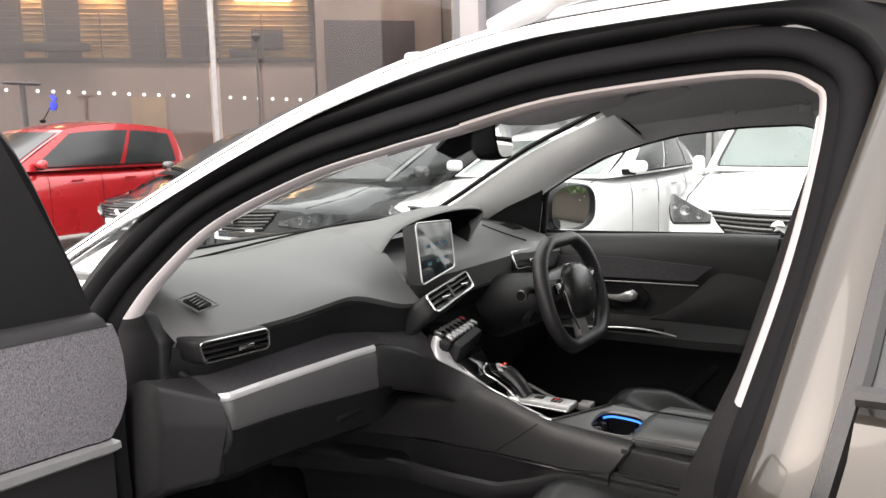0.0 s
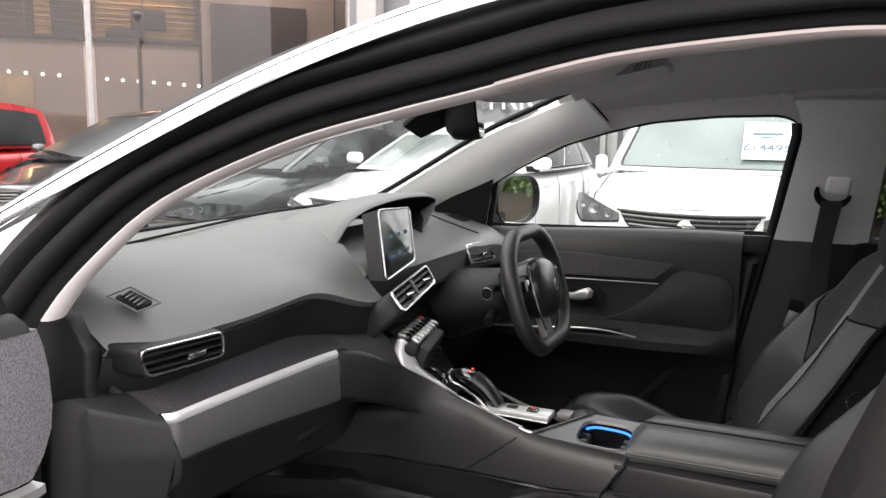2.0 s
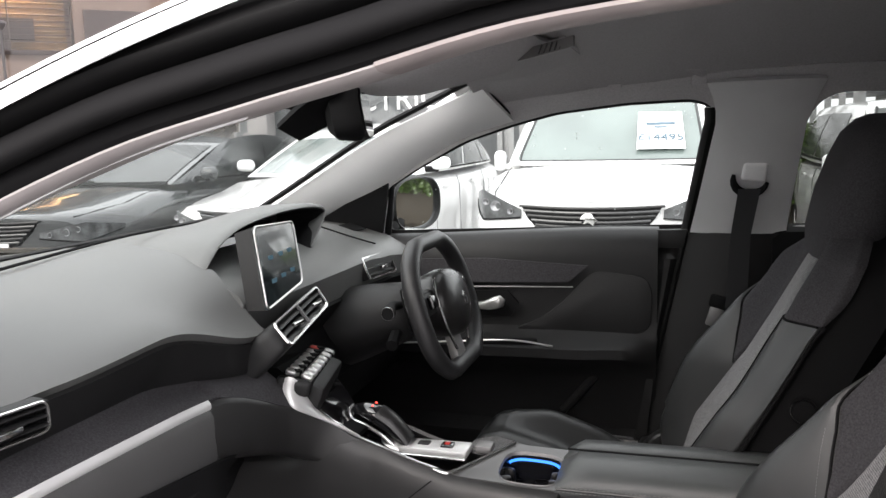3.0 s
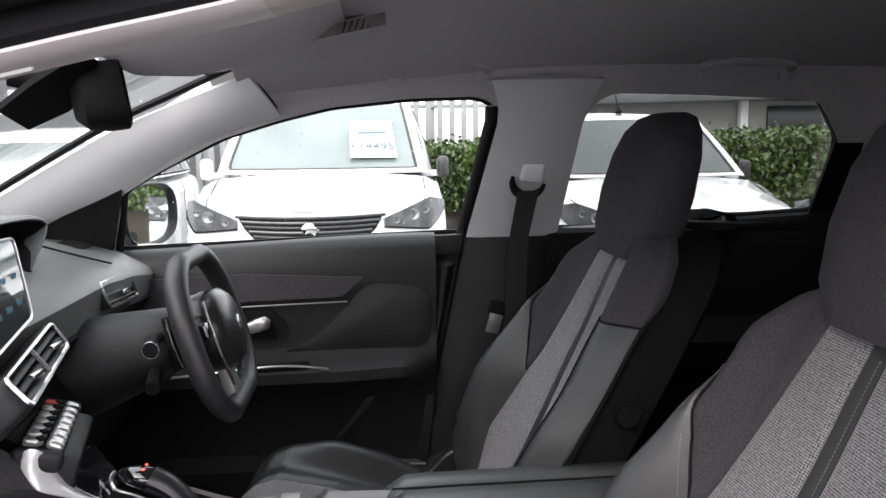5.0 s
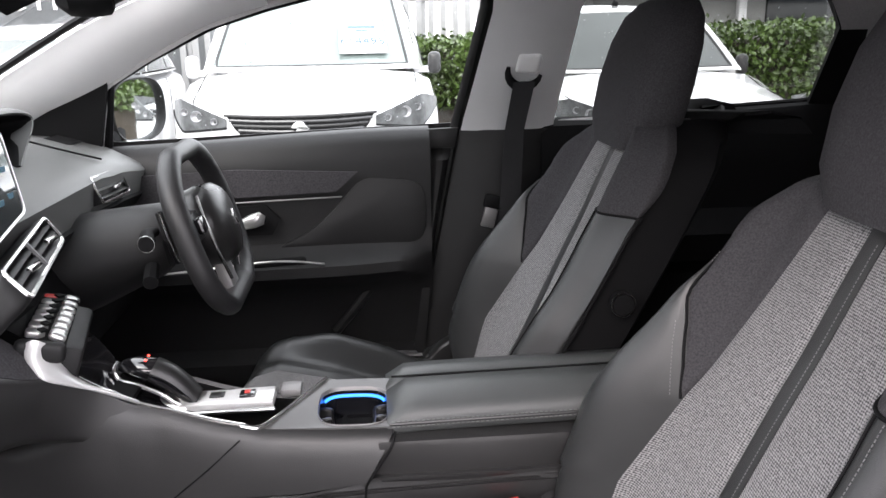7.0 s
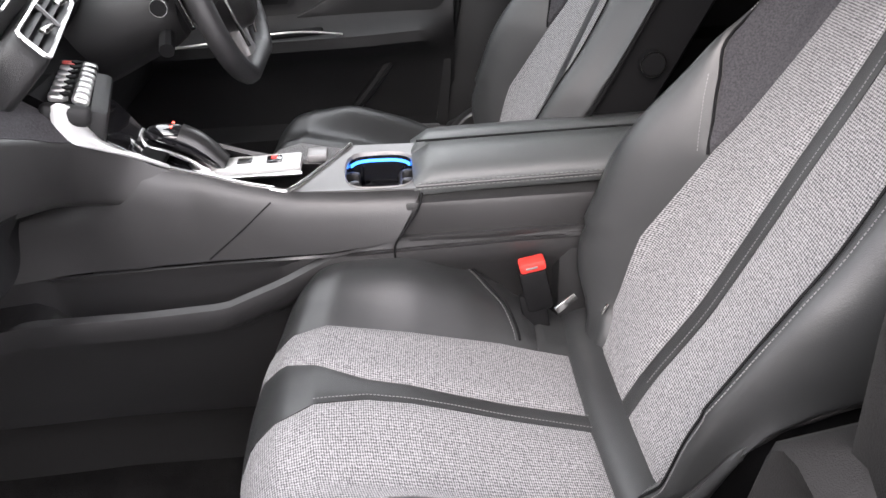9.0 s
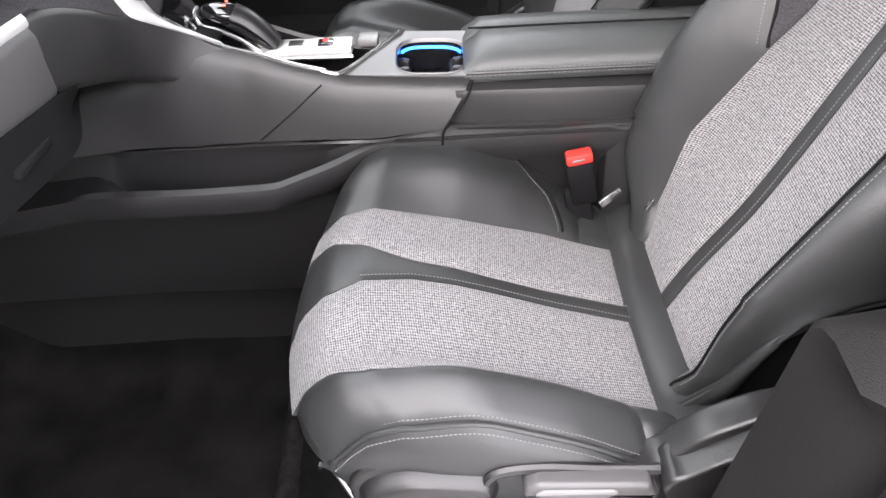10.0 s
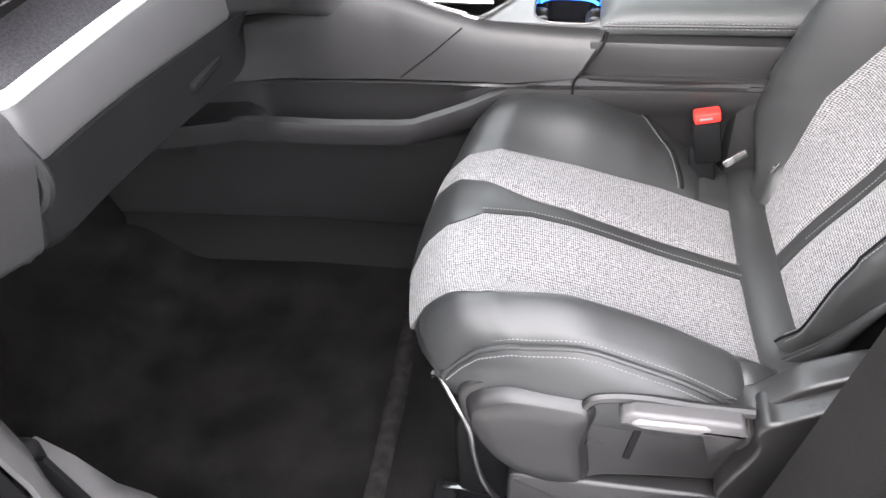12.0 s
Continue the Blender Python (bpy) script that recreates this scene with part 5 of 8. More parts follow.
def console_side(side):
    rows = []
    for x, zt in FORE:
        k = max(0.0, (-0.85 - x) / 0.35)
        seam = line(x, [(-1.2, 0.755), (-0.87, 0.768)])
        rows.append([(x, side * (y + h * k + flare(x, g)), zt + (seam - zt) * g) for y, h, g in ((0.056, 0.03, 0.0), (0.066, 0.05, 0.07), (0.072, 0.06, 0.28), (0.077, 0.06, 0.5), (0.08, 0.06, 0.78), (0.082, 0.06, 1.0))])
    for p in edge:
        x, zt = p.x, p.z
        if x < -0.757:
            continue
        seam = line(x, [(-0.87, 0.768), (-0.68, 0.772), (-0.52, 0.772), (-0.405, 0.783)])
        back = 0.036 * max(0, (x + 0.55) / 0.145)
        rows.append([(x - back * g, side * (y + flare(x, g)), zt + (seam - zt) * g) for y, g in ((0.052, 0.0), (0.059, 0.05), (0.067, 0.2), (0.073, 0.42), (0.079, 0.75), (0.082, 1.0))])
    return loft(rows, thick=0.006)


for s in (-1, 1):
    part("console_flank", console_side(s), FLANK, con, "dark satin console flank")
    side_y = lambda y: -y if s < 0 else 0.06 + y
    base_rows, strip_rows = [], []
    for k in range(61):
        x = -1.25 + 1.2 * k / 60
        seam = line(x, [(-1.25, 0.755), (-0.9, 0.766), (-0.68, 0.772), (-0.52, 0.772), (-0.44, 0.79), (-0.05, 0.79)])
        deep = interp(x, [(-0.93, 0.0), (-0.86, 1.0), (-0.66, 1.0), (-0.53, 0.1), (-0.5, 0.0)])
        yr = line(x, [(-1.25, 0.17), (-0.93, 0.13), (-0.873, 0.137), (-0.782, 0.12), (-0.675, 0.105), (-0.597, 0.09), (-0.531, 0.077), (-0.3, 0.074), (-0.05, 0.08)])
        zr = line(x, [(-1.25, 0.69), (-0.93, 0.722), (-0.873, 0.728), (-0.782, 0.717), (-0.675, 0.713), (-0.597, 0.736), (-0.531, 0.763), (-0.3, 0.768), (-0.05, 0.775)])
        far = line(x, [(-1.25, 0.02), (-0.9, 0.0)])
        row = [(0.079, seam - 0.004), (0.066, seam - 0.004 - 0.03 * deep), (min(0.074, yr - 0.004), zr - 0.002 - 0.06 * deep), (yr - 0.02 * deep - 0.002, zr - 0.022 * deep), (yr - 0.004, zr), (yr, zr - 0.003), (yr + 0.001, zr - 0.014), (yr - 0.006, zr - 0.036), (0.052 + far + 0.25 * (yr - 0.076), zr - 0.06), (0.042 + far, 0.6), (0.02 + far, 0.5), (0.003 + far, 0.455)]
        base_rows.append([(x, side_y(y), z) for y, z in row])
        strip_rows.append([(x, side_y(y + far), z) for y, z in ((0.003, 0.457), (0.0, 0.44), (0.004, 0.41), (0.014, 0.37), (0.028, 0.33))])
    part("console_base", loft(base_rows, thick=0.004), BASE_PLASTIC, con, "black plastic console base")
    part("tunnel_trim", loft(strip_rows, thick=0.004), TRIM_BLACK, con)
    part("base_seam", tube(crv([(-0.403, s * 0.062, 0.842), (-0.41, s * 0.074, 0.825), (-0.432, s * 0.083, 0.795), (-0.443, s * 0.0815, 0.775), (-0.445, s * 0.078, 0.74)], 16), 0.0018, 6), DARK, con)
    part("flank_seam", tube([(-0.6, s * 0.067, 0.845), (-0.64, s * 0.0765, 0.812), (-0.688, s * 0.0828, 0.775)], 0.0011, 6), DARK, con)
cheek = []
for ix, iy, iz, ox, oy, oz in crv3([(-0.806, -0.098, 1.001, -0.826, -0.102, 0.998), (-0.8, -0.094, 0.995, -0.825, -0.108, 0.987), (-0.798, -0.085, 0.974, -0.818, -0.112, 0.974), (-0.787, -0.072, 0.947, -0.805, -0.113, 0.96), (-0.768, -0.058, 0.923, -0.786, -0.094, 0.943), (-0.75, -0.0535, 0.9115, -0.759, -0.073, 0.923), (-0.72, -0.0525, 0.8965, -0.722, -0.0575, 0.8985)], 30):
    cheek.append([(ix - 0.004, iy + 0.003, iz - 0.004)] + [(ix + (ox - ix) * g, iy + (oy - iy) * g - 0.006 * b, iz + (oz - iz) * g + 0.008 * b) for g, b in ((0.0, 0.0), (0.12, 0.55), (0.4, 1.0), (0.7, 0.85), (0.93, 0.4), (1.0, 0.0))] + [(ox - 0.004, oy + 0.006, oz - 0.003)])
part("silver_cheek", loft(cheek, thick=0.002), SILVER, con, "satin silver console cheek", smooth=60)
rim = [Vector((-0.785, -0.0685, 0.9425)), Vector((-0.77, -0.0585, 0.926))] + [Vector((p.x, -0.0535, p.z + 0.0008)) for p in edge if -0.752 < p.x < -0.59]
part("bright_edge", tube(crv(rim, 40), 0.0024, 8), CHROME, con, "bright edge of the console")
part("console_floor", loft([[(p.x, -0.055, p.z - 0.03), (p.x, 0.055, p.z - 0.03)] for p in edge[2:29]], thick=0.01), GLOSS, con)
part("phone_tray", rbox(0.12, 0.1, 0.02, 0.005, pose(-0.8, 0.0, 0.9, 0, 20)), DARK, con)
part("console_front", prism([(-0.87, 1.0), (-0.84, 0.98), (-0.82, 0.93), (-0.8, 0.8), (-0.95, 0.66), (-1.0, 0.98)], -0.045, 0.045), DARK, con)
part("bright_rail", rbox(0.15, 0.006, 0.006, 0.0025, pose(-0.636, -0.012, 0.858, 0, -1)), CHROME, con)
gate = part("shift_plate", rbox(0.12, 0.046, 0.014, 0.004, pose(-0.626, 0.032, 0.855, 0, -1)), SILVER, con, "brushed silver shift plate")
part("parking_button", rbox(0.022, 0.02, 0.008, 0.003, pose(-0.603, 0.03, 0.8625, 0, -1)), GLOSS, gate)
part("plate_mark", rbox(0.02, 0.016, 0.003, 0.001, pose(-0.645, 0.034, 0.862, 0, -1)), PLASTIC_GREY, gate)
part("plate_mark", rbox(0.008, 0.009, 0.002, 0.0005, pose(-0.603, 0.03, 0.8668, 0, -1)), RED_PLASTIC, gate)
part("drive_button", rbox(0.028, 0.03, 0.012, 0.003, pose(-0.545, 0.05, 0.858)), SATIN_DARK, con)
lev = thing("gear_selector", "black and chrome automatic gear selector", "gear lever", at=(-0.68, 0.03, 0.845))
HEAD = crv3([(-0.768, 0.914, 0.006, 0.007), (-0.752, 0.911, 0.014, 0.013), (-0.73, 0.904, 0.0165, 0.0155), (-0.708, 0.892, 0.0165, 0.0155), (-0.69, 0.876, 0.016, 0.0145), (-0.672, 0.856, 0.015, 0.013)], 24)
part("grip", loft([[Vector((x + 0.55 * h * math.sin(a), 0.034 + 0.02 * w / 0.0165 * math.cos(a), z + h * math.sin(a))) for a in (2 * math.pi * k / 18 for k in range(18))] for x, z, w, h in HEAD], close_u=True, caps=True), GLOSS, lev, smooth=60)
part("leather_back", loft([[Vector((x + 0.55 * (h + 0.0015) * math.sin(a), 0.034 + 0.021 * w / 0.0165 * math.cos(a), z + (h + 0.0015) * math.sin(a))) for a in (radians(15 + 150 * k / 10) for k in range(11))] for x, z, w, h in HEAD[10:]], thick=0.001), PLASTIC_GREY, lev, "grained back of the grip", smooth=60)
part("grip_trim", tube(crv([(-0.77, 0.03, 0.919), (-0.772, 0.018, 0.912), (-0.764, 0.0135, 0.9), (-0.742, 0.013, 0.892), (-0.715, 0.013, 0.878), (-0.695, 0.0135, 0.862), (-0.678, 0.015, 0.853)], 24), 0.0032, 8), CHROME, lev, "chrome edge of the selector")
for k in range(3):
    part("display_mark", rbox(0.003, 0.004, 0.0012, 0.0, pose(-0.733, 0.027 + 0.008 * k, 0.9215, 0, 20)), RED_LED, lev)
part("release_button", rbox(0.01, 0.012, 0.004, 0.0015, pose(-0.674, 0.034, 0.876, 0, 45)), CHROME, lev)
part("collar", ball((-0.705, 0.03, 0.853), 0.045, 0.026, 0.014), ALU, lev)


def cup_ring(k, n=36):
    """Rounded outline of the cup holder, scaled by k."""
    out = []
    for i in range(n):
        a = 2 * math.pi * i / n
        ca, sa = math.cos(a), math.sin(a)
        out.append((-0.457 + 0.046 * k * abs(ca) ** 0.6 * (1 if ca > 0 else -1), -0.002 + 0.0435 * k * abs(sa) ** 0.6 * (1 if sa > 0 else -1)))
    return out


def deck_z(x, y):
    """The deck falls a little towards the passenger."""
    return line(x, [(-0.58, 0.859), (-0.53, 0.854), (-0.405, 0.851)]) + 0.13 * y


DECK_EDGE = soft([(-0.578, -0.051), (-0.567, -0.052), (-0.404, -0.052), (-0.404, 0.066), (-0.498, 0.066)], 0.008, 3)
cup = part("cup_deck", holed(DECK_EDGE, [cup_ring(1.02)], lambda x, y: (x, y, deck_z(x, y)), 0.004), DECK, con, "satin grey cup holder surround")
part("cup_rim", loft([[(x, y, deck_z(x, y) + h) for x, y in cup_ring(k)] for k, h in ((1.06, 0.0005), (1.045, 0.002), (1.02, 0.001), (1.0, -0.006))], close_u=True), SATIN_DARK, cup, smooth=60)
part("cup_well", loft([[(x, y, deck_z(x, y) * (1 - g) + 0.8 * g) for x, y in cup_ring(k)] for k, g in ((1.015, 0.02), (0.98, 0.2), (0.95, 1.0), (0.2, 1.02))], close_u=True), GLOSS, cup, "glossy black cup well")
ring = cup_ring(0.97)
part("cup_light", tube([(x, y, deck_z(x, y) - 0.01) for x, y in ring[3:16]], 0.0022, 6), BLUE_LED, cup, "glowing blue cup holder ring")
for a in (20, 160, 200, 340):
    part("cup_finger", rbox(0.018, 0.012, 0.03, 0.005, pose(-0.457 + 0.04 * math.cos(radians(a)), -0.001 + 0.043 * math.sin(radians(a)), 0.828, 0, 0, a)), PLASTIC_GREY, cup)
part("deck_front", loft([[(-0.574, -0.05, 0.85), (-0.496, 0.066, 0.861)], [(-0.571, -0.05, 0.81), (-0.493, 0.066, 0.81)]], thick=0.004), GLOSS, con)
part("deck_edge", tube(crv([(-0.6, -0.0555, 0.8595), (-0.582, -0.0545, 0.8545), (-0.57, -0.046, 0.854), (-0.553, -0.02, 0.855), (-0.515, 0.04, 0.86), (-0.498, 0.066, 0.8635)], 24), 0.0034, 8), CHROME, con, "bright front edge of the cup holder deck")
arm = thing("armrest", "padded grey leather centre armrest with pale stitching", "armrest", at=(-0.2, 0.03, 0.8))
arm_rows = []
for i in range(17):
    f = i / 16
    x = -0.413 + 0.43 * f
    lip = 0.006 * math.exp(-f * 25)
    arm_rows.append([(x, y, z - lip + 0.006 * f - (0.012 if i == 0 else 0) * (1 if z > 0.85 else 0)) for y, z in ((-0.035, 0.828), (-0.05, 0.834), (-0.054, 0.848), (-0.048, 0.862), (-0.034, 0.87), (0.0, 0.874), (0.03, 0.8755), (0.034, 0.871), (0.038, 0.8755), (0.07, 0.874), (0.1, 0.868), (0.112, 0.855), (0.11, 0.836), (0.09, 0.828))])
part("pad", loft(arm_rows, close_u=True, caps=True), LEATHER_ARM, arm, smooth=60)
part("seam", tube([(x, 0.034, 0.8755 + 0.006 * (x + 0.413) / 0.43) for x in (-0.405 + 0.03 * k for k in range(14))], 0.0016, 6), DARK, arm)
part("seam", tube([(x, -0.0535, 0.848 + 0.006 * (x + 0.413) / 0.43) for x in (-0.41 + 0.03 * k for k in range(15))], 0.0022, 6), LEATHER, arm)
for k in range(62):
    for z in (0.8445, 0.852):
        part("stitch", rbox(0.004, 0.001, 0.0009, 0.0, pose(-0.405 + 0.0065 * k, -0.0548, z + 0.006 * k / 62)), THREAD, arm)
part("storage_box", rbox(0.45, 0.15, 0.086, 0.01, pose(-0.208, 0.004, 0.79)), FLANK, con)
part("console_tail", rbox(0.25, 0.16, 0.4, 0.02, pose(-0.1, 0.0, 0.58)), PLASTIC, con)

# ---- overhead: mirror, sensor box, lamp console, visors, grab handles ----
rv = thing("rear_view_mirror", "black frameless rear-view mirror", "mirror", at=(-0.78, 0.0, 1.47))
part("mirror_case", loft([[Vector((-0.742, 0.04, 1.407)) + pose(0, 0, 0, 0, -8, 19).to_3x3() @ Vector((dx, 0.1 * s * (abs(math.cos(a)) ** 0.55) * (1 if math.cos(a) > 0 else -1), 0.042 * s * (abs(math.sin(a)) ** 0.6) * (1 if math.sin(a) > 0 else -1))) for a in (2 * math.pi * k / 32 for k in range(32))] for dx, s in ((0.012, 0.95), (0.01, 1.0), (-0.01, 1.0), (-0.035, 0.88), (-0.048, 0.55))], close_u=True, caps=True), DARK, rv)
part("mirror_glass", loft([[Vector((-0.742, 0.04, 1.407)) + pose(0, 0, 0, 0, -8, 19).to_3x3() @ Vector((0.0135, 0.094 * s * (abs(math.cos(a)) ** 0.55) * (1 if math.cos(a) > 0 else -1), 0.038 * s * (abs(math.sin(a)) ** 0.6) * (1 if math.sin(a) > 0 else -1))) for a in (2 * math.pi * k / 32 for k in range(32))] for s in (1.0, 0.02)], close_u=True), MIRROR, rv)
part("stalk", cyl((-0.78, 0.03, 1.415), (-0.85, 0.0, 1.43), 0.012, 12), DARK, rv)
part("sensor_cover", loft([[(-0.85, -0.035, 1.394), (-0.838, 0.01, 1.374), (-0.85, 0.05, 1.394)], [(-0.8, -0.06, 1.422), (-0.79, 0.01, 1.395), (-0.8, 0.075, 1.422)], [(-0.74, -0.08, 1.452), (-0.73, 0, 1.440), (-0.74, 0.08, 1.452)]], thick=0.008), DARK, rv, "black sensor cover on the windscreen")
oc = thing("overhead_console", "grey overhead lamp console in the roof", "roof console", at=(-0.55, 0, 1.5))
part("console_shell", loft([[(x, 0.07 + 1.2 * y * w, z - 0.008 - 0.045 * max(0, 1 - (y / 0.13) ** 2) ** 0.6 * d) for y in (-0.13 + 0.26 * k / 12 for k in range(13))] for x, w, z, d in ((-0.76, 0.7, 1.49, 0.3), (-0.72, 0.95, 1.492, 0.9), (-0.66, 1.05, 1.5, 1.1), (-0.6, 1.05, 1.512, 1.1), (-0.52, 1.0, 1.525, 1.0), (-0.46, 0.9, 1.54, 0.3))], thick=0.008), LINING, oc)
slot = part("lamp_slot", loft([[(-0.6 + 0.2 * f, 0.075 + 0.03 * math.sin(math.pi * f), 1.474 + 0.032 * f + h) for f in (k / 12 for k in range(13))] for h in (-0.008, 0.0, 0.008)], thick=0.004), SATIN_DARK, oc, "grey reading lamp slot")
part("chrome_bar", loft([[(-0.598 + 0.055 * f, 0.069 + 0.02 * f, 1.473 + 0.009 * f + h) for f in (0, 0.5, 1)] for h in (-0.006, 0.0, 0.006)], thick=0.003), CHROME, slot)
for k in range(7):
    part("lamp_rib", rbox(0.003, 0.006, 0.016, 0.001, pose(-0.455 + 0.0085 * k, 0.092 - 0.002 * k, 1.4975 + 0.0014 * k, 0, 20)), PLASTIC_GREY, slot)
part("switch", rbox(0.03, 0.02, 0.012, 0.003, pose(-0.6, 0.03, 1.46)), PLASTIC_GREY, oc)
for s in (-1, 1):
    vz = thing("sun_visor", "folded grey cloth sun visor", "sun visor", "sun visors", at=(-0.55, s * 0.3, 1.5))
    vup = 0.06 if s < 0 else 0.034
    rows = []
    for i in range(9):
        f = i / 8
        rows.append([(-0.615 + 0.185 * f, s * (0.17 + 0.29 * g), 1.458 + vup + 0.034 * f - 0.008 * g - 0.006 * math.sin(math.pi * f)) for g in (k / 8 for k in range(9))])
    part("visor_panel", loft(rows, thick=0.016), LINING, vz)
    part("visor_edge", tube(rounded([(-0.615, s * 0.17, 1.45 + vup), (-0.43, s * 0.17, 1.484 + vup), (-0.43, s * 0.46, 1.476 + vup), (-0.615, s * 0.46, 1.442 + vup)], 0.02), 0.006, 8, closed=True), LINING, vz)
    part("visor_mount", rbox(0.03, 0.03, 0.03, 0.006, pose(-0.6, s * 0.455, 1.465 + vup)), LINING, vz)


def grab(x, side, zt):
    g = thing("grab_handle", "folded grey plastic grab handle", "grab handle", "grab handles", at=(x, side * 0.5, zt))
    pts = [(x - 0.085, side * 0.487, zt - 0.012), (x - 0.078, side * 0.468, zt - 0.005), (x - 0.03, side * 0.46, zt + 0.002), (x + 0.03, side * 0.46, zt + 0.002), (x + 0.078, side * 0.468, zt - 0.005), (x + 0.085, side * 0.487, zt - 0.012)]
    part("grip", tube(crv(pts, 20), 0.011, 8, r2=0.008), LINING, g)
    for d in (-0.08, 0.08):
        part("mount", rbox(0.03, 0.02, 0.035, 0.006, pose(x + d, side * 0.49, zt - 0.015, side * 25)), LINING, g)


grab(-0.3, 1, 1.484)
grab(0.28, 1, 1.484)

# ---- seat belts ----
belt = thing("seat_belt", "black driver's seat belt on the middle pillar", "seat belt", at=(-0.12, 0.68, 1.25))
part("belt_slide", rbox(0.085, 0.012, 0.15, 0.006, pose(-0.106, 0.607, 1.285, 35)), PILLAR_SHADED, belt)
part("belt_ring", tube([(-0.114 + 0.034 * math.cos(a), 0.595 + 0.02 * math.sin(a) * -0.6, 1.262 + 0.032 * math.sin(a)) for a in (math.radians(165 + 18 * k) for k in range(11))], lambda f: 0.004 + 0.006 * math.sin(math.pi * f), 8), DARK, belt)
part("guide_cover", rbox(0.052, 0.022, 0.05, 0.01, pose(-0.107, 0.596, 1.28, 33, 6), 3), PILLAR, belt)
part("webbing", loft([[(-0.137, 0.59, 1.242), (-0.094, 0.59, 1.242)], [(-0.148, 0.632, 1.14), (-0.108, 0.632, 1.14)], [(-0.155, 0.66, 0.95), (-0.11, 0.66, 0.95)], [(-0.165, 0.67, 0.7), (-0.12, 0.67, 0.7)]], thick=0.0015), BELT, belt)
part("tongue", rbox(0.03, 0.006, 0.05, 0.004, pose(-0.175, 0.66, 0.955, 0, 15)), SATIN_DARK, belt)
part("tongue_grip", rbox(0.045, 0.014, 0.03, 0.006, pose(-0.165, 0.662, 0.985, 0, 15)), DARK, belt)
for s, bx in ((-1, -0.262), (1, -0.33)):
    bk = thing("belt_buckle", "black seat belt buckle with a red button", "buckle", "belt buckles", at=(bx, s * 0.1, 0.62))
    part("stem", rbox(0.035, 0.012, 0.24, 0.004, pose(bx + 0.02, s * 0.102, 0.58, 0, -10)), DARK, bk)
    part("housing", rbox(0.038, 0.024, 0.065, 0.006, pose(bx + 0.006, s * 0.1, 0.705, 0, -12)), DARK, bk)
    part("release_button", rbox(0.036, 0.022, 0.016, 0.004, pose(bx, s * 0.1, 0.744, 0, -12)), RED_PLASTIC, bk, "red release button")
    part("press_mark", rbox(0.016, 0.003, 0.0025, 0.0005, pose(bx - 0.002, s * 0.1 - 0.0115, 0.744, 0, -12)), THREAD, bk)


# ---- front seats ----
BASE = [(-0.665, 0.6), (-0.655, 0.645), (-0.635, 0.69), (-0.605, 0.718), (-0.56, 0.728), (-0.45, 0.703), (-0.33, 0.663), (-0.22, 0.632), (-0.14, 0.622)]
INNER = [(-0.66, 0.0), (-0.58, 0.025), (-0.46, 0.044), (-0.38, 0.04), (-0.33, 0.026), (-0.3, 0.012), (-0.27, 0.002), (-0.14, 0.0)]
BOLSTER = [(-0.66, 0.006), (-0.58, 0.024), (-0.46, 0.05), (-0.36, 0.053), (-0.27, 0.043), (-0.2, 0.036), (-0.14, 0.034)]


def cushion_z(x, v):
    """Height of the cushion's top at x and at v from the seat's middle."""
    z = line(x, BASE)
    a = abs(v)
    if x < -0.56:
        z += (0.728 - z) * 0.45 * interp(a, [(0.12, 0), (0.24, 1)])
    lift = interp(x, INNER if v > 0 else BOLSTER)
    if a > 0.12:
        z += lift * interp(a, [(0.12, 0), (0.185, 1.0)] if v > 0 else [(0.145, 0), (0.215, 1.0)])
    if a > 0.19:
        f = (a - 0.19) / 0.06
        z -= (0.01 if v > 0 else 0.028) * f * f
    return z


def half_cloth(x, s):
    return line(x, [(-0.66, 0.17 if s < 0 else 0.1), (-0.57, 0.195 if s < 0 else 0.112), (-0.45, 0.195 if s < 0 else 0.119), (-0.33, 0.178 if s < 0 else 0.132), (-0.2, 0.155 if s < 0 else 0.132)])


def half_band(x):
    return line(x, [(-0.67, 0.06), (-0.6, 0.048), (-0.55, 0.03), (-0.5, 0.017), (-0.4, 0.0135), (-0.16, 0.0135)])


def puffed(f, g, k=0.006):
    """Padding between the seams of a panel: f across, g along, both 0 to 1."""
    return k * (min(1, 9 * f * (1 - f)) ** 0.7 * min(1, 25 * g * (1 - g)) ** 0.7) - 0.3 * k


def cushion_panel(lo, hi, x0, x1, put, nx=36, nv=10, k=0.006, flare=None):
    rows = []
    for i in range(nx + 1):
        g = i / nx
        x = x0 + (x1 - x0) * g
        a, b = lo(x), hi(x)
        row = []
        for j in range(nv + 1):
            f = j / nv
            v = a + (b - a) * f
            row.append(put(x, v, cushion_z(x, v) + puffed(f, g, k)))
        rows.append(row)
    return loft(rows, thick=0.004)


def scale_uv(ob, su, sv):
    """Cloth coordinates in metres from the grid's steps."""
    for d in ob.data.uv_layers[0].data:
        d.uv = (d.uv[0] * su, d.uv[1] * sv)


BACK_W = [(0.6, 0.17), (0.66, 0.2), (0.72, 0.235), (0.8, 0.255), (0.88, 0.262), (0.95, 0.25), (1.02, 0.228), (1.06, 0.215), (1.1, 0.217), (1.13, 0.215), (1.165, 0.192), (1.195, 0.14), (1.21, 0.08)]


def back_swell(z):
    return interp(z, [(0.66, 0.03), (0.78, 0.075), (0.9, 0.085), (1.02, 0.065), (1.1, 0.045), (1.21, 0.015)])


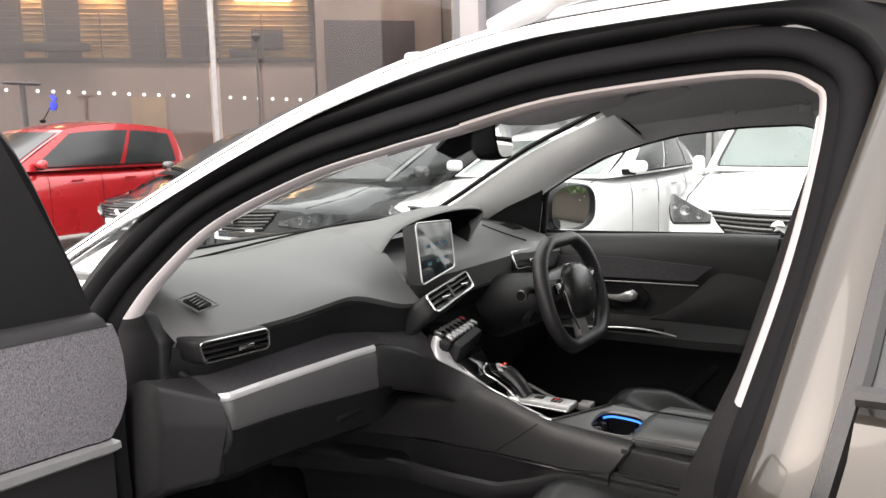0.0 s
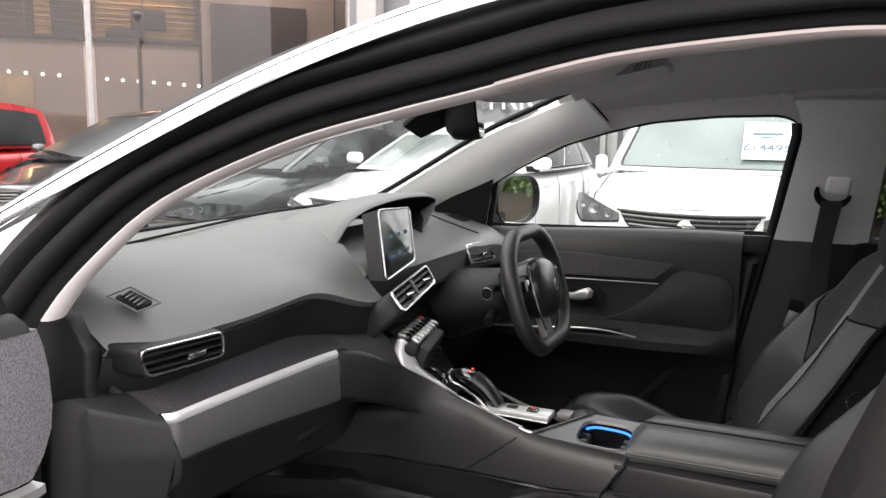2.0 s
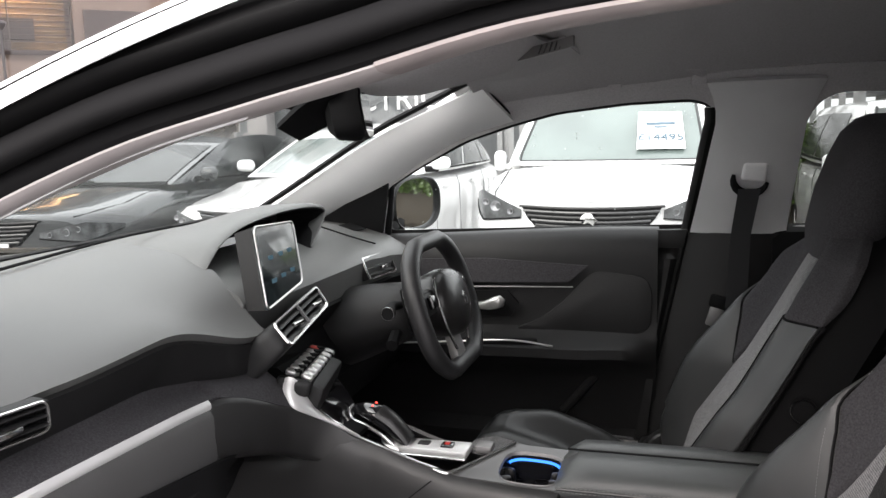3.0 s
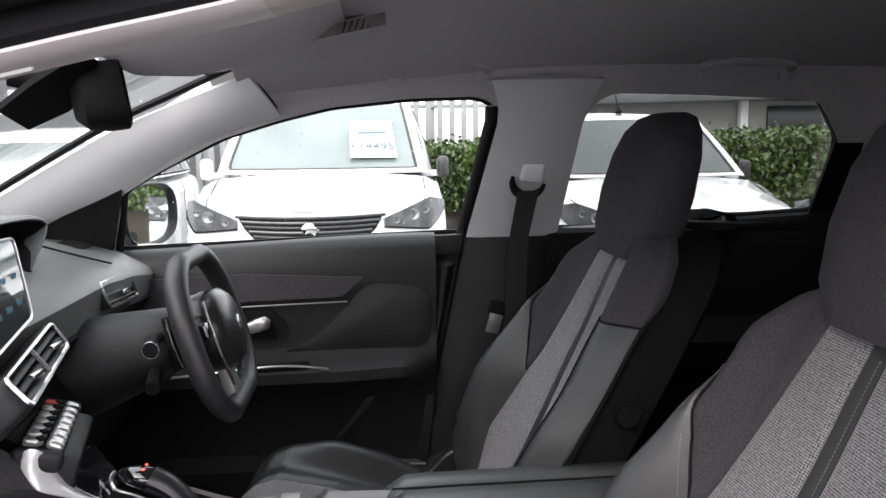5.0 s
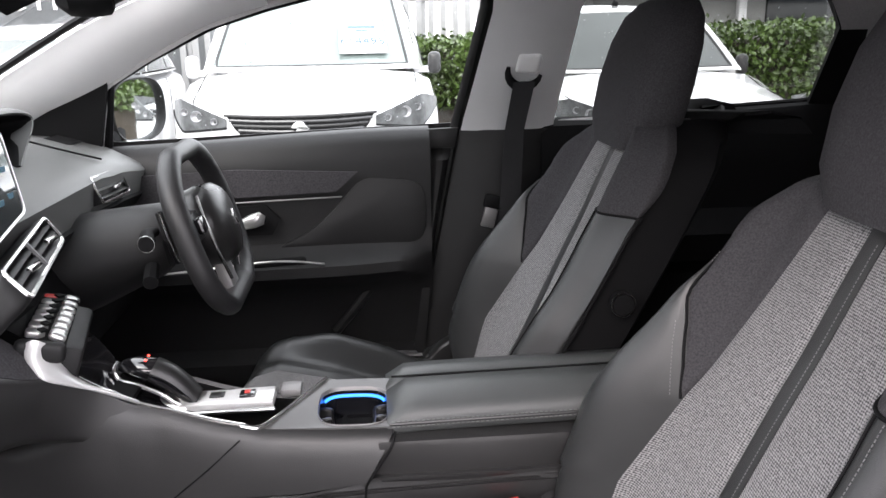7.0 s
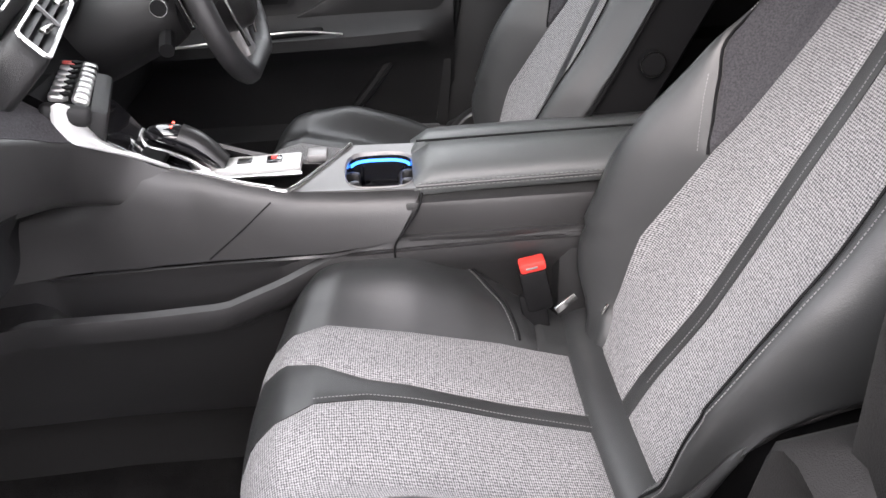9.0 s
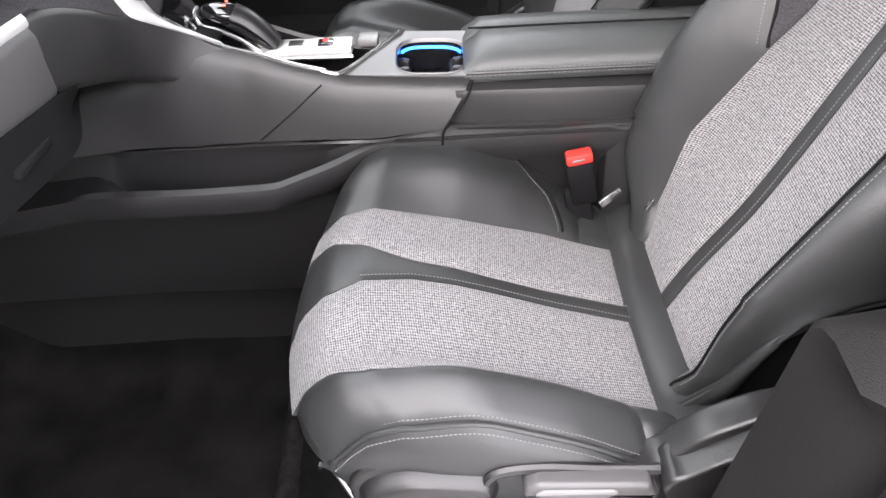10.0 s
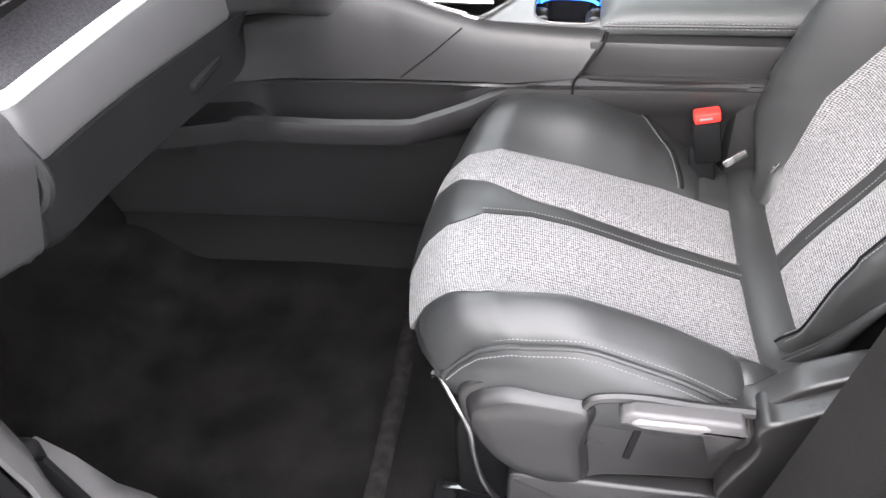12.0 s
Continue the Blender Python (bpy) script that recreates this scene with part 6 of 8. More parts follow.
def back_x(z, v):
    """Front face of the backrest."""
    x = -0.17 + 0.5 * (z - 0.68)
    w = line(z, BACK_W)
    a = abs(v)
    if a > 0.13:
        x -= back_swell(z) * interp(a, [(0.13, 0), (0.2, 1.0)])
    if a > w - 0.05:
        f = (a - (w - 0.05)) / 0.05
        x += (0.06 * f * f)
    return x + 0.02 * (1 - min(1, a / 0.13) ** 2) * interp(z, [(0.68, 0.0), (0.8, 0.6), (1.0, 0.3), (1.15, 0.0)])


SIDE_W = [(0.64, 0.165), (0.7, 0.188), (0.8, 0.206), (0.9, 0.215), (1.0, 0.216), (1.06, 0.214), (1.1, 0.21), (1.13, 0.205), (1.165, 0.185), (1.195, 0.14), (1.21, 0.08)]


def door_side(z, end):
    """Cross-section of the bolster on the seat's open side, from the cloth's edge round to the shell: (half width, depth)."""
    bc, w, sw = back_cloth(z), line(z, SIDE_W), back_swell(z)
    edge = back_x(z, bc) - (-0.17 + 0.5 * (z - 0.68))
    pts = [(bc, edge - 0.001), (bc + 0.3 * (w - bc), edge - 0.02 - 0.2 * sw), (bc + 0.62 * (w - bc), edge - 0.018 - 0.26 * sw), (w - 0.006, edge + 0.012 - 0.2 * sw), (w + 0.002, 0.5 * (edge + end)), (w - 0.002, end)]
    return [(p.x, p.y) for p in crv([(a, b, 0) for a, b in pts], 20)]


def back_panel(lo, hi, z0, z1, put, nz=36, nv=10, k=0.006):
    rows = []
    for i in range(nz + 1):
        g = i / nz
        z = z0 + (z1 - z0) * g
        a, b = lo(z), hi(z)
        row = []
        for j in range(nv + 1):
            f = j / nv
            v = a + (b - a) * f
            x = back_x(z, v) - puffed(f, g, k) * 0.9
            row.append(put(x, v, z + puffed(f, g, k) * 0.4))
        rows.append(row)
    return loft(rows, thick=0.004)


def back_cloth(z):
    return line(z, [(0.66, 0.12), (0.7, 0.145), (0.8, 0.155), (0.92, 0.142), (1.0, 0.125), (1.08, 0.108), (1.17, 0.09)])


SPLIT = [(0.912, 0.0), (0.95, 0.16), (1.0, 0.4), (1.05, 0.68), (1.105, 1.0)]


def stitches(owner, pts, step, off):
    """A row of single pale stitches laid along a curve."""
    pts = [Vector(p) for p in pts]
    total = sum((b - a).length for a, b in zip(pts, pts[1:]))
    n = max(2, int(total / step))
    line_pts = even(pts, n * 2)
    me = None
    for k in range(n):
        p, q = line_pts[2 * k], line_pts[2 * k + 1]
        d = q - p
        m = Matrix.Translation((p + q) / 2 + Vector(off)) @ d.to_track_quat("X", "Z").to_matrix().to_4x4()
        if me is None:
            ob = part("stitch", rbox(step * 0.64, 0.0008, 0.0007, 0.0), THREAD, owner, smooth=0)
            me = ob.data
        else:
            ob = new("stitch", me)
            ob.parent = owner
            ob.matrix_parent_inverse = owner.matrix_world.inverted()
        ob.matrix_world = m


def front_seat(c, s, dx, dz, label, near_side):
    """A front seat about y = c; s = 1 where the seat's inner side is towards +y."""
    seat = thing("front_seat", label, "car seat", "front seats", at=(-0.35 + dx, c, 0.34))
    put = lambda x, v, z: Vector(((x if z > 0.8 or x > -0.14 else -0.14 + (x + 0.14) * (0.955 - 1.6 * v * v - 11 * max(0.0, abs(v) - 0.2) ** 2)) + dx, c + s * v, z + dz))
    flat = lambda x, v, z: Vector((x + dx, c + s * v, z + dz))
    cu = part("cushion_foam", loft([[put(x, v, cushion_z(x, v) - 0.012) for v in (-0.215 + 0.43 * j / 24 for j in range(25))] for x in (-0.645 + 0.51 * i / 20 for i in range(21))], thick=0.02), LEATHER, seat, "cushion under its covers")
    for sg in (-1, 1):
        lo, hi = (lambda x: half_band(x)), (lambda x, sg=sg: half_cloth(x, sg if near_side else 1))
        ob = part("cloth_panel", cushion_panel(lambda x, sg=sg: sg * lo(x), lambda x, sg=sg: sg * hi(x), -0.655, -0.224, put, 50, 12), CLOTH, cu, "grey woven cloth panel")
        scale_uv(ob, 0.455 / 50, 0.14 / 12)
        lo2 = lambda x, sg=sg: sg * half_cloth(x, sg if near_side else 1)
        part("bolster", cushion_panel(lo2, lambda x, sg=sg: sg * 0.252, -0.645, -0.27, put, 40, 14, 0.008), LEATHER, cu, "black leather cushion bolster")
        part("rear_bolster", cushion_panel(lo2, lambda x, sg=sg: sg * 0.25, -0.272, -0.15, put, 16, 14, 0.004), LEATHER, cu, "black leather bolster end")
        skirt = []
        for i in range(41):
            x = -0.655 + 0.535 * i / 40
            zt = cushion_z(x, sg * 0.25)
            zb = interp(x, [(-0.655, 0.672), (-0.61, 0.63), (-0.5, 0.6), (-0.2, 0.6), (-0.12, 0.612)])
            f = interp(x, [(-0.655, 0.0), (-0.6, 0.75), (-0.52, 1), (-0.22, 1), (-0.12, 0.4)])
            skirt.append([put(x, sg * (0.246 + o * f), zt + (zb - zt) * g + 0.004 * (1 - g)) for o, g in ((0.0, 0.0), (0.011, 0.08), (0.019, 0.25), (0.022, 0.45), (0.019, 0.68), (0.01, 0.88), (-0.006, 1.0))])
        part("cushion_side", loft(skirt, thick=0.004), LEATHER, cu, "black leather cushion side")
        seam = [put(x, sg * 0.2525, cushion_z(x, sg * 0.25) + 0.003) for x in (-0.64 + 0.02 * k for k in range(25))]
        part("piping", tube(seam, 0.0028, 6), LEATHER, cu)
        if near_side and sg < 0:
            stitches(cu, [p + Vector((0, s * 0.006, 0.0045)) for p in seam], 0.0043, (0, 0, 0))
            stitches(cu, [p + Vector((0, -s * 0.007, -0.005)) for p in seam], 0.0043, (0, 0, 0))
            part("bolster_seam", tube([put(-0.27, -v, cushion_z(-0.27, v) + 0.002) for v in (0.155 + 0.095 * k / 8 for k in range(9))], 0.0022, 6), DARK, cu)
            stitches(cu, [put(x, -half_cloth(x, -1) - 0.006, cushion_z(x, half_cloth(x, -1) + 0.006) + 0.0045) for x in (-0.64 + 0.02 * k for k in range(16))], 0.0043, (0, 0, 0))
        if near_side and sg > 0:
            arc = [put(-0.305 - 0.1 * f * f, 0.135 + 0.11 * f, cushion_z(-0.305 - 0.1 * f * f, 0.135 + 0.11 * f) + 0.0075) for f in (k / 14 for k in range(15))]
            part("bolster_seam", tube([p + Vector((0.006, 0, -0.001)) for p in arc], 0.0018, 6), DARK, cu)
            stitches(cu, arc, 0.0043, (0, 0, 0))
            stitches(cu, [p + Vector((0, -s * 0.012, 0.004)) for p in seam[1:13]], 0.0043, (0, 0, 0))
    part("centre_band", cushion_panel(lambda x: -half_band(x), half_band, -0.66, -0.19, put, 40, 6, 0.002), LEATHER, cu, "black leather centre band")
    if near_side:
        for sg in (-1, 1):
            stitches(cu, [put(x, sg * (half_band(x) - 0.003), cushion_z(x, 0) + 0.004) for x in (-0.56 + 0.02 * k for k in range(18))], 0.0043, (0, 0, 0))
    roll = [[put(-0.23 + 0.045 * (1 - math.cos(a)), v, cushion_z(-0.2, v) - 0.004 + 0.027 * math.sin(a)) for a in (math.pi * k / 10 for k in range(11))] for v in (-0.2 + 0.44 * j / 16 for j in range(17))]
    part("cushion_roll", loft(roll, thick=0.005), LEATHER, cu, "black leather roll behind the cloth")
    front = []
    for v in (-0.25 + 0.5 * j / 32 for j in range(33)):
        back = 0.007 * interp(abs(v), [(0.13, 0.0), (0.19, 1.0)])
        zt = cushion_z(-0.652 + back, v) + 0.001
        zb = 0.63 + 0.016 * (v / 0.246) ** 2 + 0.03 * (v / 0.25) ** 8
        front.append([put(x + back, v, z) for x, z in ((-0.651, zt), (-0.655, 0.5 * zt + 0.5 * zb), (-0.648, zb + 0.006), (-0.63, zb), (-0.45, zb - 0.015))])
    part("cushion_front", loft(front, thick=0.006), LEATHER, cu)

    bk = part("back_foam", loft([[put(-0.15 + 0.5 * (z - 0.68), v, z) for v in (0.85 * line(z, SIDE_W) * (-1 + 2 * j / 24) for j in range(25))] for z in (0.64 + 0.56 * i / 24 for i in range(25))], thick=0.02), LEATHER, seat, "backrest under its covers")
    open_sg = -1 if near_side else 1
    wide = lambda z, sg: line(z, SIDE_W if sg == open_sg else BACK_W)
    shell = []
    for i in range(20):
        z = 0.6 + 0.605 * i / 19
        x0 = -0.17 + 0.5 * (z - 0.68)
        row = []
        for sg, d, k in ((-1, 0.0, 0.88), (-1, 0.05, 0.93), (-1, 0.1, 0.93), (-1, 0.13, 0.7), (1, 0.13, 0.7), (1, 0.1, 0.93), (1, 0.05, 0.93), (1, 0.0, 0.88)):
            row.append(put(x0 + d if sg == open_sg else back_x(z, sg * wide(z, sg)) + max(0.004, d), sg * wide(z, sg) * k, z))
        shell.append(row)
    part("back_shell", loft(shell, thick=0.006), DARK, bk, "black backrest shell")
    part("back_top", loft([[put(back_x(1.205, v) + d, v, 1.2 + h) for d, h in ((0.0, 0.004), (0.02, 0.014), (0.06, 0.016), (0.11, 0.004), (0.13, -0.02))] for v in (-0.12 + 0.24 * j / 10 for j in range(11))], thick=0.006), DARK, bk)
    for sg in (-1, 1):
        ob = part("cloth_panel", back_panel(lambda z, sg=sg: sg * 0.013, lambda z, sg=sg: sg * back_cloth(z), 0.65, 1.165, put, 52, 10), CLOTH, bk, "grey woven cloth panel")
        scale_uv(ob, 0.55 / 50, 0.13 / 10)
        if sg == open_sg:
            end = lambda z: interp(z, [(0.64, -0.03), (0.76, -0.022), (0.8, -0.006), (0.822, 0.03), (0.835, 0.08), (0.85, 0.085)]) if near_side else interp(z, [(0.64, 0.0), (1.05, 0.01), (1.12, 0.03)])
            place = lambda z, q, sg=sg: put(-0.17 + 0.5 * (z - 0.68) + q[1], sg * q[0], z)
            zj = 1.04 if near_side else 1.075
            zs = [0.655 + (zj - 0.655) * i / 56 for i in range(57)]
            secs = [(z, door_side(z, end(z))) for z in zs]
            part("bolster", loft([[place(z, q) for q in sec] for z, sec in secs], thick=0.004), LEATHER, bk, "black leather backrest bolster", smooth=70)
            high = [zj + 0.003 + (1.197 - zj) * i / 24 for i in range(25)]
            part("shoulder", loft([[place(z, q) for q in door_side(z, end(z))] for z in high], thick=0.004), CLOTH_DARK, bk, "charcoal cloth shoulder", smooth=70)
            part("shoulder_seam", tube([place(zj + 0.0015, q) + Vector((-0.001, 0, 0)) for q in secs[-1][1][:17]], 0.002, 6), DARK, bk)
            part("shell_lip", tube([place(z, (sec[-1][0] - 0.002, sec[-1][1] + 0.003)) for z, sec in secs[:34 if near_side else 57]], 0.0035, 8), PLASTIC_GREY if near_side else DARK, bk, "raised lip of the shell")
            part("bolster_seam", tube([place(z, sec[5]) + Vector((-0.0012, 0, 0.0)) for z, sec in secs], 0.0016, 6), DARK, bk)
            if near_side:
                for k in (4, 7):
                    stitches(bk, [place(z, sec[k]) + Vector((-0.002, 0, 0.001)) for z, sec in secs[2:]], 0.0043, (0, 0, 0))
            continue
        edge_w = lambda z: line(z, BACK_W) + 0.001
        split = lambda z: back_cloth(z) + (edge_w(z) - back_cloth(z)) * line(z, SPLIT)
        part("bolster", back_panel(lambda z, sg=sg: sg * split(z), lambda z, sg=sg: sg * edge_w(z), 0.615, SPLIT[-1][0], put, 48, 14, 0.009), LEATHER, bk, "black leather backrest bolster")
        part("shoulder", back_panel(lambda z, sg=sg: sg * back_cloth(z), lambda z, sg=sg: sg * (split(z) if z < SPLIT[-1][0] else edge_w(z)), SPLIT[0][0], 1.2, put, 44, 12, 0.005), CLOTH_DARK, bk, "charcoal cloth shoulder")
        part("shoulder_seam", tube([put(back_x(z, sg * split(z)) - 0.0015, sg * split(z), z) for z in (SPLIT[0][0] + (SPLIT[-1][0] - SPLIT[0][0]) * k / 20 for k in range(21))], 0.002, 6), DARK, bk)
        part("piping", tube([put(back_x(z, sg * line(z, BACK_W)) - 0.002, sg * (line(z, BACK_W) + 0.002), z) for z in (0.67 + 0.02 * k for k in range(27))], 0.003, 6), LEATHER, bk)
        if near_side:
            for inset in (0.014, 0.021):
                stitches(bk, [put(back_x(z, sg * (line(z, BACK_W) - inset)) - 0.0055, sg * (line(z, BACK_W) - inset), z) for z in (0.8 + 0.02 * k for k in range(15))], 0.0043, (0, 0, 0))
            stitches(bk, [put(back_x(z, sg * (split(z) + 0.006)) - 0.0045, sg * (split(z) + 0.006), z) for z in (0.915 + 0.02 * k for k in range(10))], 0.0043, (0, 0, 0))
    part("centre_band", back_panel(lambda z: -0.0135, lambda z: 0.0135, 0.65, 1.17, put, 40, 4, 0.001), LEATHER, bk, "black leather centre band")
    part("top_band", back_panel(lambda z: -0.1, lambda z: 0.1, 1.168, 1.205, put, 6, 10, 0.004), LEATHER, bk)
    if near_side:
        for sg in (-1, 1):
            stitches(bk, [put(back_x(z, 0) - 0.0035, sg * 0.0095, z) for z in (0.7 + 0.02 * k for k in range(23))], 0.0043, (0, 0, 0))
            part("anchor_tag", rbox(0.003, 0.006, 0.018, 0.001, Matrix.Translation(put(back_x(0.7, 0.15) - 0.008, sg * 0.142, 0.7)) @ pose(0, 0, 0, 0, 27)), CHROME, bk)
    # headrest
    hc = put(0.112, 0, 1.287)
    prof = []
    for dzh, w, d0, d1 in ((-0.135, 0.075, -0.02, 0.04), (-0.13, 0.1, -0.035, 0.055), (-0.09, 0.125, -0.045, 0.062), (-0.03, 0.132, -0.048, 0.06), (0.03, 0.126, -0.044, 0.056), (0.07, 0.108, -0.036, 0.05), (0.092, 0.08, -0.022, 0.042), (0.1, 0.05, -0.005, 0.03)):
        lean = 0.25 * dzh
        ring = []
        for k in range(28):
            a = 2 * math.pi * k / 28
            ca, sa = math.cos(a), math.sin(a)
            yy = w * (abs(ca) ** 0.6) * (1 if ca > 0 else -1)
            xx = (d0 + d1) / 2 + (d1 - d0) / 2 * (abs(sa) ** 0.6) * (1 if sa > 0 else -1)
            ring.append(hc + Vector((xx + lean, s * yy, dzh)))
        prof.append(ring)
    hr = part("headrest", loft(prof, close_u=True, caps=True), CLOTH_DARK, seat, "black cloth headrest", smooth=60)
    for sg in (-1, 1):
        part("headrest_post", cyl(put(0.1, sg * 0.06, 1.14), put(0.12, sg * 0.06, 1.2), 0.006, 10), CHROME, hr)
    # base: side shield with lever, slide cover, rails
    o = -1
    sh = [(-0.537, 0.625), (-0.543, 0.66), (-0.53, 0.682), (-0.486, 0.696), (-0.44, 0.688), (-0.395, 0.684), (-0.32, 0.676), (-0.25, 0.676), (-0.212, 0.716), (-0.16, 0.742), (-0.1, 0.75), (-0.1, 0.62), (-0.2, 0.575), (-0.262, 0.562), (-0.33, 0.556), (-0.385, 0.548), (-0.402, 0.538), (-0.44, 0.536), (-0.482, 0.545), (-0.514, 0.573)]
    face = lambda k: c + s * o * k
    flat_y = lambda a, b: (min(face(a), face(b)), max(face(a), face(b)))
    ring = lambda pts, n: soft([(x + dx, z + dz) for x, z in pts], 0.014, 3)
    shield = part("side_shield", prism(ring(sh, 80), *flat_y(0.225, 0.262), "y", 0.006, 3), PLASTIC_GREY, seat, "dark plastic side shield")
    fore = [(-0.53, 0.626), (-0.534, 0.658), (-0.52, 0.674), (-0.486, 0.686), (-0.45, 0.684), (-0.398, 0.679), (-0.394, 0.66), (-0.404, 0.62), (-0.396, 0.545), (-0.44, 0.54), (-0.478, 0.555), (-0.506, 0.58)]
    rows = []
    for k, d in ((1.0, 0.256), (0.985, 0.262), (0.93, 0.271), (0.87, 0.2775), (0.84, 0.279), (0.5, 0.2805), (0.001, 0.281)):
        rows.append([(-0.47 + dx + (x - dx + 0.47) * k, face(d), 0.615 + dz + (z - dz - 0.615) * k) for x, z in ring(fore, 48)])
    part("shield_bulge", loft(rows, close_u=True), PLASTIC_GREY, shield, smooth=50)
    part("shield_brow", tube(crv([(-0.412 + dx, face(0.27), 0.666 + dz), (-0.4 + dx, face(0.268), 0.682 + dz), (-0.36 + dx, face(0.266), 0.686 + dz), (-0.3 + dx, face(0.266), 0.681 + dz), (-0.25 + dx, face(0.266), 0.68 + dz)], 24), 0.006, 8), PLASTIC_GREY, shield)
    part("shield_slot", rbox(0.008, 0.004, 0.05, 0.003, Matrix.Translation((-0.358 + dx, face(0.2625), 0.61 + dz)) @ pose(0, 0, 0, 0, 9)), DARK, shield)
    lv = [(-0.377, 0.668), (-0.376, 0.68), (-0.364, 0.687), (-0.29, 0.685), (-0.262, 0.684), (-0.253, 0.664), (-0.315, 0.66), (-0.35, 0.664)]
    hl = part("height_lever", prism(soft([(x + dx, z + dz) for x, z in lv], 0.004), *flat_y(0.262, 0.287), "y", 0.005, 3), SHIELD_LIGHT, shield, "satin height lever")
    part("lever_arm", prism(soft([(x + dx, z + dz) for x, z in ((-0.3, 0.664), (-0.254, 0.664), (-0.262, 0.638), (-0.282, 0.612), (-0.288, 0.63))], 0.004), *flat_y(0.262, 0.28), "y", 0.0015), PLASTIC_GREY, hl)
    part("lever_inlay", prism(soft([(x + dx, z + dz) for x, z in ((-0.368, 0.675), (-0.36, 0.6815), (-0.295, 0.68), (-0.29, 0.675), (-0.303, 0.668), (-0.355, 0.669))], 0.003), *flat_y(0.286, 0.2895), "y", 0.0015), SATIN_DARK, hl)
    rc = [(-0.252, 0.672), (-0.243, 0.688), (-0.232, 0.69), (-0.215, 0.702), (-0.16, 0.735), (-0.1, 0.75), (-0.09, 0.6), (-0.2, 0.55), (-0.262, 0.556), (-0.272, 0.566), (-0.262, 0.6), (-0.248, 0.632), (-0.243, 0.655)]
    part("recliner_cover", prism(ring(rc, 52), *flat_y(0.24, 0.286), "y", 0.005, 3), PLASTIC_GREY, shield)
    sc = [(-0.487, 0.535), (-0.48, 0.541), (-0.45, 0.542), (-0.28, 0.54), (-0.2, 0.535), (-0.16, 0.5), (-0.17, 0.42), (-0.23, 0.4), (-0.3, 0.404), (-0.412, 0.418), (-0.478, 0.437), (-0.487, 0.455)]
    part("slide_cover", prism(ring(sc, 60), *flat_y(0.2, 0.268), "y", 0.005, 3), PLASTIC_GREY, seat, "dark plastic slide cover")
    part("slide_ridge", tube(crv([(-0.484 + dx, face(0.265), 0.485 + dz), (-0.42 + dx, face(0.268), 0.472 + dz), (-0.34 + dx, face(0.27), 0.46 + dz), (-0.22 + dx, face(0.27), 0.452 + dz)], 24), 0.007, 8), PLASTIC_GREY, seat)
    for v in (-0.21, 0.17):
        rl = part("seat_rail", rbox(0.42, 0.05, 0.03, 0.003, Matrix.Translation(flat(-0.36, v, 0.362 - dz))), DARK, seat, "black steel seat rail")
        part("rail_lip", rbox(0.1, 0.012, 0.022, 0.003, Matrix.Translation(flat(-0.53, v - 0.018, 0.385 - dz))), GLOSS, rl)
        part("rail_lip", rbox(0.1, 0.012, 0.022, 0.003, Matrix.Translation(flat(-0.53, v + 0.018, 0.385 - dz))), GLOSS, rl)
        part("rail_end", rbox(0.03, 0.062, 0.05, 0.006, Matrix.Translation(flat(-0.575, v, 0.367 - dz))), DARK, rl)
    part("seat_frame", rbox(0.4, 0.4, 0.16, 0.02, Matrix.Translation(flat(-0.36, 0, 0.46))), DARK, seat)
    wire = crv([flat(-0.57, -0.18, 0.63), flat(-0.575, -0.19, 0.62), flat(-0.553, -0.21, 0.588), flat(-0.537, -0.21, 0.54), flat(-0.532, -0.21, 0.492), flat(-0.522, -0.205, 0.43), flat(-0.499, -0.2, 0.375)], 32)
    part("adjuster_bar", tube(wire, 0.004, 8), ALU, seat, "bent steel adjuster bar")
    if not near_side:
        k0 = Vector((-0.062, 0.092, 0.95))
        kn = part("recline_knob", cyl(k0, k0 + Vector((0, -0.014, 0)), 0.02, 24, 0.018, bev=0.003), DARK, seat, "round black recline knob")
        part("knob_ring", tube([k0 + Vector((0.018 * math.cos(a), -0.014, 0.018 * math.sin(a))) for a in (2 * math.pi * k / 24 for k in range(24))], 0.0012, 5, closed=True), CHROME, kn)
    else:
        part("belt_anchor", rbox(0.035, 0.005, 0.012, 0.002, pose(-0.218, -0.12, 0.69, 0, -35, 10)), CHROME, seat, "bright belt anchor")
    return seat


front_seat(-0.295, 1, 0.0, 0.0, "passenger seat in black leather and grey woven cloth", True)
front_seat(0.303, -1, -0.082, 0.0, "driver's seat in black leather and grey woven cloth", False)


# ---- the open passenger door ----
pd = thing("passenger_door", "open front passenger door with a grey cloth lining", "car door", at=(-1.08, -0.8, 0.4))
PDM = pose(-0.93, -0.885, 0.0, 0, 0, -66)   # the door's own x runs from hinge to handle


def pdoor(name, bm, mat, label="", parent=pd):
    bmesh.ops.transform(bm, matrix=PDM, verts=bm.verts)
    return part(name, bm, mat, parent, label)


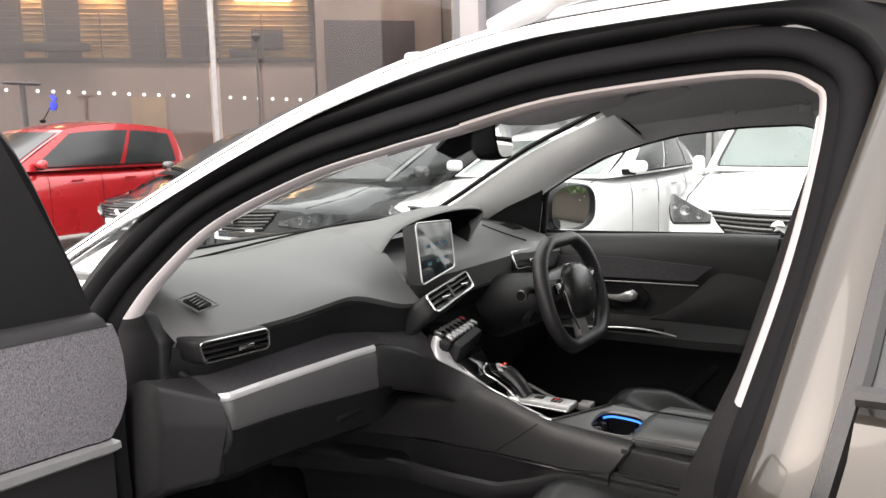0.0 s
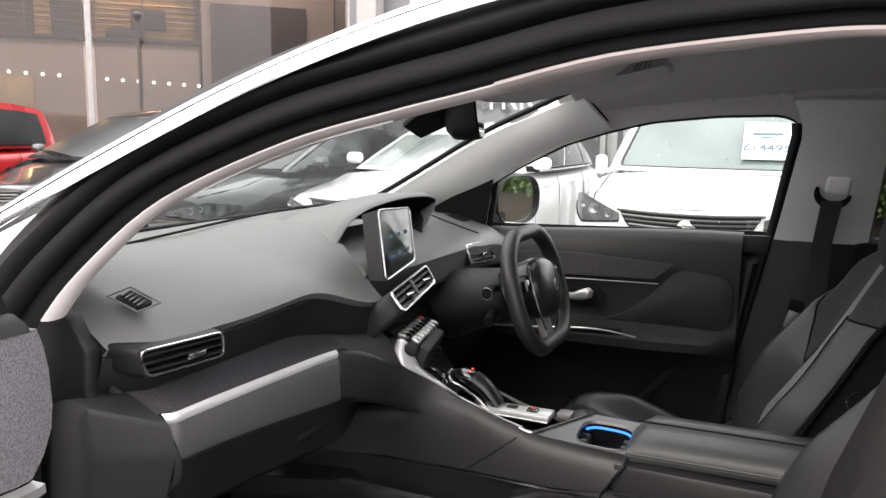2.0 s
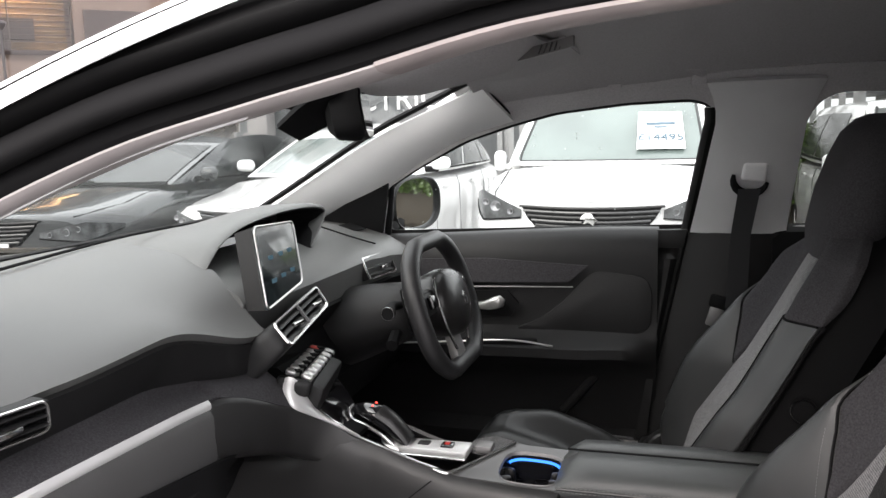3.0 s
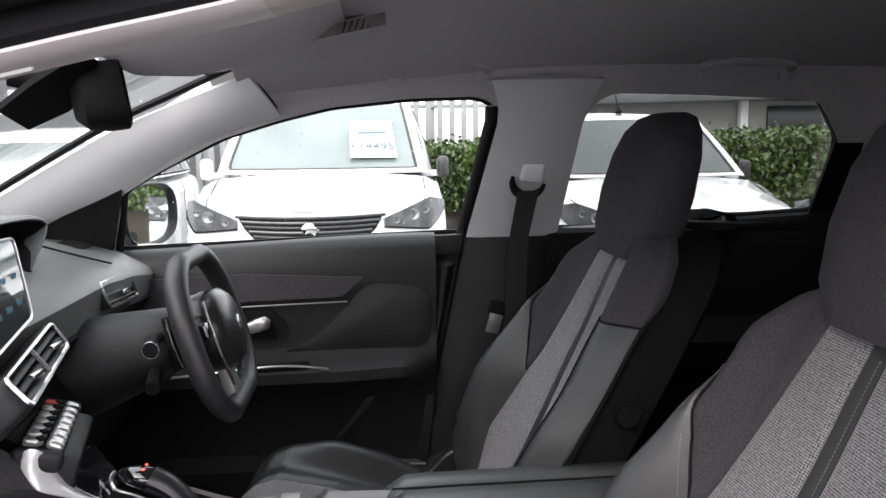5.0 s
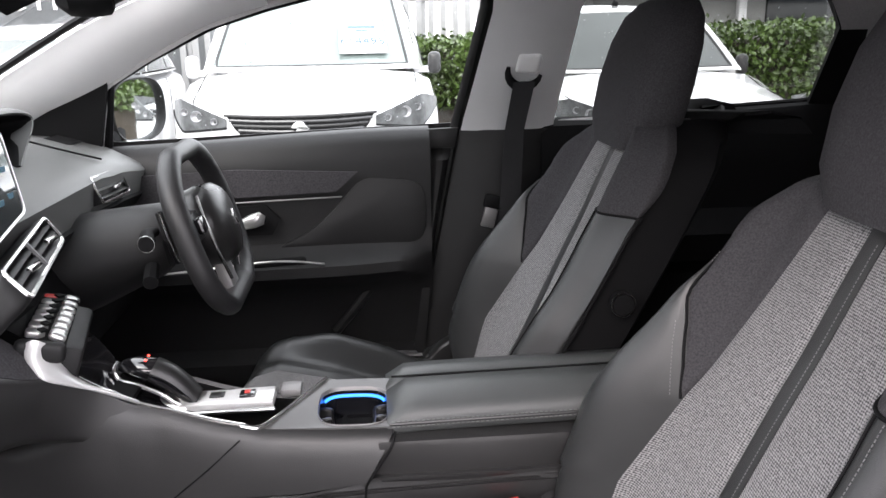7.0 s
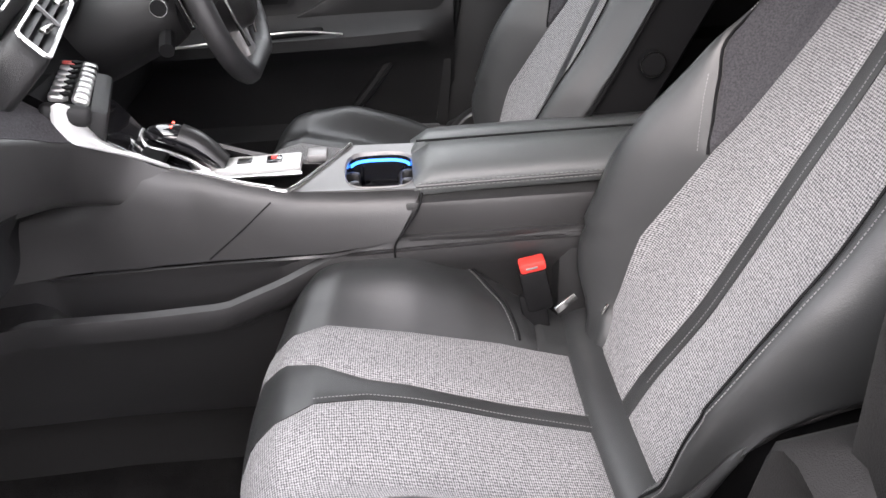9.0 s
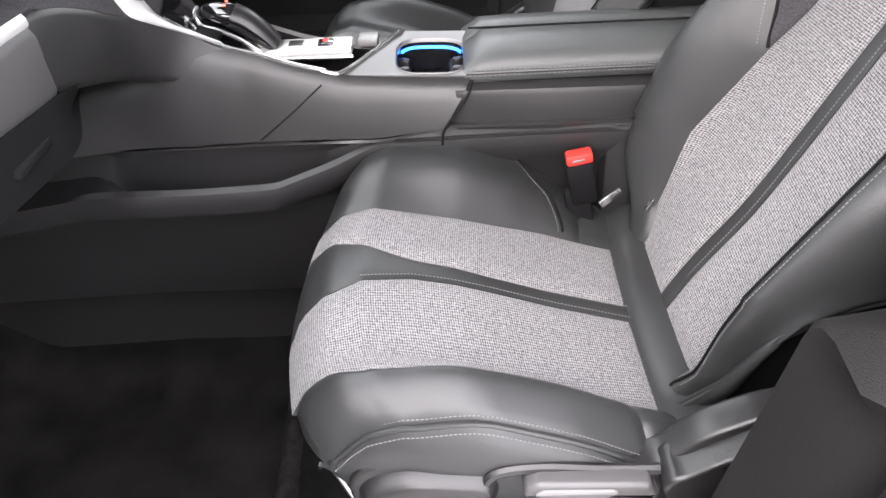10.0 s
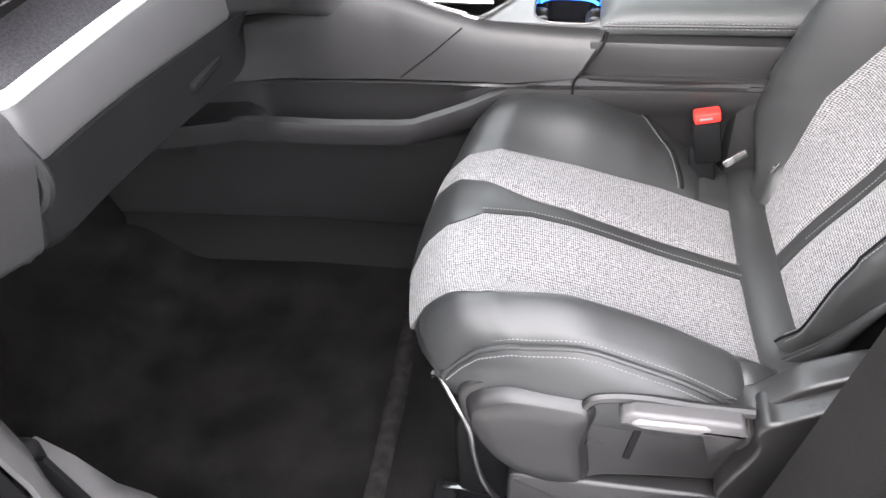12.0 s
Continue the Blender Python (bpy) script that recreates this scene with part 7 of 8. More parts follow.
GREY_CLOTH = material("grey_melange_cloth", (0.17, 0.165, 0.175), 0.95, bump=0.6, bump_scale=700, scale=420, vary=0.5, spec=0.2)
top, cloth, strip, low = [], [], [], []
for i in range(25):
    x = 0.003 + 1.04 * (i / 24) ** 1.5
    b_ = interp(x, [(0.0, 0.0), (0.04, 1.0)])
    top.append([(x, y, z + 0.12 * min(x, 0.25)) for y, z in ((0.04, 1.195), (0.078, 1.2), (0.088, 1.206), (0.1, 1.204), (0.111, 1.196), (0.116, 1.187))])
    cloth.append([(x + (1 - b_) * dx, y, z + 0.05 * b_ * min(1, x / 0.25) * g + 0.12 * min(x, 0.25) * (z - 1.036) / 0.151) for dx, y, z, g in ((-0.012, 0.115, 1.187, 0), (-0.026, 0.113, 1.167, 0), (-0.036, 0.112, 1.14, 0), (-0.043, 0.11, 1.1, 0.15), (-0.042, 0.108, 1.075, 0.4), (-0.028, 0.106, 1.052, 0.7), (-0.008, 0.104, 1.036, 1))])
    strip.append([(x - (1 - b_) * 0.008, y, z + 0.05 * b_ * min(1, x / 0.25)) for y, z in ((0.104, 1.034), (0.116, 1.031), (0.117, 1.022), (0.106, 1.016))])
    low.append([(x - (1 - b_) * 0.006, y, z + 0.05 * b_ * min(1, x / 0.25) * g) for y, z, g in ((0.106, 1.016, 1), (0.104, 0.85, 0.5), (0.115, 0.7, 0), (0.12, 0.5, 0), (0.08, 0.4, 0))])
pdoor("door_top", loft(top, thick=0.008), PLASTIC, "black padded door top")
pdoor("cloth_insert", loft(cloth, thick=0.008), GREY_CLOTH, "grey melange cloth insert")
pdoor("trim_strip", loft(strip, thick=0.004), SATIN, "satin silver trim strip")
pdoor("lower_card", loft(low, thick=0.008), PLASTIC_GREY)
pdoor("door_skin", prism([(-0.02, 0.36), (1.08, 0.36), (1.1, 0.7), (1.08, 1.19), (-0.02, 1.16)], -0.06, 0.02, "y", 0.02, 2), TAUPE)
pdoor("door_edge", prism([(-0.01, 0.38), (0.02, 0.38), (0.02, 1.17), (-0.01, 1.16)], 0.01, 0.09, "y", 0.006), PLASTIC)
sl = lambda x, z: (x, 0.08 + 0.2 * (z - 1.2), z)
pdoor("tweeter_sail", holed([(-0.015, 1.192), (0.19, 1.195), (0.25, 1.475), (0.2, 1.435), (0.108, 1.334), (0.06, 1.28), (0.0, 1.205)], [], sl, 0.014), PLASTIC, "black mirror corner with tweeter grille")
pdoor("tweeter_grille", holed(soft([(0.05, 1.216), (0.14, 1.216), (0.14, 1.31), (0.12, 1.31)], 0.01), [], lambda x, z: (x, 0.086 + 0.2 * (z - 1.2), z), 0.006), DARK)
pdoor("window_frame", tube(crv([(-0.018, 0.07, 1.19), (0.052, 0.09, 1.28), (0.2, 0.122, 1.44), (0.4, 0.13, 1.51), (0.75, 0.12, 1.56), (0.98, 0.12, 1.55), (1.03, 0.1, 1.38), (1.05, 0.05, 1.19)], 40), 0.012, 8), FLANGE)
pdoor("window_post", tube([(0.19, 0.08, 1.19), (0.225, 0.125, 1.44)], 0.012, 8), FLANGE)
g = pdoor("window_glass", holed([(0.19, 1.18), (1.03, 1.18), (1.01, 1.53), (0.75, 1.54), (0.4, 1.5), (0.225, 1.43)], [], sl, 0.004), WINDSCREEN)
g.visible_shadow = False
pdoor("door_pull", rbox(0.3, 0.05, 0.05, 0.02, pose(0.6, 0.13, 0.98), 3), PLASTIC)
pdoor("mirror_case", ball((0.06, -0.16, 1.24), 0.06, 0.12, 0.08), GLOSS)
pdoor("mirror_arm", rbox(0.05, 0.12, 0.04, 0.012, pose(0.05, -0.04, 1.17)), GLOSS)
part("hinge_strap", tube([(-1.02, -0.78, 0.8), (-0.92, -0.9, 0.8)], 0.015, 8), FLANGE, pd)
part("hinge_strap", tube([(-1.02, -0.78, 0.5), (-0.92, -0.9, 0.5)], 0.015, 8), FLANGE, pd)


# ---- ground ----
bm = bmesh.new()
bmesh.ops.create_grid(bm, x_segments=40, y_segments=40, size=400)
tagged(part("ground", bm, ASPHALT, None, "grey asphalt of a car park, damp, lightened to bounce light", smooth=0), "grey asphalt of a car park, damp, lightened to bounce light", "ground", kind="structure")


# ---- parked cars, all nose to the show car (-y) ----
def parked_car(name, label, category, x, y, paint, L, W, H, nose_h, bonnet_l, belt, ws_len, rear_len, tilt=0.0, glass=CAR_GLASS, roof_in=0.16, grille=True, blunt=0.1, card=False, aerial=None, lamps=(0.62, 0.12), wins=((-0.72, -0.08), (-0.02, 0.5), (0.54, 0.78))):
    """A car with its nose at (x, y), pointing to -y."""
    c = thing(name, label, category, "parked cars", at=(x, y + L / 2, 0))
    M = pose(x, y, 0, 0, 0, tilt)
    hwid = W / 2
    van = category == "van"

    def half(s):
        return hwid * (1 - blunt * max(0, 1 - s / 0.55) ** 2.2 - 0.06 * max(0, (s - (L - 0.5)) / 0.5) ** 2)

    def top(s):
        if s < bonnet_l:
            return interp(s, [(0, nose_h - 0.035), (0.06, nose_h - 0.008), (0.35, nose_h + 0.03), (bonnet_l, belt + 0.02)])
        return belt

    def bow(u, s):
        return 0.22 * max(0, 1 - s / 0.9) * (1 - u * u) * -1

    def q(px, s, z):
        return M @ Vector((px, s, z))

    stations = [0, 0.04, 0.1, 0.2, 0.35, 0.55, 0.8, bonnet_l, bonnet_l + 0.3, L * 0.5, L * 0.65, L * 0.8, L - 0.35, L - 0.1, L]
    rows = []
    for s in stations:
        w, zt = half(s), top(s)
        lowz = 0.24 + 0.12 * max(0, 1 - s / 0.3)
        pts = []
        for k, (a, z) in enumerate(((1.0, lowz), (1.0, 0.45), (1.0, 0.62), (0.99, zt - 0.16), (0.95, zt - 0.06), (0.84, zt - 0.015), (0.5, zt + 0.012), (0.0, zt + 0.02))):
            pts.append((a, max(z, lowz + 0.02 * k)))
        full = pts + [(-a, z) for a, z in reversed(pts[:-1])]
        rows.append([q(a * w, s + bow(a, s), z) for a, z in full])
        if s == 0:
            nose = [[q(a * u / 6 * w, bow(a * u / 6, 0), z) for u in range(-6, 7)] for a, z in pts[:-1]]
    part("body", loft(rows, caps=True), paint, c, smooth=50)
    part("nose", loft(nose, thick=0.01), paint, c)
    # cabin: four faces between the belt and the roof
    r0, r1 = bonnet_l + ws_len, L - rear_len
    bf = lambda u: Vector((u * hwid * 0.88, bonnet_l - 0.02 + 0.14 * u * u - 0.1, belt + 0.012))
    hump = 0.03 if van else 0.085
    arc = lambda f: math.sin(math.pi * min(1, max(0, f))) ** 0.75
    rf = lambda u: Vector((u * (hwid - roof_in), r0 + 0.06 * u * u, H - 0.03 - hump - 0.02 * u * u))
    bb = lambda u: Vector((u * hwid * 0.88, L - 0.1 - 0.06 * u * u, belt + 0.01))
    rb = lambda u: Vector((u * (hwid - roof_in), r1 - 0.04 * u * u, H - 0.04 - 1.15 * hump - 0.02 * u * u))

    def face(kind, u, h):
        if kind == "front":
            a, b = bf(u), rf(u)
        elif kind == "back":
            a, b = bb(u), rb(u)
        else:
            sg = 1 if kind == "plus" else -1
            f = (u + 1) / 2
            a, b = bf(sg).lerp(bb(sg), f), rf(sg).lerp(rb(sg), f)
            a.x += sg * 0.1 * hwid * math.sin(math.pi * f) ** 0.5
            b.x += sg * 0.03 * math.sin(math.pi * f)
            b.z += hump * arc(f)
        p = a.lerp(b, h)
        o = 0.02 * math.sin(math.pi * h)
        if kind in ("plus", "minus"):
            p.x += o if kind == "plus" else -o
        else:
            p.y += -o if kind == "front" else o
        return p

    def patch(kind, u0, u1, h0, h1, out, n=10, m=6, skew=0.0, taper=0.0):
        rr = []
        for i in range(m + 1):
            h = h0 + (h1 - h0) * i / m
            row = []
            for j in range(n + 1):
                u = u0 + (u1 - u0) * j / n
                p = face(kind, u, h)
                if kind == "front":
                    p += Vector((0, -out, out * 0.5))
                elif kind == "back":
                    p += Vector((0, out, 0))
                else:
                    p.x += out if kind == "plus" else -out
                row.append(M @ p)
            rr.append(row)
        return loft(rr, thick=0.004)

    cab = part("cabin", patch("front", -1, 1, 0, 1, 0), paint, c)
    for kd in ("back", "plus", "minus"):
        part("cabin_side", patch(kd, -1, 1, 0, 1, 0, 16), paint, cab)
    roof = [[M @ (rf(u).lerp(rb(u), f) + Vector((u * 0.03 * math.sin(math.pi * f), 0, hump * arc(f) + 0.035 * arc(f) * (1 - u * u) + 0.004))) for u in (-1 + k / 6 for k in range(13))] for f in (i / 10 for i in range(11))]
    part("roof", loft(roof, thick=0.01), paint, c)
    part("windscreen", patch("front", -0.92, 0.92, 0.06, 0.93, 0.008), glass, c)
    if category == "van":
        rim = [face("front", u, h) for u, h in [(-0.9, 0.95 - 0.09 * k) for k in range(10)] + [(-0.88 + 0.16 * k, 0.05) for k in range(12)] + [(0.9, 0.05 + 0.09 * k) for k in range(11)]]
        part("screen_seal", tube([M @ (p + Vector((0, -0.012, 0.006))) for p in rim], 0.011, 6), PLASTIC_GREY, c)
    part("scuttle", patch("front", -0.95, 0.95, 0.0, 0.06, 0.014), paint if paint is WHITE_PAINT else DARK, c)
    part("rear_window", patch("back", -0.85, 0.85, 0.25, 0.9, 0.008), CAR_GLASS, c)
    for kd in ("plus", "minus"):
        for u0, u1 in wins:
            part("side_window", patch(kd, u0, u1, 0.1, 0.86, 0.008), CAR_GLASS, c)
        part("window_line", patch(kd, -0.78, 0.8, 0.05, 0.09, 0.012, 16, 1), DARK, c)
        sg = 1 if kd == "plus" else -1
        mp = Vector((sg * (hwid + (0.03 if van else 0.09)), bonnet_l + 0.32, belt + (0.04 if van else 0.1)))
        mm = part("wing_mirror", rbox(0.1, 0.09, 0.17, 0.04, None, 3) if van else rbox(0.17, 0.1, 0.11, 0.045, None, 3), (PLASTIC_GREY if sg > 0 else paint) if van else paint, c, m=M @ Matrix.Translation(mp))
        part("mirror_foot", rbox(0.14, 0.05, 0.05, 0.015, M @ Matrix.Translation(mp + Vector((-sg * 0.1, 0.03, -0.05)))), paint if van else DARK, mm)
        for f in (0.42, 0.64):
            part("door_handle", rbox(0.025, 0.16, 0.025, 0.008, M @ pose(sg * (hwid + 0.008), L * f + 0.1, belt - 0.12)), paint, c)
        for f in (bonnet_l + 0.45, L * 0.55, L * 0.78):
            part("door_gap", tube([q(sg * (half(f) + 0.002), f, 0.4), q(sg * (half(f) * 0.992 + 0.002), f, belt - 0.14), q(sg * half(f) * 0.96, f, belt - 0.05)], 0.003, 5), DARK, c)
        hl = []
        wrap = 0.3 if van else 0.34
        for i in range(17):
            f = i / 16
            if f < 0.62:
                u = lamps[0] + (1 - lamps[0]) * f / 0.62
                px, yy, ox, oy = half(0) * u, bow(u, 0), 0.0, -0.024
            else:
                ss = wrap * (f - 0.62) / 0.38
                px, yy, ox, oy = half(ss) * 0.975, ss, 0.008, -0.022 * (1 - ss / wrap)
            zc = nose_h - (0.095 if van else 0.15) + (0.075 if van else 0.03) * f
            hgt = lamps[1] * (0.3 + 0.9 * min(1, f * 1.7)) * (1 - 2.1 * max(0, f - 0.62))
            hl.append([q(sg * (px + ox), yy + oy + 0.008 * k, zc + hgt * (k - 0.5)) for k in (0, 0.2, 0.4, 0.6, 0.8, 1)])
        head = part("headlamp", loft(hl, thick=0.006), LAMP_GLASS, c, "clear headlamp", smooth=70)
        for u, zz, r in ((lamps[0] + 0.62 * (1 - lamps[0]), nose_h - 0.13 + 0.075 * van, 0.036 if van else 0.03), (lamps[0] + 0.25 * (1 - lamps[0]), nose_h - 0.145 + 0.06 * van, 0.022), (0.95, nose_h - 0.11 + 0.08 * van, 0.024)):
            part("lamp_bowl", loft([[(rr * math.cos(a), d, rr * math.sin(a)) for a in (2 * math.pi * k / 16 for k in range(16))] for rr, d in ((r, -0.006), (r * 0.95, -0.009), (r * 0.55, 0.004), (0.002, 0.008))], close_u=True), LAMP_BOWL, head, m=M @ pose(sg * half(0) * u, bow(u, 0) - 0.026, zz))
        part("lamp_brow", tube([p + Vector((0, -0.003, -0.004)) for p in [Vector(r[0]) for r in hl]], 0.007, 6), DARK, head)
        part("bonnet_gap", tube([q(sg * 0.83 * half(st), st + bow(0.83, st), top(st) - 0.013) for st in (0.06, 0.15, 0.3, 0.5, 0.75, bonnet_l - 0.05)], 0.0035, 5), DARK, c)
        for s in (0.78, L - 0.68):
            wx = M @ Vector((sg * (hwid - 0.1), s, 0))
            t = part("wheel", cyl((-0.1, 0, 0), (0.1, 0, 0), 0.31, 28, bev=0.03), TYRE, c, m=M @ pose(sg * (hwid - 0.1), s, 0.31))
            part("rim", cyl((0.07 * sg, 0, 0), (0.106 * sg, 0, 0), 0.2, 20, bev=0.006), ALU, t, m=M @ pose(sg * (hwid - 0.1), s, 0.31))
    if grille:
        for k in range(6):
            z = nose_h - 0.075 - 0.03 * k
            ww = lamps[0] * (0.98 - 0.06 * k)
            part("grille_bar", tube([q(half(0.05) * u, bow(u, 0) - 0.026 + 0.004 * (k % 2), z - 0.01 * (1 - (u / ww) ** 2) + 0.03) for u in (-ww, -ww * 0.66, -ww * 0.33, 0, ww * 0.33, ww * 0.66, ww)], 0.009, 6), GLOSS if k % 2 else PLASTIC_GREY, c)
        part("grille_back", loft([[q(half(0.05) * u, bow(u, 0) - 0.016, z + 0.02 + 0.01 * u * u / lamps[0] ** 2) for u in (-0.95 * w, -0.5 * w, 0, 0.5 * w, 0.95 * w)] for z, w in ((nose_h - 0.07, lamps[0]), (nose_h - 0.15, lamps[0] * 0.9), (nose_h - 0.25, lamps[0] * 0.68))], thick=0.01), DARK, c)
        part("badge", prism([(-0.02, 0.06), (0.03, 0.055), (0.05, 0.02), (0.09, -0.01), (0.06, -0.03), (0.05, -0.065), (0.0, -0.03), (-0.05, -0.05), (-0.03, -0.005), (-0.085, 0.0), (-0.06, 0.035)], -0.012, 0.0, "y", 0.003), CHROME, c, "plain chrome badge", m=M @ pose(0, bow(0, 0) - 0.045, nose_h - 0.12) @ Matrix.Diagonal((0.65, 1, 0.65, 1)))
    part("lower_intake", loft([[q(half(0.05) * u, bow(u, 0.02) - 0.004, z) for u in (-0.7, -0.35, 0, 0.35, 0.7)] for z in (0.5, 0.36)], thick=0.01), DARK, c)
    part("number_plate", rbox(0.52, 0.012, 0.11, 0.004, M @ pose(0, bow(0, 0.02) - 0.016, 0.56)), PAPER, c)
    part("plate_bar", rbox(0.4, 0.004, 0.055, 0.0, M @ pose(0, bow(0, 0.02) - 0.023, 0.56)), INK, c)
    for sg in (-1, 1):
        if paint is WHITE_PAINT:
            continue
        w0 = face("front", sg * 0.1, 0.04) + Vector((0, -0.03, 0.02))
        w1 = face("front", sg * 0.1 - 0.75, 0.14) + Vector((0, -0.02, 0.015))
        part("wiper", tube([M @ w0, M @ w0.lerp(w1, 0.5), M @ w1], 0.01, 5), DARK, c)
    if card:
        u0, h0 = card
        ps = [face("front", u, h) + Vector((0, -0.035, 0.022)) for u, h in ((u0 - 0.23, h0 - 0.24), (u0 + 0.23, h0 - 0.24), (u0 + 0.23, h0 + 0.24), (u0 - 0.23, h0 + 0.24))]
        cd = part("price_card", loft([[M @ ps[0], M @ ps[1]], [M @ ps[3], M @ ps[2]]], thick=0.002), PAPER, c, "white price card behind the glass")
        ctr = sum(ps, Vector()) / 4
        ex = (ps[1] - ps[0]).normalized()
        ey = (ps[3] - ps[0]).normalized()
        ez = ex.cross(ey)
        R = Matrix((ex, ey, ez)).transposed().to_4x4()
        tm = M @ Matrix.Translation(ctr + ez * 0.006 - ey * 0.1) @ R
        text("price", "£14495", 0.115, INK_PALE, tm, cd)
        part("print_bar", rbox(0.22, 0.035, 0.002, 0.0, M @ Matrix.Translation(ctr + ez * 0.004 + ey * 0.08) @ R), INK_PALE, cd)
        part("print_bar", rbox(0.1, 0.02, 0.002, 0.0, M @ Matrix.Translation(ctr + ez * 0.004 + ey * 0.035) @ R), INK_PALE, cd)
    if aerial:
        part("aerial", tube([q(aerial[0], aerial[1], H - 0.01), q(aerial[0], aerial[1] + 0.12, H + 0.17)], 0.006, 6), DARK, c)
        part("aerial_foot", ball((0, 0, 0), 0.03, 0.045, 0.025), DARK, c, m=M @ pose(aerial[0], aerial[1], H - 0.01))
    return c


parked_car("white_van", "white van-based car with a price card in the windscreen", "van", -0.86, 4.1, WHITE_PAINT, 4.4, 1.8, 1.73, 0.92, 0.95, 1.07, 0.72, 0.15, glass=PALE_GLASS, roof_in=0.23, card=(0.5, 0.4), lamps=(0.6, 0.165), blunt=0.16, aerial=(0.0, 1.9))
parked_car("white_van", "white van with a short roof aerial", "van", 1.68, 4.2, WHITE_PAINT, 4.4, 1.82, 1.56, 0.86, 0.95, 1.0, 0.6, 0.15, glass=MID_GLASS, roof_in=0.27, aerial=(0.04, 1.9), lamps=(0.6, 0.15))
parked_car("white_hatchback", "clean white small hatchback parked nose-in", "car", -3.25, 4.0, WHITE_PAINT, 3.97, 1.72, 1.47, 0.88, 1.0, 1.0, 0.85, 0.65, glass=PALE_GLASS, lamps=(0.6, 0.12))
parked_car("dark_grey_car", "dark grey hatchback wet with rain", "car", -5.4, 3.7, GREY_PAINT, 4.2, 1.76, 1.44, 0.82, 1.05, 0.95, 0.85, 0.75)
parked_car("black_car", "shiny black hatchback wet with rain", "car", -7.2, 3.8, BLACK_PAINT, 3.9, 1.68, 1.6, 0.8, 0.8, 1.0, 1.05, 0.6, blunt=0.2, aerial=(0.3, 2.7))
parked_car("red_car", "bright red small hatchback", "car", -10.25, 2.95, RED_PAINT, 3.5, 1.66, 1.7, 0.92, 0.74, 1.05, 0.72, 0.3, roof_in=0.13, aerial=(0.1, 1.6), wins=((-0.84, 0.1), (0.16, 0.86)))

# ---- showroom building ----
WALL = material("grey_render_panel", (0.3, 0.285, 0.28), 0.8, bump=0.2, bump_scale=60, scale=1.5, vary=0.08)
WALL_DARK = material("slate_grey_panel", (0.12, 0.125, 0.13), 0.5, scale=1.5, vary=0.1)
MULLION = material("aluminium_mullion", (0.3, 0.29, 0.285), 0.5, 0.15, scale=10)
SHOP_GLASS = glass_mat("tinted_showroom_glass", (0.62, 0.6, 0.59))
INSIDE = material("showroom_inner_wall", (0.62, 0.55, 0.51), 0.9, scale=1.0, vary=0.08)
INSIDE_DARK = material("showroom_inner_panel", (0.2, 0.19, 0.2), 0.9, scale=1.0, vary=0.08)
BLIND = material("warm_lit_blind", (0.75, 0.6, 0.4), 0.8, scale=3, vary=0.15)
WARM = glow("warm_room_lamp", (1.0, 0.62, 0.3), 9.0)
DOT = material("frosted_dot", (0.75, 0.74, 0.72), 0.8)
BLUE = material("blue_sign", (0.03, 0.05, 0.75), 0.4)
GB = thing("showroom", "glass-fronted car showroom with grey panels", "building", at=(-10, 12, 0))
FY = 10.0
# the glazed front stands at 45 degrees: u along it, k behind it
GM = pose(-13.02, FY, 0, 0, 0, 45)


def gpart(name, sx, sy, sz, u, k, z, mat, owner=None, label="", r=0.01):
    return part(name, rbox(sx, sy, sz, r, pose(u, k, z)), mat, owner or GB, label, m=GM)


gpart("roof_slab", 18, 8, 0.5, -3.6, 3.7, 6.3, WALL_DARK, r=0.05)
gpart("back_wall", 18, 0.2, 6.0, -3.6, 6.0, 3.02, INSIDE)
gpart("inner_floor", 18, 5.9, 0.08, -3.6, 2.98, 0.04, WALL)
gpart("end_wall", 0.25, 6, 6.0, -12.6, 3, 3.02, WALL)
gpart("end_wall", 0.25, 6, 6.0, 5.5, 3, 3.02, WALL)
gpart("fascia", 18, 0.3, 1.2, -3.6, -0.1, 5.5, WALL_DARK, r=0.02)
# Glowing panels added behind the fascia, unseen, to brighten the hall.
HALL_FILL = glow("hall_fill_glow", (1.0, 0.88, 0.8), 9.0)
for u in (-10, -6.5, -3, 0.5, 4):
    gpart("fill_panel", 2.4, 0.4, 0.08, u, 1.2, 5.9, HALL_FILL, None, "added glowing panel that brightens the hall")
gpart("mezzanine", 14.7, 3.3, 3.2, -5.15, 4.2, 1.68, INSIDE, r=0.02)
gpart("gallery_edge", 14.7, 0.06, 0.1, -5.15, 2.52, 3.25, INSIDE_DARK, r=0.005)
gpart("inner_panel", 2.2, 0.1, 2.5, 3.55, 2.4, 2.92, INSIDE_DARK)
gpart("inner_wall", 3.1, 0.1, 5.9, 3.8, 2.52, 3.0, INSIDE)
for u in (-9.2, -4.85, 0.0, 5.15):
    gpart("mullion", 0.11, 0.14, 4.85, u, 0, 2.43, MULLION)
for u0, u1 in ((-12.4, -9.3), (-9.1, -4.95), (-4.75, -0.1), (0.1, 5.05)):
    pn = gpart("pane", u1 - u0, 0.02, 4.85, (u0 + u1) / 2, 0, 2.43, SHOP_GLASS, r=0.0)
    pn.visible_shadow = False
    for k in range(int((u1 - u0 - 0.2) / 0.286)):
        du = u0 + 0.2 + 0.286 * k
        part("frosted_dot", cyl((du, -0.016, 2.27 - 0.045 * du), (du, -0.012, 2.27 - 0.045 * du), 0.036, 14), DOT, pn, m=GM)


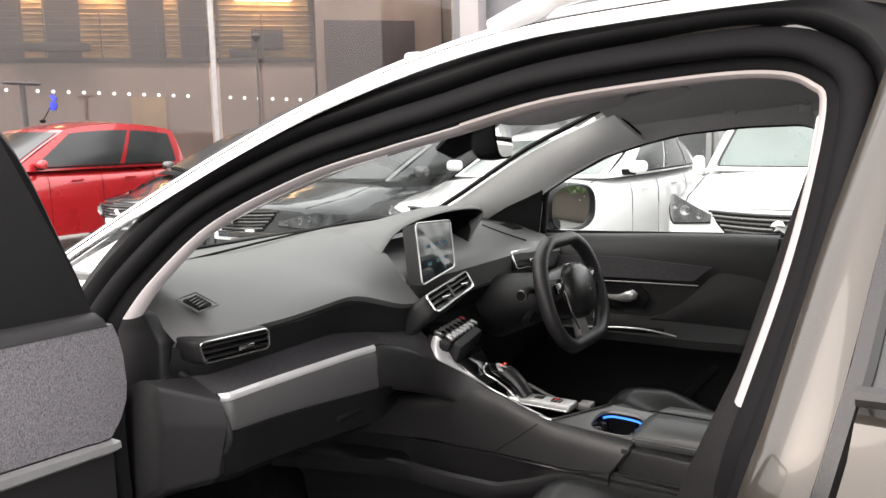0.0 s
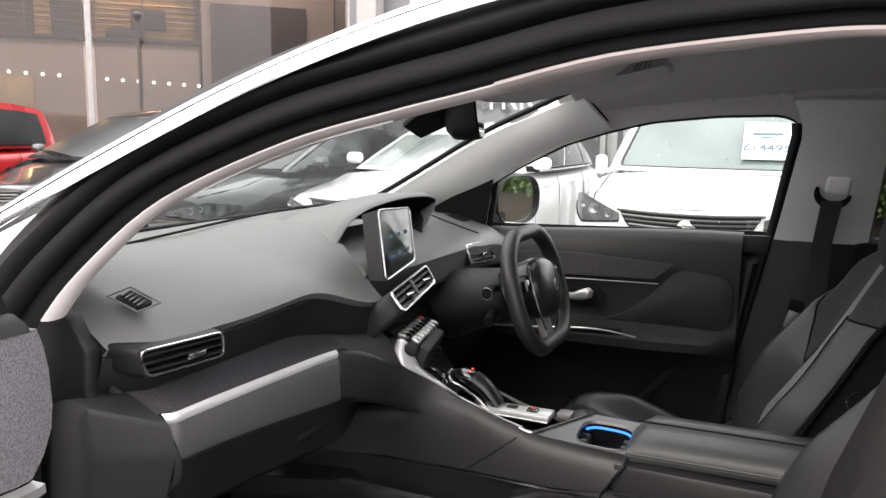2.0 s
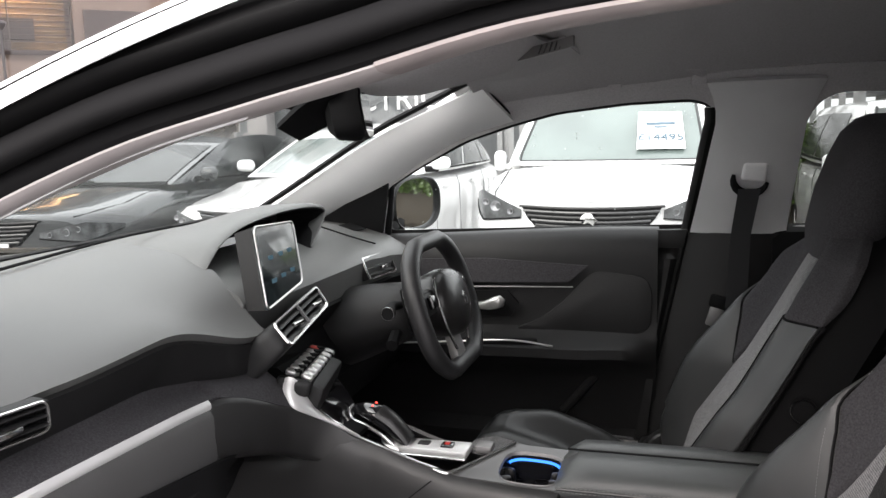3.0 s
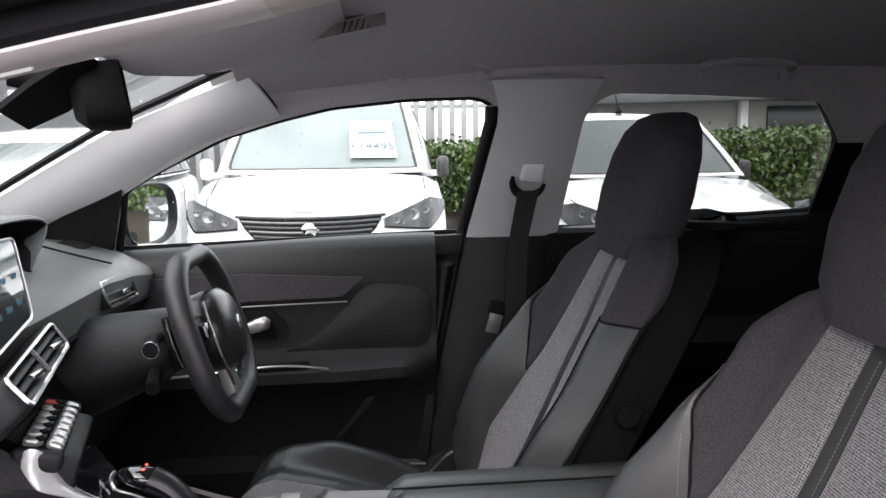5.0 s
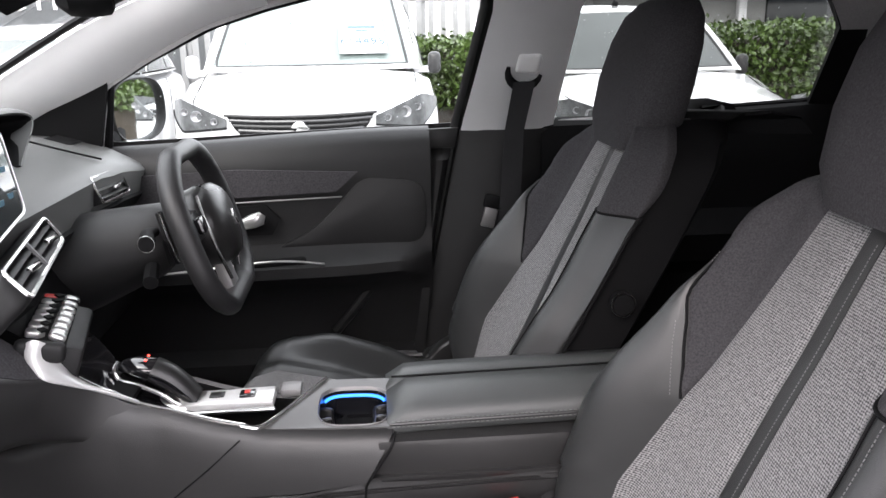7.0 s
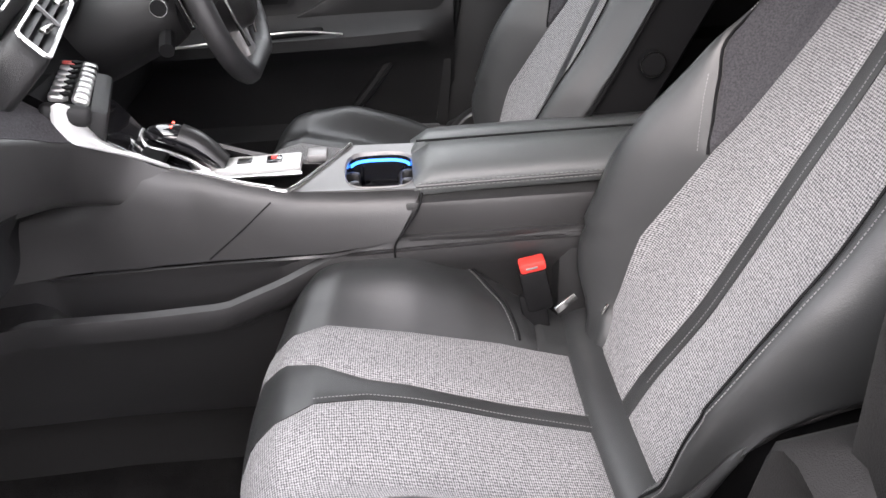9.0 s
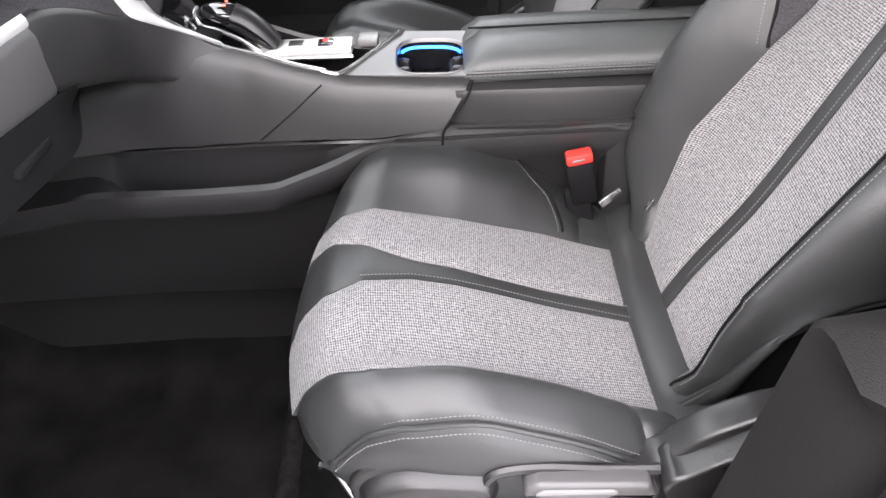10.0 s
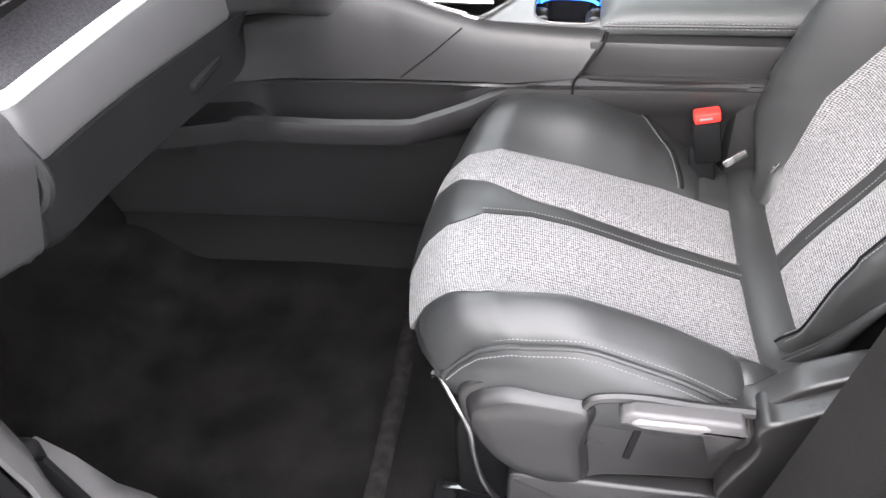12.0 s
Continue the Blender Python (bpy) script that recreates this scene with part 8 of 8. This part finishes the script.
def lit_window(u0, u1, z0, z1, warm):
    """A room behind the gallery rail, with its back wall, a lamp and a blind."""
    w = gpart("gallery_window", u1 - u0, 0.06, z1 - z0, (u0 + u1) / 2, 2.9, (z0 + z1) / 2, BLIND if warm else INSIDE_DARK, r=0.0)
    if warm:
        for k in range(int((z1 - z0) / 0.12)):
            part("blind_slat", rbox(u1 - u0, 0.03, 0.035, 0.0, pose((u0 + u1) / 2, 2.84, z0 + 0.06 + 0.12 * k, 30)), BLIND, w, m=GM)
        gpart("lamp", 0.62 * (u1 - u0), 0.16, 0.1, (u0 + u1) / 2, 2.62, z1 - 0.06, WARM, w, "warm glowing lamp", r=0.02)


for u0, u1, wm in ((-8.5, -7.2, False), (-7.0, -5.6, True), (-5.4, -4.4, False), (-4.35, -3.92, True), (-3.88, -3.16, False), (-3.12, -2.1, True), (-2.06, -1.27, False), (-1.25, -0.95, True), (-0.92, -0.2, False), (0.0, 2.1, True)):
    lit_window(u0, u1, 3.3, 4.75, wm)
for z in (3.48, 3.62, 3.76, 3.9, 4.04, 4.18, 4.33):
    part("gallery_rail", cyl((-12.4, 2.56, z), (2.2, 2.56, z), 0.011, 6), MULLION, GB, m=GM)
for k in range(13):
    part("gallery_post", cyl((-12.3 + 1.208 * k, 2.58, 3.2), (-12.3 + 1.208 * k, 2.58, 4.34), 0.018, 8), MULLION, GB, m=GM)
# things on the gallery and in the hall
gpart("gallery_bench", 1.8, 0.3, 0.17, -3.75, 2.3, 3.52, INSIDE_DARK)
gpart("gallery_desk", 0.75, 0.2, 0.45, 1.1, 2.72, 3.75, INSIDE_DARK)
gpart("gallery_desk", 0.8, 0.2, 0.2, 0.6, 2.72, 3.42, INSIDE_DARK)
gpart("hall_opening", 0.78, 0.06, 1.0, -1.69, 2.5, 1.9, BLIND)
text("welcome_lettering", "WELCOME", 0.115, WALL_DARK, GM @ pose(-3.6, -0.02, 2.04, 90), GB, 0.004)
part("blue_figure", prism([(-0.06, -0.15), (0.02, -0.15), (0.07, -0.05), (0.03, 0.02), (0.08, 0.09), (0.01, 0.16), (-0.06, 0.13), (-0.01, 0.05), (-0.07, -0.03)], -0.02, 0.02, "y", 0.004), BLUE, GB, "plain blue sign", m=GM @ pose(-3.13, -0.05, 2.19))
# solid part with the lettering
part("panel_wall", rbox(4.6, 0.4, 5.0, 0.01, pose(-4.75, FY + 0.05, 2.5)), WALL_DARK, GB)
part("column", rbox(0.35, 0.5, 5.0, 0.02, pose(-6.6, FY - 0.15, 2.5)), WALL, GB)
part("column", rbox(0.3, 0.4, 5.0, 0.02, pose(-2.6, FY - 0.2, 2.5)), WALL_DARK, GB)
LETTER = material("white_sign_letters", (0.8, 0.8, 0.8), 0.5)
text("sign_lettering", "ELECTRIC", 0.46, LETTER, pose(-4.72, FY - 0.16, 1.83, 90), GB, 0.01)
text("sign_lettering", "E TO", 0.46, LETTER, pose(-4.55, FY - 0.16, 2.4, 90), GB, 0.01)

# ---- palisade fence, hedge and the building behind it ----
STEEL = material("galvanised_steel", (0.3, 0.3, 0.3), 0.5, 0.7, scale=8, vary=0.1)
fence = thing("palisade_fence", "galvanised steel palisade fence", "fence", at=(0, 8.9, 0))
for z in (0.4, 1.72):
    part("rail", rbox(4.3, 0.05, 0.05, 0.005, pose(-0.55, 8.97, z)), STEEL, fence)
pale = None
for k in range(29):
    x = -2.65 + 0.148 * k
    if pale is None:
        pale = part("pale", prism([(-0.035, 0.05), (0.035, 0.05), (0.035, 1.93), (0.012, 2.05), (0.0, 1.99), (-0.012, 2.05), (-0.035, 1.93)], -0.01, 0.01, "y"), STEEL, fence, smooth=0, m=pose(x, 8.93, 0))
    else:
        ob = new("pale", pale.data)
        ob.parent = fence
        ob.matrix_parent_inverse = fence.matrix_world.inverted()
        ob.matrix_world = pose(x, 8.93, 0)
for x in (-2.6, 0.2, 1.55):
    part("post", rbox(0.1, 0.1, 1.9, 0.01, pose(x, 9.03, 0.95)), STEEL, fence)

LEAF = material("laurel_leaf", (0.06, 0.1, 0.02), 0.35, scale=3, vary=0.5, coat=0.3)
TWIG = material("hedge_twig", (0.05, 0.04, 0.03), 0.9)


def hedge(x0, x1, y0, y1, h, n, seed):
    """A clipped hedge of many separate leaves over dark twigs."""
    rng = random.Random(seed)
    hd = thing("hedge", "clipped green laurel hedge", "hedge", at=((x0 + x1) / 2, (y0 + y1) / 2, 0))
    part("twigs", rbox(x1 - x0 - 0.2, y1 - y0 - 0.2, h - 0.12, 0.1, pose((x0 + x1) / 2, (y0 + y1) / 2, (h - 0.12) / 2), 3), TWIG, hd)
    verts, faces = [], []
    for k in range(n):
        face = rng.random()
        x = rng.uniform(x0, x1)
        if face < 0.6:
            y, z = y0 + rng.gauss(0.04, 0.05), rng.uniform(0.5, h)
        elif face < 0.9:
            y, z = rng.uniform(y0, y1), h + rng.gauss(-0.03, 0.05)
        else:
            y, z = rng.uniform(y0, y1), rng.uniform(0.6, h)
            x = rng.choice((x0, x1)) + rng.gauss(0, 0.04)
        z += 0.05 * noise.noise((x * 1.5, y, z * 1.5))
        y += 0.09 * noise.noise((x * 1.3, z * 1.7, 3))
        L, w = rng.uniform(0.05, 0.085), rng.uniform(0.018, 0.03)
        m = Matrix.Translation((x, y, z)) @ Euler((rng.uniform(-1.3, 1.3), rng.uniform(-1.3, 1.3), rng.uniform(0, 6.28))).to_matrix().to_4x4()
        b = len(verts)
        verts += [m @ Vector(p) for p in ((-L / 2, 0, 0), (0, w, 0.006), (L / 2, 0, -0.004), (0, -w, 0.006))]
        faces += [(b, b + 1, b + 2), (b, b + 2, b + 3)]
    me = bpy.data.meshes.new("leaves")
    me.from_pydata(verts, [], faces)
    me.materials.append(LEAF)
    ob = new("leaves", me)
    ob.parent = hd
    ob.matrix_parent_inverse = hd.matrix_world.inverted()
    tagged(ob, "glossy green leaves", kind="stuff")


hedge(2.1, 14.0, 6.6, 7.6, 1.33, 30000, 1)
hedge(-0.4, 2.1, 7.9, 8.7, 1.25, 9000, 2)
BW = material("pale_render_wall", (0.32, 0.32, 0.31), 0.8, scale=1, vary=0.08)
bb_ = thing("low_building", "low grey building with a flat roof behind the hedge", "building", at=(10, 18, 0))
part("wall", rbox(16, 6, 2.0, 0.02, pose(12.0, 18.2, 1.0)), BW, bb_)
part("roof", rbox(17.5, 7.5, 0.22, 0.03, pose(11.5, 18.0, 2.2, 0, -1.2, 0)), WALL_DARK, bb_)
for x in (7.0, 10.0, 13.0):
    part("post", rbox(0.16, 0.16, 2.1, 0.01, pose(x, 15.0, 1.05)), LETTER, bb_)
    part("window", rbox(1.8, 0.1, 0.8, 0.01, pose(x + 1.5, 15.18, 1.5)), CAR_GLASS, bb_)

# ---- behind the camera: lamp posts and bare trees that the glass front mirrors ----
POST = material("painted_lamp_post", (0.06, 0.06, 0.06), 0.5)
for x, y, h in ((-12.6, -22.0, 7.5), (-24.0, -14.0, 4.5)):
    lp = thing("street_lamp", "dark steel car park lamp post", "street lamp", "street lamps", at=(x, y, 0))
    part("pole", cyl((x, y, 0), (x, y, h), 0.09, 12, 0.05), POST, lp)
    part("lamp_arm", tube([(x - 0.5, y, h + 0.02), (x, y, h + 0.06), (x + 0.5, y, h + 0.02)], 0.04, 8), POST, lp)
    for s in (-1, 1):
        part("lamp_head", rbox(0.5, 0.25, 0.1, 0.03, pose(x + s * 0.55, y, h + 0.02)), POST, lp)

# ---- lamp posts added in place of reflections in the showroom glass ----
POLE = material("dark_lamp_post_paint", (0.05, 0.045, 0.045), 0.5, scale=8, vary=0.1)
lp = thing("street_lamp", "slim dark lamp post with a small round head, in place of a reflection", "street lamp", at=(-10.72, 9.0, 0))
part("pole", cyl((-10.72, 9.0, 0), (-10.72, 9.0, 3.2), 0.022, 12), POLE, lp)
part("lamp_head", loft([[(-10.72 + r * math.cos(a), 9.0 + r * math.sin(a), z) for a in (2 * math.pi * k / 16 for k in range(16))] for z, r in ((3.12, 0.03), (3.17, 0.06), (3.22, 0.09), (3.25, 0.08), (3.27, 0.03))], close_u=True, caps=True), POLE, lp)
lp = thing("street_lamp", "short lamp post with two flat arms, in place of a reflection", "street lamp", at=(-13.5, 6.2, 0))
part("pole", cyl((-13.5, 6.2, 0), (-13.5, 6.2, 2.4), 0.045, 12), POLE, lp)
for sg in (-1, 1):
    part("lamp_head", loft([[(-13.5 + 0.07 * w * math.cos(a), 6.2 + sg * d, 2.42 + 0.03 * w * math.sin(a)) for a in (2 * math.pi * k / 12 for k in range(12))] for d, w in ((0.0, 0.5), (0.06, 0.8), (0.15, 1.2), (0.28, 1.0), (0.34, 0.3))], close_u=True, caps=True), POLE, lp)
